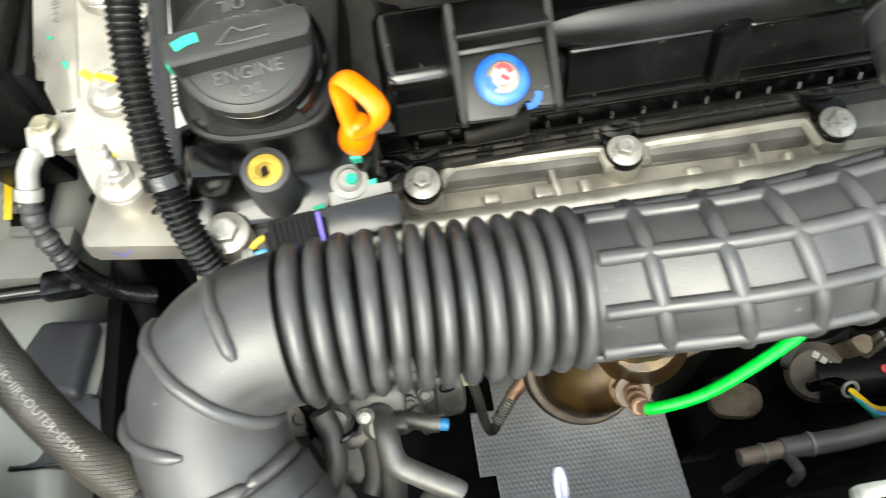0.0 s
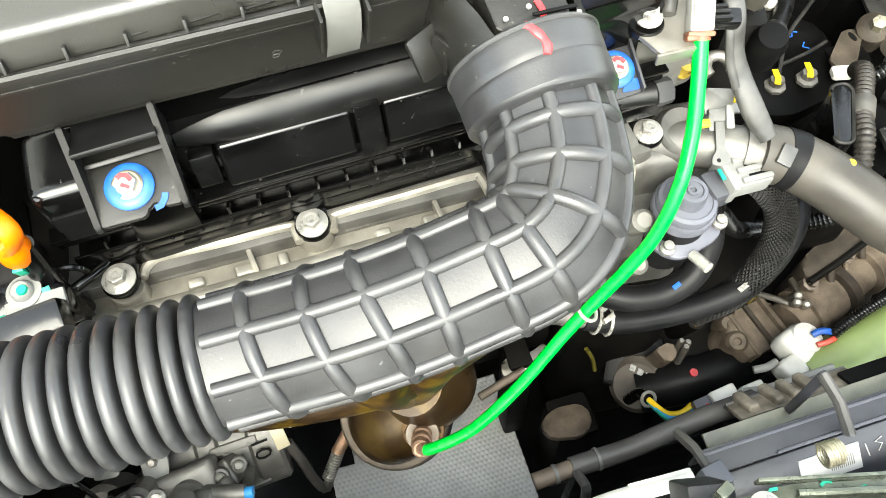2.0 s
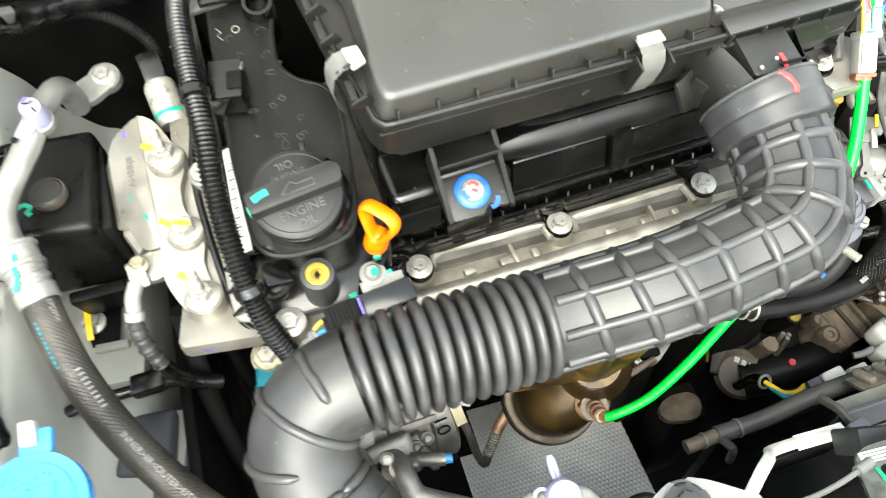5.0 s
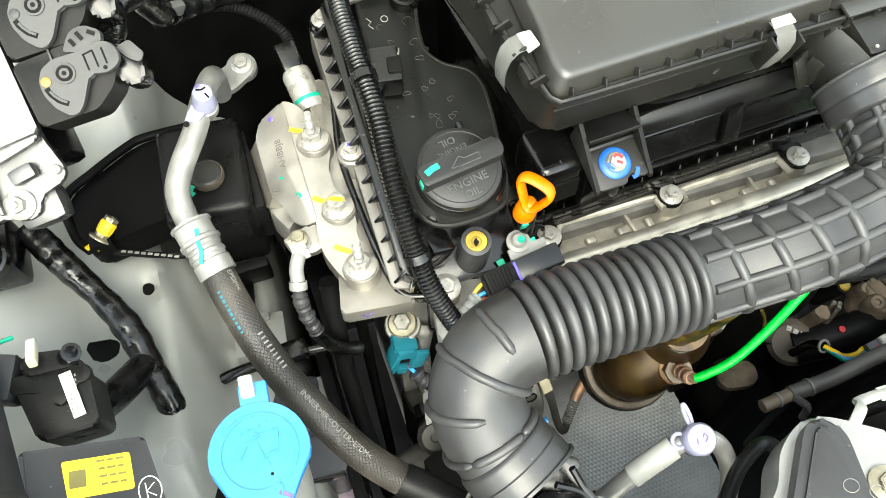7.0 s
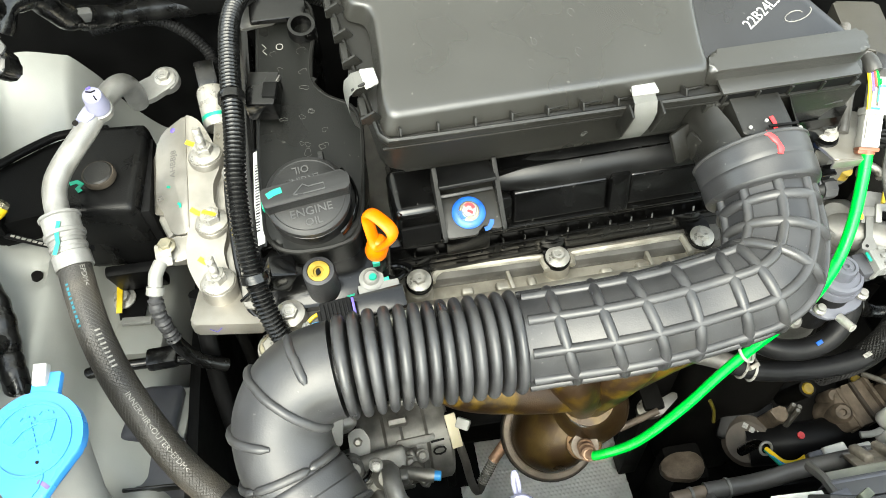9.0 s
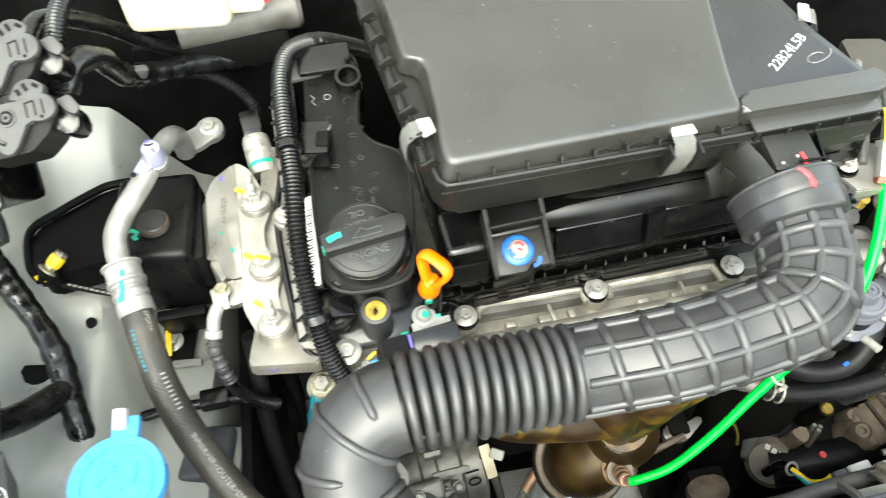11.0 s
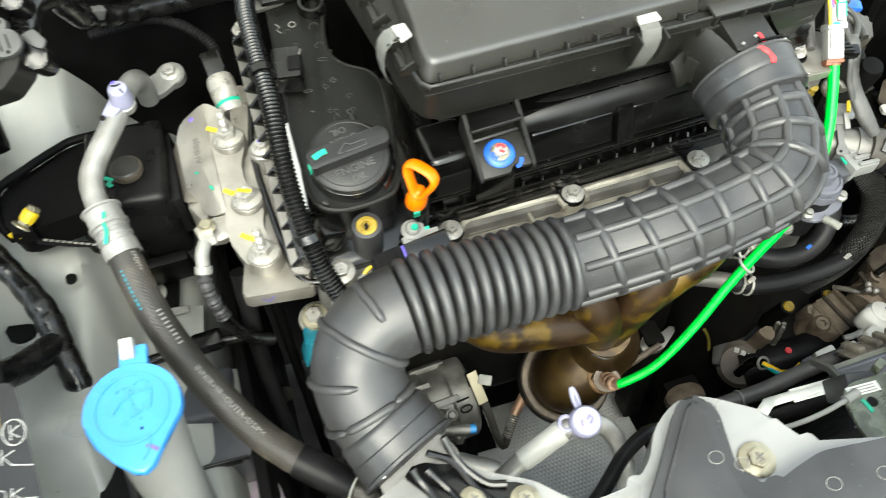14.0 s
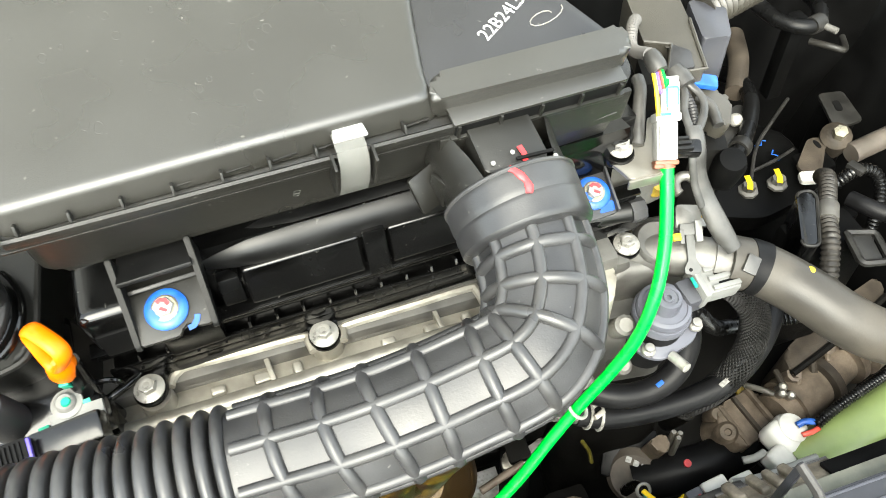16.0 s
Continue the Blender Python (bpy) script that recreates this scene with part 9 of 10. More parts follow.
part("plug_foot", box(pose(0.55, 0.156, 0.46, 0, 0, 4), (0.06, 0.012, 0.07), 0.003), "matt", fw)


# ---- right of the bay: valve, coolant outlet, hoses, gearbox ----
vv = thing("purge_valve", (0.44, 0.235, 0.79), "grey round solenoid valve on a bolted diamond flange", "valve")
VM = facing((0.4385, 0.2335, 0.808), (0.02, -0.10, 1))
VD = VM @ Matrix.Diagonal((0.86, 0.86, 1.0, 1.0))
part("dome", lathe([(0.0255, -0.02), (0.0255, 0.0), (0.0268, 0.002), (0.0268, 0.008), (0.0255, 0.0105), (0.022, 0.0115), (0.0215, 0.0105), (0.0145, 0.0115), (0.0138, 0.0215), (0.0125, 0.024), (0.0092, 0.0243), (0.0088, 0.0228), (0.0055, 0.0228), (0.005, 0.0243), (0.0028, 0.0243), (0.0024, 0.022), (0.0005, 0.022)], VD, 40), "slate", vv)
part("dome_ring", lathe([(0.0285, -0.006), (0.0288, 0.002), (0.0275, 0.004), (0.02, 0.004)], VD, 40), "slate", vv)
part("flange", prism(rounded([(-0.037, -0.014), (-0.022, -0.036), (0.024, -0.034), (0.040, -0.018), (0.036, 0.010), (-0.028, 0.022)], 0.010), VD, -0.026, -0.021, 0.0015), "slate", vv)
part("body", lathe([(0.024, -0.07), (0.0265, -0.021), (0.0265, -0.008), (0.002, -0.008)], VD, 28), "matt", vv)
for x, y in ((-0.027, -0.022), (0.031, -0.022), (-0.026, 0.012)):
    part("flange_bolt", lathe([(0.006, -0.019), (0.006, -0.016), (0.004, -0.014), (0.004, -0.011), (0.001, -0.0105)], VM @ pose(0.86 * x, 0.86 * y, 0), 14), "cast_mid", vv)
part("nipple", lathe([(0.0045, 0), (0.0045, 0.018), (0.001, 0.019)], facing((0.438, 0.205, 0.782), (0.2, -0.8, 0.2)), 12), "zinc", vv)
part("socket", box(VM @ pose(0.027, 0.000, 0.004, 0, 4, -4), (0.020, 0.024, 0.020), 0.003), "slate_dark", vv)
PV = VM @ pose(0.0500, -0.002, 0.0095, 0, 4, -10)
part("plug_tail", tube([PV @ Vector((0.018, 0.0, -0.002)), PV @ Vector((0.028, 0.004, -0.010)), PV @ Vector((0.034, 0.012, -0.030))], 0.008, 14), "tape", vv)
part("plug", box(PV, (0.036, 0.026, 0.017), 0.003), "neck", vv)
part("plug_collar", box(PV @ pose(-0.0165, 0, 0.001), (0.006, 0.031, 0.020), 0.002), "neck", vv)
for k in range(3):
    part("plug_rib", box(PV @ pose(0.004, -0.009 + 0.009 * k, 0.0090), (0.026, 0.0045, 0.004), 0.001), "neck", vv)
    part("plug_slot", box(PV @ pose(0.006, -0.0050 + 0.009 * k, 0.0087), (0.014, 0.0018, 0.0006), 0.0002), "ink", vv)
part("plug_end", box(PV @ pose(0.0185, 0.001, -0.001), (0.004, 0.020, 0.013), 0.002), "neck", vv)
part("yellow_pin", box(PV @ pose(0.0195, 0.006, 0.007), (0.004, 0.003, 0.003), 0.0008), "yellow", vv)
part("paint_dab", box(PV @ pose(-0.0215, 0.001, 0.0085), (0.003, 0.010, 0.0016), 0.0008), "teal_mark", vv, "green paint")

wo = thing("coolant_outlet", (0.46, 0.29, 0.74), "grey cast coolant outlet housing beside the head", "coolant outlet")
part("housing", box(pose(0.452, 0.298, 0.786, 0, 0, -6), (0.085, 0.06, 0.07), 0.014, 4), "cast_dark", wo)
part("round_face", lathe([(0.021, -0.02), (0.021, 0.006), (0.018, 0.010), (0.006, 0.0105), (0.005, 0.009), (0.001, 0.009)], facing((0.458, 0.290, 0.822), (0.05, -0.3, 1)), 28), "cast_dark", wo)
part("neck", tube([(0.44, 0.296, 0.812), (0.463, 0.282, 0.818), (0.490, 0.265, 0.821), (0.515, 0.2525, 0.818)], 0.0185, 26), "cast_dark", wo)
part("neck_bead", tube([(0.496, 0.262, 0.8208), (0.501, 0.2595, 0.8203)], 0.0205, 26), "cast_dark", wo)
part("upper_pipe", tube([(0.442, 0.318, 0.84), (0.452, 0.325, 0.862), (0.462, 0.328, 0.88)], 0.011, 18), "cast_dark", wo)
part("upper_block", box(pose(0.455, 0.33, 0.865, 0, 0, 10), (0.04, 0.03, 0.04), 0.006), "cast_dark", wo)
part("small_bolt", lathe([(0.007, 0), (0.007, 0.006), (0.004, 0.008), (0.001, 0.008)], facing((0.432, 0.318, 0.855), (0, -0.3, 1)), 8), "zinc", wo)
CS = pose(0.4770, 0.2740, 0.848, 34, 0, -14)
part("clip_head", box(CS @ pose(0.0, 0.004, 0.0), (0.017, 0.010, 0.006), 0.0015), "clip_grey", wo, "grey plastic clip strap")
part("clip_jaw", box(CS @ pose(0.0065, 0.002, 0.0035), (0.006, 0.018, 0.005), 0.0015), "neck", wo)
part("clip_jaw", box(CS @ pose(-0.0075, -0.002, 0.0025), (0.004, 0.012, 0.004), 0.001), "clip_grey", wo)
part("clip_strap", prism(rounded([(-0.0035, 0.0), (0.0035, 0.0), (0.003, -0.020), (0.0075, -0.031), (0.003, -0.035), (-0.007, -0.033), (-0.007, -0.028), (-0.0035, -0.022)], 0.0015), CS, -0.0015, 0.0015, 0.0005), "clip_grey", wo)
part("strap_hole", lathe([(0.0016, 0), (0.0016, 0.0003), (0.0003, 0.0003)], CS @ pose(-0.0022, -0.030, 0.0016), 10), "ink", wo)
part("yellow_tab", box(pose(0.4625, 0.271, 0.853, 20, 0, -8), (0.007, 0.006, 0.004), 0.001), "yellow", wo)
part("gold_ring", lathe([(0.0075, 0.0), (0.0080, 0.003), (0.0065, 0.005), (0.0060, 0.012), (0.001, 0.012)], facing((0.466, 0.322, 0.858), (0.1, -0.4, 0.9)), 18), "rim_gold", wo, "brass union")
part("ring_union", sweep(bmesh.new(), [Vector((0.492 + 0.010 * math.cos(a), 0.312 + 0.010 * math.sin(a), 0.862 + 0.003 * math.sin(a))) for a in (math.pi * k / 14 for k in range(-2, 17))], 0.0045, 10), "cast", wo)
part("paint_dab", box(pose(0.4480, 0.3080, 0.852, 20, 0, 20), (0.010, 0.006, 0.002), 0.0006), "teal_mark", wo, "green paint dab")
part("yellow_tab", box(pose(0.4985, 0.2900, 0.853, 20, 0, -30), (0.004, 0.014, 0.003), 0.0008), "yellow", wo)
part("side_plate", prism(rounded([(-0.018, -0.010), (0.014, -0.012), (0.020, 0.006), (-0.012, 0.012)], 0.003), pose(0.4900, 0.2920, 0.847, 18, 0, -8), -0.002, 0.001, 0.0006), "cast_mid", wo)
part("side_pad", box(pose(0.405, 0.30, 0.80, 0, 0, 0), (0.05, 0.05, 0.06), 0.008), "cast_dark", wo)
part("lower_casting", box(pose(0.42, 0.27, 0.73, 0, 0, -8), (0.09, 0.06, 0.10), 0.012), "cast_dark", wo)
part("bolt_boss", lathe([(0.009, -0.02), (0.009, 0.006), (0.006, 0.009), (0.001, 0.009)], facing((0.405, 0.235, 0.80), (0, -0.5, 1)), 14), "cast_dark", wo)
part("bolt_boss", lathe([(0.008, -0.02), (0.008, 0.006), (0.005, 0.009), (0.001, 0.009)], facing((0.398, 0.215, 0.77), (0, -0.5, 1)), 14), "cast_dark", wo)

rh = thing("radiator_hose", (0.58, 0.24, 0.76), "grey rubber radiator hose with a yellow dot", "radiator hose")
RP = [(0.5069, 0.2566, 0.820), (0.5297, 0.246, 0.815), (0.550, 0.2296, 0.808), (0.5698, 0.2078, 0.800), (0.5896, 0.1847, 0.790), (0.622, 0.165, 0.775), (0.68, 0.155, 0.75), (0.76, 0.17, 0.70)]
part("hose", tube(RP, 0.0232, 30, 0.004), "hose_grey", rh)
part("dark_cuff", tube([(0.5235, 0.2490, 0.8165), (0.5297, 0.246, 0.815), (0.536, 0.2415, 0.8133)], 0.0239, 30), "matt", rh)
part("dot", lathe([(0.0035, 0.0), (0.003, 0.0006), (0.0005, 0.0006)], facing((0.5655, 0.221, 0.8265), (0.05, 0.05, 1)), 12), "yellow", rh, "yellow paint dot")
part("tail_flap", box(pose(0.516, 0.236, 0.836, 30, 20, -35), (0.012, 0.016, 0.004), 0.0015), "sheath_grey", rh)

# shielded lead and plug group at the head's end
pg = thing("sensor_plug", (0.45, 0.305, 0.93), "white sensor plug with coloured wires on a steel bracket", "connector")
gdir = Vector((0.012, 0.039, 0.038)).normalized()
gx_dir = Vector((0.96, -0.26, 0.0)).normalized()
PM = axes((0.4490, 0.2965, 0.9325), gx_dir, gdir, gx_dir.cross(gdir))
part("body", box(PM @ pose(0, 0.008, 0), (0.0165, 0.030, 0.015), 0.0025), "white", pg)
part("body_step", box(PM @ pose(-0.001, 0.010, 0.0078), (0.011, 0.018, 0.003), 0.001), "white", pg)
part("socket_collar", box(PM @ pose(0.0005, 0.0255, 0.001), (0.0195, 0.007, 0.018), 0.002), "white", pg)
part("socket", box(PM @ pose(0.0022, 0.0395, 0.001), (0.0150, 0.026, 0.016), 0.003), "white", pg)
part("latch", box(PM @ pose(0.0025, 0.0395, 0.0105), (0.0065, 0.020, 0.004), 0.001), "white", pg)
part("latch_end", box(PM @ pose(0.0022, 0.0535, 0.004), (0.0125, 0.004, 0.012), 0.0015), "white", pg)
for x, y, a, b in ((-0.0015, 0.040, 0.0013, 0.015), (0.0068, 0.040, 0.0013, 0.013), (0.0026, 0.0468, 0.0085, 0.0014), (-0.0030, 0.0272, 0.010, 0.0018)):
    part("paint_mark", box(PM @ pose(x, y, 0.0126 if y > 0.03 else 0.0108), (a, b, 0.0006), 0.0002), "teal_mark", pg, "green paint mark")
part("seal", box(PM @ pose(0, -0.0085, 0), (0.0185, 0.004, 0.013), 0.002), "seal_brown", pg, "brown rubber seal")
part("seal_lip", box(PM @ pose(-0.006, -0.011, 0.002), (0.008, 0.004, 0.010), 0.002), "seal_brown", pg, "brown rubber seal")
boot_at = PM @ Vector((-0.0085, 0.066, 0.006))
for k, mt in enumerate(("wire_yellow", "violet", "wire_red", "green")):
    part("wire", tube([PM @ Vector((-0.0075 + 0.0022 * k, 0.026 + 0.012 * (k > 0) + 0.005 * k, 0.0105)), PM @ Vector((-0.0095 + 0.0026 * k, 0.046, 0.012)), PM @ Vector((-0.0105 + 0.0022 * k, 0.058, 0.009)), boot_at], 0.0017, 8), mt, pg)
part("boot", lathe([(0.0062, -0.008), (0.0072, -0.004), (0.0072, 0.004), (0.0058, 0.009), (0.001, 0.010)], facing(boot_at, (-0.1, 0.9, 0.3)), 18), "sheath_grey", pg, "grey rubber boot")
part("conduit", corrugated([boot_at + Vector((-0.002, 0.006, 0.004)), (0.4600, 0.385, 0.962), (0.472, 0.410, 0.962), (0.485, 0.428, 0.955), (0.50, 0.45, 0.93)], 0.0052, 0.0034, 0.0012, 12), "shroud", pg, "grey corrugated conduit")
part("holder", tube([(0.434, 0.312, 0.930), (0.4385, 0.322, 0.936), (0.446, 0.338, 0.944), (0.452, 0.350, 0.950), (0.455, 0.362, 0.951)], 0.0052, 12), "sheath_grey", pg)
part("plate", prism(rounded([(0.4100, 0.3180), (0.4150, 0.3240), (0.4250, 0.3245), (0.4330, 0.3180), (0.4385, 0.3148), (0.4459, 0.3196), (0.4600, 0.3450), (0.4700, 0.3400), (0.4516, 0.2830), (0.4444, 0.2850), (0.4171, 0.2860), (0.4133, 0.2985), (0.4095, 0.3090)], 0.003), pose(0, 0, 0.9235), -0.003, 0.0, 0.0008), "cast", pg)
part("plate_lip", box(pose(0.4330, 0.2845, 0.9185, 0, 0, -1), (0.036, 0.0025, 0.009), 0.001), "cast", pg)
part("grommet", lathe([(0.0125, -0.008), (0.0135, -0.003), (0.0125, 0.0), (0.008, 0.0)], facing((0.4195, 0.3145, 0.9265), (0, -0.1, 1)), 24), "gloss", pg)
part("stay", box(pose(0.425, 0.318, 0.89), (0.02, 0.015, 0.06), 0.003), "cast_dark", pg)
part("hook_arm", tube([(0.4285, 0.345, 0.928), (0.4345, 0.338, 0.926), (0.4350, 0.328, 0.923), (0.4320, 0.3215, 0.919)], 0.0030, 10), "cast", pg)
bolt((0.4205, 0.3140, 0.9295), (0, -0.15, 1), 0.0098, 0.0066, 0.008, "zinc", "zinc flange bolt holding the plug bracket", 5)
rp2 = thing("reinforcing_plate", (0.43, 0.36, 0.93), "small zinc plate with a nut and ink mark", "bracket")
part("plate", prism(rounded([(-0.013, -0.013), (0.010, -0.010), (0.013, -0.002), (0.006, 0.016), (-0.012, 0.016)], 0.002), pose(0.4250, 0.352, 0.936, 10, 0, -8), -0.0015, 0.0015, 0.0006), "zinc", rp2)
part("nut", lathe([(0.0055, 0), (0.0055, 0.004), (0.0032, 0.005), (0.001, 0.005)], pose(0.4275, 0.359, 0.9385, 10, 0, 0), 6), "yzinc", rp2)
part("ink_mark", stroke([(-0.005, 0), (0.005, 0.001)], 0.002, pose(0.4230, 0.344, 0.9362, 10, 0, 0), 0.0004), "violet", rp2)
part("leg", box(pose(0.422, 0.362, 0.90), (0.016, 0.010, 0.07), 0.003), "cast_dark", rp2)
sl = thing("shielded_lead", (0.49, 0.30, 0.90), "grey shielded lead splitting in a loop beside the plug", "cable")
part("boot", lathe([(0.009, -0.010), (0.0095, 0.0), (0.0075, 0.008), (0.001, 0.009)], facing((0.4890, 0.356, 0.947), (-0.2, 0.9, 0.3)), 18), "sheath_grey", sl)
part("strand", sweep(bmesh.new(), curve_points([(0.4885, 0.352, 0.945), (0.4865, 0.340, 0.943), (0.4800, 0.3275, 0.940), (0.4775, 0.318, 0.938), (0.4770, 0.305, 0.933)], 0.003), 0.0034, 12, True, 0.7), "sheath_grey", sl)
part("strand", sweep(bmesh.new(), curve_points([(0.4930, 0.352, 0.945), (0.5000, 0.340, 0.940), (0.4985, 0.328, 0.938), (0.4900, 0.315, 0.936), (0.4800, 0.305, 0.933)], 0.003), 0.0034, 12, True, 0.7), "sheath_grey", sl)
part("inner_strand", corrugated([(0.4925, 0.350, 0.936), (0.4925, 0.335, 0.932), (0.4870, 0.318, 0.928)], 0.0042, 0.0032, 0.0010, 12), "grey_plastic", sl)
part("lead", sweep(bmesh.new(), curve_points([(0.4800, 0.311, 0.935), (0.4790, 0.303, 0.931), (0.4785, 0.296, 0.922), (0.4805, 0.289, 0.902), (0.4860, 0.280, 0.884), (0.4905, 0.270, 0.872), (0.4960, 0.260, 0.860), (0.5045, 0.249, 0.846)], 0.003), lambda s: 0.0068 + 0.0006 * math.sin(s * 90) + 0.0014 * ease(0.03, 0.06, s) - 0.001 * ease(0.095, 0.12, s), 18, True, 0.55), "sheath_grey", sl)
part("lead_fold", sweep(bmesh.new(), curve_points([(0.4745, 0.300, 0.931), (0.4735, 0.292, 0.918), (0.4755, 0.285, 0.899), (0.4810, 0.275, 0.880)], 0.003), 0.0032, 10, True, 0.6), "sheath_grey", sl)
part("clip", box(pose(0.4685, 0.2965, 0.929, 20, 0, -18), (0.020, 0.012, 0.012), 0.003), "gloss", sl, "black plastic clip")
for k in range(3):
    part("clip_prong", box(pose(0.4625 + 0.001 * k, 0.2915 + 0.0055 * k, 0.9355, 10, 0, -15), (0.013, 0.0026, 0.004), 0.0008), "satin", sl)
part("tab", box(pose(0.5165, 0.3600, 0.932, 10, 10, -20), (0.024, 0.013, 0.006), 0.002), "blue", sl, "blue connector tab")
# Boot's colour is darkened for the shade at this side
part("side_boot", prism(rounded([(-0.008, 0.020), (0.010, 0.014), (0.016, 0.004), (0.006, -0.022), (-0.006, -0.014), (-0.012, 0.006)], 0.004), pose(0.5205, 0.3430, 0.914, 14, 6, -8), -0.014, 0.006, 0.004, 3), "scoop", sl, "grey rubber boot darkened for shade")
part("boot_fold", tube([(0.5080, 0.352, 0.925), (0.5150, 0.340, 0.922), (0.5130, 0.322, 0.917)], 0.0045, 12), "sheath_grey", sl)
part("lower_boot", lathe([(0.013, -0.03), (0.014, -0.004), (0.011, 0.004), (0.001, 0.005)], facing((0.5260, 0.3080, 0.885), (-0.1, -0.3, 1)), 18), "black_metal", sl)
part("stand", box(pose(0.52, 0.34, 0.81, 0, 0, -20), (0.035, 0.04, 0.16), 0.010), "dark", sl)

# black coolant hoses with spring clamps
for name, path, r, lab in (("heater_hose", [(0.356, 0.232, 0.742), (0.375, 0.222, 0.728), (0.40, 0.210, 0.722), (0.43, 0.206, 0.722), (0.455, 0.211, 0.732), (0.470, 0.224, 0.752), (0.471, 0.236, 0.772), (0.463, 0.243, 0.79)], 0.0115, "black rubber coolant hose curving up to the valve"),
                           ("bypass_hose", [(0.375, 0.232, 0.66), (0.41, 0.222, 0.65), (0.465, 0.216, 0.648), (0.52, 0.216, 0.655), (0.56, 0.228, 0.67), (0.60, 0.26, 0.68), (0.64, 0.32, 0.66)], 0.0118, "black rubber bypass hose with a worn white mark")):
    h = thing(name, path[2], lab, "hose")
    part("hose", tube(path, r, 20), "hose_black", h)
    p = curve_points(path, 0.002)
    for i in (6, 12):
        t, u, w = frames_of(p)[i]
        part("clamp_band", sweep(bmesh.new(), [p[i] + (r + 0.001) * (math.cos(a) * u + math.sin(a) * w) for a in (2 * math.pi * k / 24 for k in range(25))], 0.0016, 6, False), "zinc", h)
    part("clamp_ear", box(Matrix.Translation(p[9] + Vector((0.002, -0.006, 0.014))) @ pose(0, 0, 0, 20, 0, 20), (0.012, 0.005, 0.008), 0.001), "zinc", h)
    part("clamp_ear", box(Matrix.Translation(p[9] + Vector((0.004, 0.006, 0.015))) @ pose(0, 0, 0, -20, 0, 20), (0.010, 0.004, 0.008), 0.001), "zinc", h)
    part("paint_mark", box(Matrix.Translation(p[len(p) // 2] + Vector((0, -0.002, r))) @ pose(0, 0, 0, 8, 0, 20), (0.014, 0.004, 0.001) if name == "heater_hose" else (0.032, 0.005, 0.001), 0.0003), "blue" if name == "heater_hose" else "print", h)
wp = thing("water_pipe", (0.34, 0.24, 0.70), "bare metal water pipe stub under the hose", "pipe")
part("stub", tube([(0.32, 0.255, 0.75), (0.345, 0.240, 0.745), (0.362, 0.229, 0.737)], 0.0098, 16), "cast", wp)
part("stub", tube([(0.30, 0.26, 0.67), (0.345, 0.244, 0.665), (0.38, 0.231, 0.659)], 0.0105, 16), "cast_dark", wp)
part("plate", box(pose(0.325, 0.26, 0.70, 0, 0, -20), (0.06, 0.03, 0.09), 0.006), "cast_dark", wp)

bl = thing("engine_side_loom", (0.545, 0.235, 0.70), "mesh-sleeved wiring loom dropping beside the hose", "wiring loom")
part("mesh_sleeve", sweep(bmesh.new(), curve_points([(0.515, 0.255, 0.79), (0.537, 0.25, 0.765), (0.556, 0.243, 0.73), (0.556, 0.232, 0.695), (0.54, 0.222, 0.668), (0.52, 0.22, 0.64), (0.50, 0.23, 0.6)], 0.0015), lambda s: 0.0130 + 0.00018 * math.sin(s * 1500), 18), "tape", bl)
MP = curve_points([(0.515, 0.255, 0.79), (0.537, 0.25, 0.765), (0.556, 0.243, 0.73), (0.556, 0.232, 0.695), (0.54, 0.222, 0.668), (0.52, 0.22, 0.64), (0.50, 0.23, 0.6)], 0.003)
MF = frames_of(MP)
bm = bmesh.new()
for turn in (-1, 1):
    for k in range(22):
        strand = [p + 0.0137 * (math.cos(a) * u + math.sin(a) * w) for i, (p, (t, u, w)) in enumerate(zip(MP, MF)) for a in (2 * math.pi * k / 22 + turn * i * 0.16,)]
        sweep(bm, strand, 0.0010, 4, True)
tagged(part("mesh_weave", bm, "braid", bl, "grey woven mesh"), kind="stuff")
part("conduit", corrugated([(0.50, 0.262, 0.74), (0.54, 0.268, 0.68), (0.58, 0.285, 0.635), (0.62, 0.288, 0.62), (0.66, 0.278, 0.625), (0.70, 0.26, 0.66)], 0.0085, 0.005, 0.0018, 14), "tube_black", bl)
part("conduit", corrugated([(0.47, 0.25, 0.77), (0.50, 0.262, 0.74), (0.52, 0.265, 0.70)], 0.006, 0.004, 0.0012, 12), "tube_black", bl)

# gearbox: dark and dusty castings low on the right
gb = thing("gearbox", (0.62, 0.30, 0.15), "dusty cast gearbox housing deep on the far side", "gearbox")
# Both housings near-black: shade behind the castings is in their colour
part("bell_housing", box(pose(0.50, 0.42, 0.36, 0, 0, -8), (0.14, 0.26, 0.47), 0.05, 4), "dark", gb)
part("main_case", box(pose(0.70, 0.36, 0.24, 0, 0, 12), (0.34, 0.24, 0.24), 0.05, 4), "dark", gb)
# Stepped case and its ribs carry the sunlight in their tan
part("side_case", prism(rounded([(-0.035, -0.026), (0.030, -0.030), (0.042, -0.010), (0.040, 0.030), (-0.020, 0.034), (-0.038, 0.016)], 0.010), pose(0.652, 0.258, 0.412, 8, 6, 14), -0.12, 0.0, 0.006, 3), "tan", gb)
for k in range(3):
    part("case_rib", box(pose(0.630 + 0.024 * k, 0.256 + 0.006 * k, 0.402, 8, 6, 14), (0.007, 0.062, 0.030), 0.003, 2), "earth" if k == 1 else "tan", gb)
part("case_lug", lathe([(0.015, -0.05), (0.014, -0.002), (0.010, 0.003), (0.005, 0.003), (0.004, 0.0), (0.001, 0.0)], facing((0.617, 0.248, 0.418), (-0.2, -0.3, 1)), 18), "tan", gb)
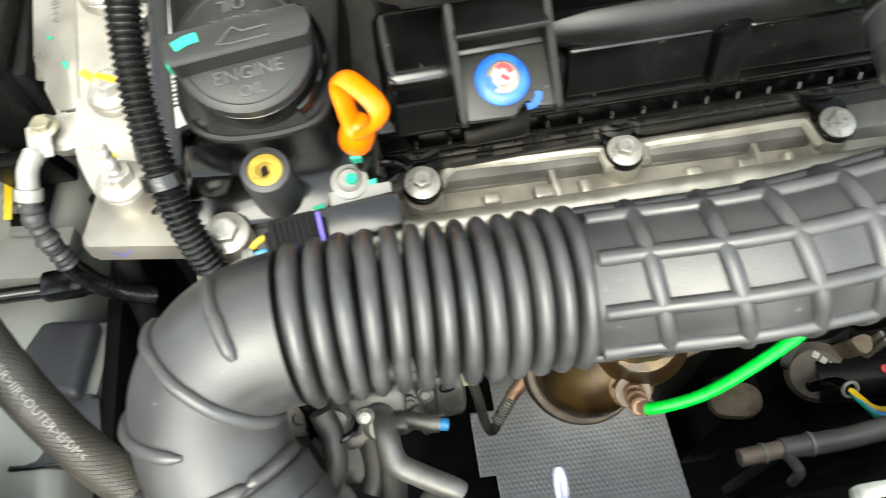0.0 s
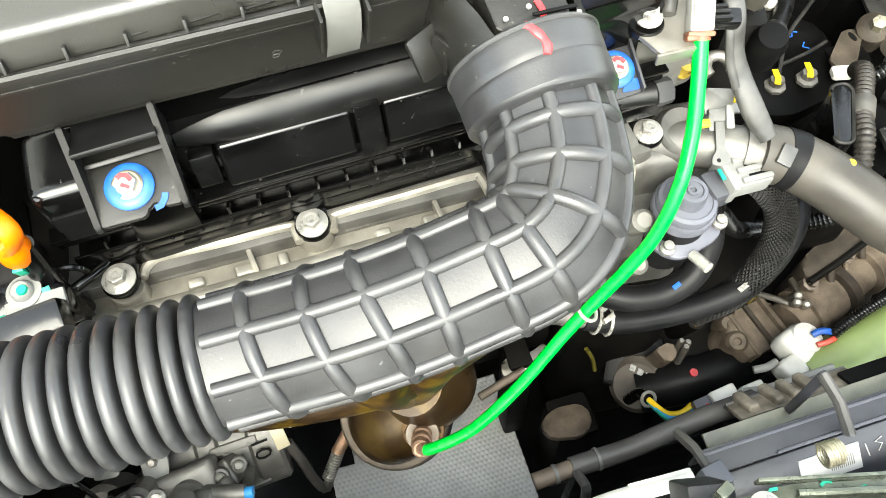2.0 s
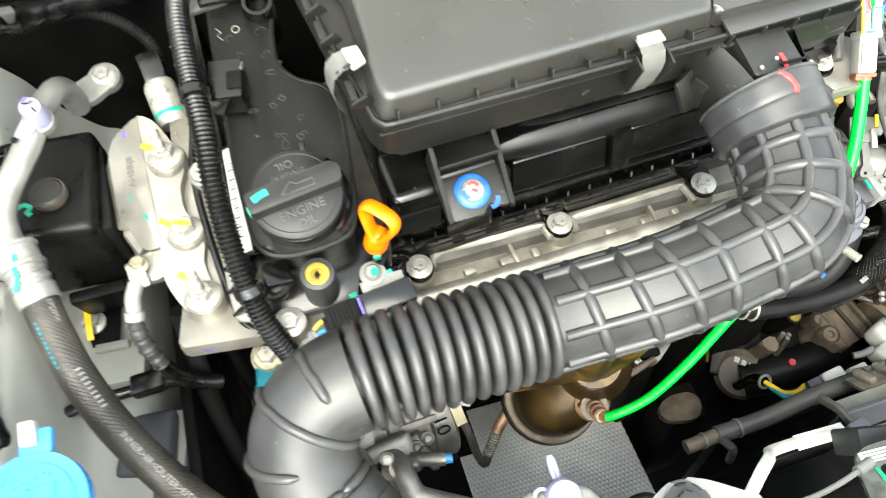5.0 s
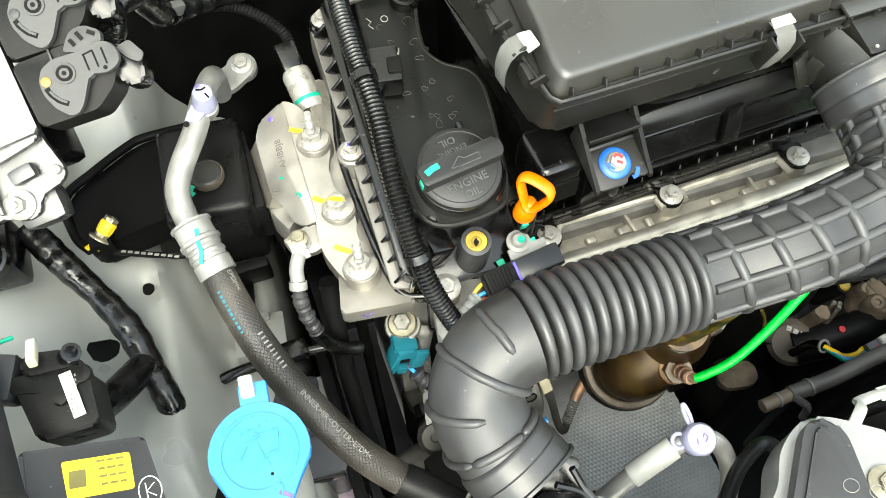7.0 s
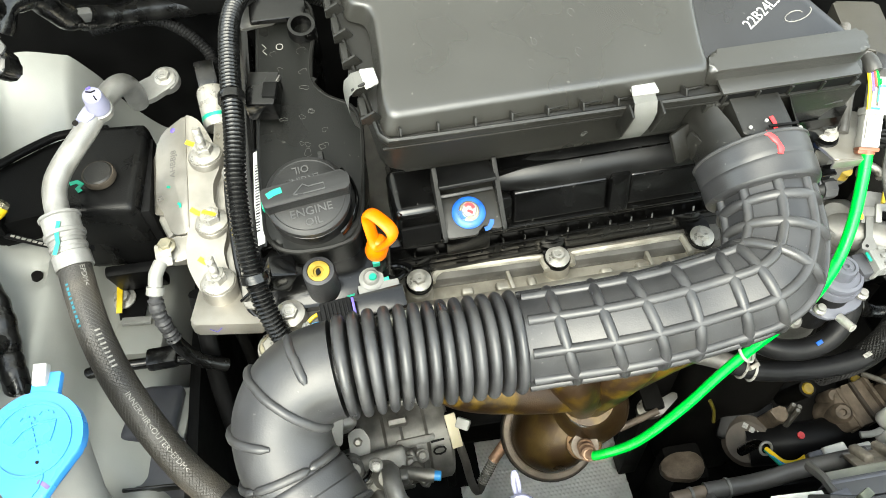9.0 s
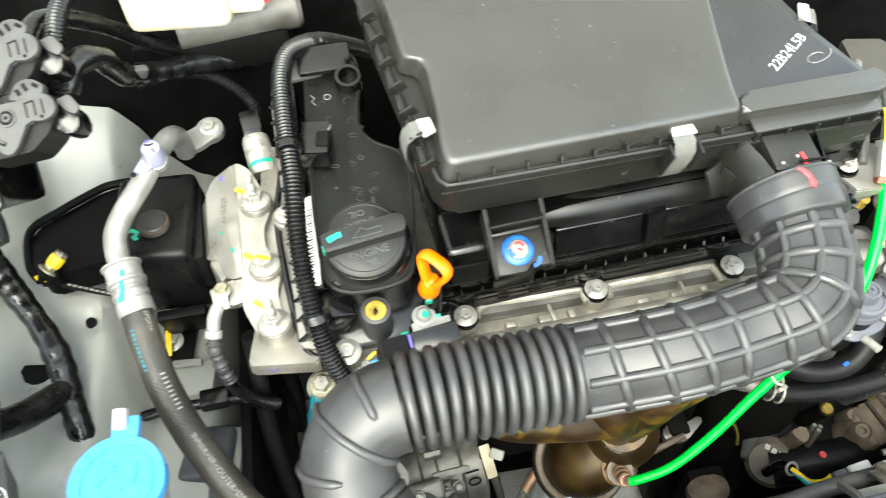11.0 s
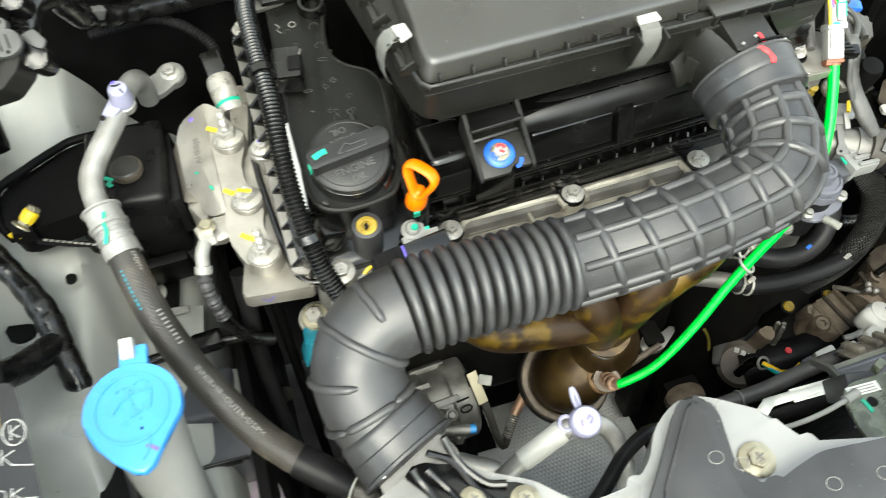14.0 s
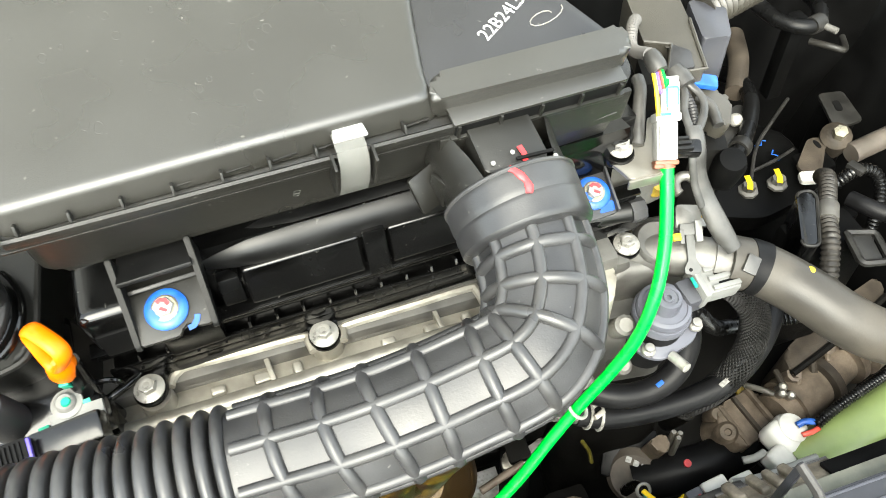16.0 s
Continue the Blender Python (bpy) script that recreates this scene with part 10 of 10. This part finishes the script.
part("case_lug", lathe([(0.012, -0.05), (0.011, -0.002), (0.008, 0.003), (0.001, 0.003)], facing((0.620, 0.276, 0.414), (-0.2, -0.3, 1)), 18), "tan", gb)
AXL = [Vector((0.690, 0.252, 0.410)).lerp(Vector((0.905, 0.322, 0.412)), k / 8) for k in range(9)]
part("axle_housing", sweep(bmesh.new(), AXL, lambda s: 0.030 + 0.004 * math.sin(s * 34), 24), "tan", gb)
for k, r in ((1, 0.037), (3, 0.041), (5, 0.036), (6, 0.039)):
    part("housing_ring", lathe([(r - 0.006, -0.008), (r, -0.006), (r, 0.006), (r - 0.006, 0.008)], facing(AXL[k], AXL[8] - AXL[0]), 28), "earth" if k == 3 else "tan", gb)
part("case_web", prism(rounded([(0.715, 0.278), (0.79, 0.300), (0.90, 0.340), (0.91, 0.375), (0.80, 0.345), (0.72, 0.310)], 0.012), pose(0, 0, 0.442, 4, 0, 0), -0.10, 0.0, 0.006, 3), "earth", gb)
part("web_edge", sweep(bmesh.new(), curve_points([(0.716, 0.279, 0.462), (0.79, 0.301, 0.464), (0.90, 0.341, 0.466)], 0.02), 0.0045, 8), "dark", gb)
rr2 = random.Random(11)
for k in range(7):
    part("case_fin", sweep(bmesh.new(), [Vector((0.70 + 0.028 * k, 0.262 + 0.009 * k, 0.440)), Vector((0.703 + 0.028 * k, 0.275 + 0.009 * k, 0.450)), Vector((0.706 + 0.028 * k, 0.295 + 0.009 * k, 0.448))], 0.0034 + 0.002 * rr2.random(), 8), "tan" if k % 2 else "earth", gb)
for x, y, z in ((0.722, 0.281, 0.452), (0.788, 0.303, 0.450), (0.845, 0.322, 0.452), (0.8797, 0.335, 0.452)):
    part("case_bolt", lathe([(0.010, -0.03), (0.010, 0.003), (0.006, 0.004), (0.006, 0.011), (0.001, 0.011)], facing((x, y, z), (0, -0.3, 1)), 8), "beige", gb)
for x, y in ((0.693, 0.262), (0.702, 0.256), (0.699, 0.270)):
    part("stud", lathe([(0.0055, -0.03), (0.0055, 0.004), (0.003, 0.006), (0.001, 0.006)], facing((x, y, 0.452), (-0.2, -0.3, 1)), 8), "cast", gb)
part("shift_rod", tube([(0.672, 0.300, 0.420), (0.684, 0.283, 0.430), (0.694, 0.268, 0.435)], 0.0042, 10), "cast", gb)
part("paint_dab", lathe([(0.009, 0.0), (0.007, 0.003), (0.001, 0.0035)], facing((0.676, 0.302, 0.394), (0, -0.3, 1)), 9), "olive_paint", gb, "dull yellow paint dab")
part("paint_dab", lathe([(0.009, 0.0), (0.007, 0.003), (0.001, 0.0035)], facing((0.574, 0.283, 0.438), (0, -0.3, 1)), 9), "olive_paint", gb, "dull yellow paint dab")
part("dab_lug", lathe([(0.012, -0.12), (0.012, -0.001), (0.002, -0.001)], facing((0.574, 0.283, 0.438), (0, -0.3, 1)), 12), "dark", gb)
part("dab_lug", lathe([(0.012, -0.10), (0.012, -0.001), (0.002, -0.001)], facing((0.676, 0.302, 0.394), (0, -0.3, 1)), 12), "dark", gb)
part("small_boss", prism(rounded([(-0.013, 0.006), (0.008, 0.010), (0.014, 0.0), (0.006, -0.014), (-0.006, -0.012)], 0.004), pose(0.528, 0.262, 0.420, 12, 0, 0), -0.10, 0.0, 0.003, 3), "tan", gb)
for x, y in ((0.548, 0.266), (0.555, 0.262), (0.550, 0.257)):
    part("stud", lathe([(0.0042, -0.06), (0.0042, 0.004), (0.003, 0.006), (0.001, 0.006)], pose(x, y, 0.424), 8), "cast", gb)
mb = thing("lower_mount", (0.52, 0.25, 0.26), "black rubber lower mount with an illegible white tag", "mount")
part("bush", lathe([(0.036, -0.03), (0.038, -0.02), (0.038, 0.02), (0.03, 0.03), (0.002, 0.03)], facing((0.51, 0.262, 0.335), (-0.5, -0.4, 0.75)), 28), "tan_shade", mb)
part("arm", tube([(0.50, 0.25, 0.34), (0.55, 0.24, 0.355), (0.60, 0.235, 0.36), (0.66, 0.245, 0.36)], 0.03, 18), "hose_black", mb)
part("cover", box(pose(0.505, 0.285, 0.355, 25, 0, -30), (0.07, 0.075, 0.02), 0.010), "hose_black", mb)
for k in range(4):
    part("tag_bar", box(pose(0.496 + 0.007 * k, 0.270 - 0.008 * k, 0.371, 20, 0, -40), (0.0075, 0.008, 0.001), 0.0002), "chalk", mb)
part("red_dot", lathe([(0.0055, 0), (0.005, 0.002), (0.001, 0.002)], facing((0.56, 0.236, 0.388), (0, -0.2, 1)), 14), "red", mb)
part("yellow_lead", tube([(0.428, 0.285, 0.445), (0.436, 0.278, 0.425), (0.44, 0.272, 0.40)], 0.0026, 10), "olive", mb)
pt = thing("subframe_boss", (0.435, 0.285, 0.10), "dusty tan subframe boss deep below, with sunlight in its colour", "subframe", kind="structure")
# Sun patch on the boss is painted as its pale tan
part("boss", prism(rounded([(-0.032, -0.016), (0.018, -0.028), (0.038, -0.008), (0.032, 0.022), (-0.008, 0.026), (-0.036, 0.012)], 0.012), pose(0.396, 0.238, 0.334) @ Matrix.Diagonal((0.92, 0.85, 1, 1)), -0.010, 0.004, 0.003), "tan", pt)
part("web", box(pose(0.41, 0.25, 0.20), (0.06, 0.06, 0.24), 0.01), "dark", pt)

# far right: ducts, pipes and brackets, colours darkened for the shade there
dc = thing("intake_snorkel", (0.50, 0.40, 0.92), "grey-brown plastic intake snorkel behind the air box", "duct")
part("scoop", prism(rounded([(0.4826, 0.404), (0.5010, 0.394), (0.4814, 0.362), (0.5134, 0.357), (0.5330, 0.42), (0.545, 0.47), (0.50, 0.48)], 0.004), pose(0, 0, 0.948), -0.04, 0.0, 0.003, 3), "scoop", dc)
part("scoop_front", prism(rounded([(0.4820, 0.362), (0.5020, 0.392), (0.512, 0.380), (0.505, 0.360)], 0.002), pose(0, 0, 0.9495), -0.002, 0.001, 0.0008), "grey_plastic", dc)
part("scoop_rim", sweep(bmesh.new(), [Vector(p) for p in ((0.4826, 0.405, 0.949), (0.502, 0.394, 0.949), (0.492, 0.377, 0.949), (0.4814, 0.361, 0.949), (0.498, 0.358, 0.949), (0.5134, 0.356, 0.949), (0.522, 0.385, 0.949), (0.5330, 0.42, 0.949))], 0.0016, 6), "scoop", dc)
# Black box instead of a hollow mouth: its shade is the colour
part("mouth", box(pose(0.481, 0.378, 0.925, 0, 0, -14), (0.024, 0.034, 0.03), 0.003), "ink", dc)
part("slate_box", prism(rounded([(0.5330, 0.395), (0.5570, 0.390), (0.5740, 0.43), (0.5480, 0.45)], 0.004), pose(0, 0, 0.946), -0.05, 0.0, 0.002), "slate_dark", dc, "slate grey box")
part("bellow", corrugated([(0.560, 0.440, 0.935), (0.60, 0.452, 0.937), (0.64, 0.465, 0.937), (0.70, 0.49, 0.93)], 0.017, 0.0065, 0.0026, 20), "scoop", dc, "grey bellows darkened for shade")
part("stay", box(pose(0.51, 0.42, 0.86), (0.03, 0.03, 0.14), 0.005), "matt", dc)
fr = thing("far_hose", (0.61, 0.37, 0.93), "black hose and clamp in deep shade", "hose")
part("hose", tube([(0.752, 0.60, 0.80), (0.757, 0.565, 0.80), (0.768, 0.545, 0.80), (0.785, 0.537, 0.80), (0.802, 0.543, 0.80), (0.818, 0.57, 0.80), (0.83, 0.61, 0.79)], 0.009, 16), "insulator", fr)
part("clamp", lathe([(0.0105, -0.008), (0.011, 0.0), (0.0105, 0.008), (0.002, 0.008)], facing((0.794, 0.5385, 0.80), (1, 0.25, 0)), 20), "black_grey", fr, "steel clamp darkened for shade")
part("clamp_screw", lathe([(0.004, 0), (0.004, 0.018), (0.001, 0.019)], facing((0.800, 0.533, 0.80), (0.3, -0.9, 0.1)), 10), "cast_dark", fr)
part("stay", box(pose(0.785, 0.56, 0.74), (0.02, 0.02, 0.12), 0.004), "black_metal", fr)
mt2 = thing("gearbox_mount", (0.75, 0.47, 0.55), "black steel gearbox mount with two yellow-dabbed bolts", "mount")
# Mount plate and leg: shade is in the near-black colour
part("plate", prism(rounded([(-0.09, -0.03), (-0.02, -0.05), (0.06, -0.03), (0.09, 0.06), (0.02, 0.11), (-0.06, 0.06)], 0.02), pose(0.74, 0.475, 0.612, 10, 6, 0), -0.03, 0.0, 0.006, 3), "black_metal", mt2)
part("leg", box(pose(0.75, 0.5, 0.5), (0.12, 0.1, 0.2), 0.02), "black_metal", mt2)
# Paler strips along the plate: light on its edges, put into colour
part("folded_edge", sweep(bmesh.new(), curve_points([(0.845, 0.585, 0.635), (0.80, 0.553, 0.632), (0.760, 0.522, 0.628), (0.728, 0.478, 0.620)], 0.02), 0.0026, 8), "black_grey", mt2, "paler strip standing in for a lit edge")
part("folded_edge", sweep(bmesh.new(), curve_points([(0.735, 0.490, 0.622), (0.775, 0.498, 0.622), (0.81, 0.51, 0.62)], 0.02), 0.0024, 8), "black_grey", mt2, "paler strip standing in for a lit edge")
for k, (x, y) in enumerate(((0.719, 0.468), (0.760, 0.466))):
    part("bolt_head", lathe([(0.013, 0), (0.013, 0.004), (0.0085, 0.006), (0.0085, 0.014), (0.001, 0.014)], pose(x, y, 0.612), 8), "cast_dark", mt2)
    part("paint_dab", stroke([(-0.008, -0.006), (0, 0), (0.008, 0.012)], 0.007, pose(x, y, 0.6265, 0, 0, 20), 0.001), "yellow", mt2, "yellow paint")
for w in ([(-0.01, 0.004), (0.0, 0.0), (0.006, 0.006), (0.012, 0.002)], [(0.0, -0.03), (0.006, -0.024), (0.0, -0.018), (0.008, -0.014)]):
    part("pen_mark", stroke(w, 0.0018, pose(0.77, 0.525, 0.626, 10, 6, 20), 0.0006), "blue", mt2, "blue pen mark")
st = thing("strut_bracket", (0.80, 0.46, 0.60), "grey painted strut bracket with a white foot and slotted plate", "bracket")
part("plate", prism(rounded([(0.795, 0.480), (0.838, 0.520), (0.862, 0.512), (0.815, 0.455), (0.800, 0.458)], 0.006), pose(0, 0, 0.622), -0.006, 0.0, 0.002), "earth", st)
part("plate_hole", lathe([(0.005, 0.0), (0.005, 0.0006), (0.001, 0.0006)], pose(0.842, 0.505, 0.6222) @ Matrix.Diagonal((0.7, 1.6, 1, 1)), 14), "ink", st)
part("white_foot", prism(rounded([(0.789, 0.468), (0.812, 0.462), (0.806, 0.446), (0.784, 0.452)], 0.003), pose(0, 0, 0.6235), -0.006, 0.001, 0.0015), "nylon_and_sunlit", st, "white painted foot")
part("slotted_plate", prism(rounded([(0.900, 0.590), (0.935, 0.584), (0.925, 0.524), (0.880, 0.522)], 0.005), pose(0, 0, 0.624), -0.005, 0.0, 0.0015), "black_grey", st)
part("slot", prism(rounded([(0.908, 0.570), (0.917, 0.568), (0.912, 0.548), (0.902, 0.550)], 0.004, 3), pose(0, 0, 0.6243), 0.0, 0.0006, 0), "ink", st)
part("fitting", lathe([(0.018, -0.03), (0.020, 0.002), (0.014, 0.008), (0.006, 0.010), (0.001, 0.010)], facing((0.868, 0.505, 0.628), (-0.3, -0.3, 1)), 18), "earth", st)
part("fitting_nut", lathe([(0.009, 0), (0.009, 0.012), (0.001, 0.013)], facing((0.866, 0.500, 0.636), (-0.3, -0.3, 1)), 6), "yzinc", st)
part("slot_leg", box(pose(0.91, 0.555, 0.50), (0.03, 0.05, 0.235), 0.006), "black_metal", st)
part("leg", box(pose(0.83, 0.488, 0.50), (0.05, 0.04, 0.23), 0.01), "black_metal", st)
bp = thing("brake_pipes", (0.74, 0.35, 0.70), "grey brake pipe and black loom at the far wing", "pipe")
part("pipe", tube([(0.874, 0.477, 0.62), (0.90, 0.480, 0.623), (0.96, 0.486, 0.63)], 0.0140, 20), "tan_shade", bp, "beige pipe end darkened for shade")
part("pipe", tube([(0.79, 0.385, 0.66), (0.80, 0.36, 0.665), (0.83, 0.33, 0.66), (0.87, 0.29, 0.64)], 0.010, 16), "hose_black", bp)
part("loom", corrugated([(0.785, 0.430, 0.655), (0.766, 0.405, 0.680), (0.732, 0.357, 0.682), (0.7135, 0.323, 0.68), (0.70, 0.29, 0.65)], 0.0105, 0.006, 0.0018, 16), "loom_dusty", bp, "dusty corrugated loom")
part("loom_sleeve", tube([(0.741, 0.3695, 0.682), (0.727, 0.350, 0.682)], 0.0122, 16), "cast_dark", bp, "worn tape sleeve")
part("case", prism(rounded([(0.668, 0.318), (0.685, 0.312), (0.723, 0.374), (0.721, 0.384), (0.705, 0.386)], 0.006), pose(0, 0, 0.700), -0.09, 0.0, 0.004, 3), "gloss", bp, "black plastic case")
part("case_rim", sweep(bmesh.new(), [Vector((x, y, 0.7)) for x, y in rounded([(0.668, 0.318), (0.685, 0.312), (0.723, 0.374), (0.721, 0.384), (0.705, 0.386)], 0.008)], 0.0020, 6, False), "black_grey", bp)
part("bracket_frame", sweep(bmesh.new(), [Vector((x, y, 0.672)) for x, y in rounded([(0.745, 0.335), (0.775, 0.325), (0.765, 0.285), (0.735, 0.292), (0.745, 0.335)], 0.006)], 0.004, 6, False), "black_grey", bp)
part("bracket_web", box(pose(0.752, 0.312, 0.668, 0, 0, -14), (0.028, 0.035, 0.006), 0.002), "black_grey", bp)
part("post", box(pose(0.735, 0.35, 0.56), (0.09, 0.06, 0.2), 0.01), "black_metal", bp)
# Unidentified clutter, added and placed to fit the camera's view
gs2 = thing("far_clutter", (0.67, 0.47, 0.66), "unidentified dark tubes and plate, added deep beside the gearbox", "cable bracket")
part("cable", tube([(0.617, 0.413, 0.735), (0.643, 0.428, 0.745), (0.677, 0.463, 0.748), (0.703, 0.502, 0.745), (0.716, 0.543, 0.735), (0.73, 0.60, 0.70)], 0.0095, 16), "insulator", gs2)
part("sleeve", tube([(0.756, 0.624, 0.735), (0.729, 0.570, 0.742), (0.698, 0.522, 0.738)], 0.0125, 16), "earth", gs2, "dusty brown sleeve")
part("collar", lathe([(0.0115, -0.006), (0.0125, 0.0), (0.0115, 0.006), (0.002, 0.006)], facing((0.650, 0.434, 0.746), (0.8, 0.55, 0.0)), 18), "black_grey", gs2)
# Small bright piece made for a glint, not a known part
part("ball_joint", lathe([(0.0075, -0.004), (0.0075, 0.001), (0.005, 0.004), (0.001, 0.005)], facing((0.663, 0.469, 0.752), (-0.3, -0.4, 1)), 16), "zinc", gs2, "bright steel speck standing in for a glint")
part("plate", prism(rounded([(0.628, 0.450), (0.655, 0.486), (0.688, 0.502), (0.700, 0.480), (0.672, 0.448), (0.640, 0.432)], 0.008), pose(0, 0, 0.742), -0.004, 0.0, 0.001), "black_grey", gs2)
part("paint_dab", lathe([(0.004, 0), (0.003, 0.0015), (0.0005, 0.0015)], pose(0.689, 0.486, 0.7425), 8), "olive_paint", gs2, "dull yellow paint dab")
part("paint_dab", lathe([(0.004, 0), (0.003, 0.0015), (0.0005, 0.0015)], pose(0.646, 0.442, 0.7425), 8), "olive_paint", gs2, "dull yellow paint dab")
part("stay", box(pose(0.665, 0.475, 0.64, 0, 0, 30), (0.03, 0.012, 0.20), 0.003), "black_metal", gs2)
wl2 = thing("wing_loom", (0.85, 0.42, 0.60), "black corrugated loom looping by the inner wing", "wiring loom")
part("loop", corrugated([(0.800, 0.440, 0.60), (0.813, 0.428, 0.636), (0.842, 0.432, 0.645), (0.862, 0.420, 0.640), (0.858, 0.395, 0.62), (0.84, 0.37, 0.57)], 0.0085, 0.005, 0.0016, 14), "tube_black", wl2)
part("clip", box(pose(0.835, 0.430, 0.652, 0, 0, 20), (0.012, 0.022, 0.008), 0.002), "black_grey", wl2)
part("hook", tube([(0.876, 0.617, 0.70), (0.890, 0.592, 0.705), (0.908, 0.586, 0.70), (0.932, 0.62, 0.69)], 0.0045, 10), "black_grey", wl2)
part("stay", box(pose(0.82, 0.40, 0.50, 0, 0, 10), (0.02, 0.02, 0.22), 0.004), "black_metal", wl2)
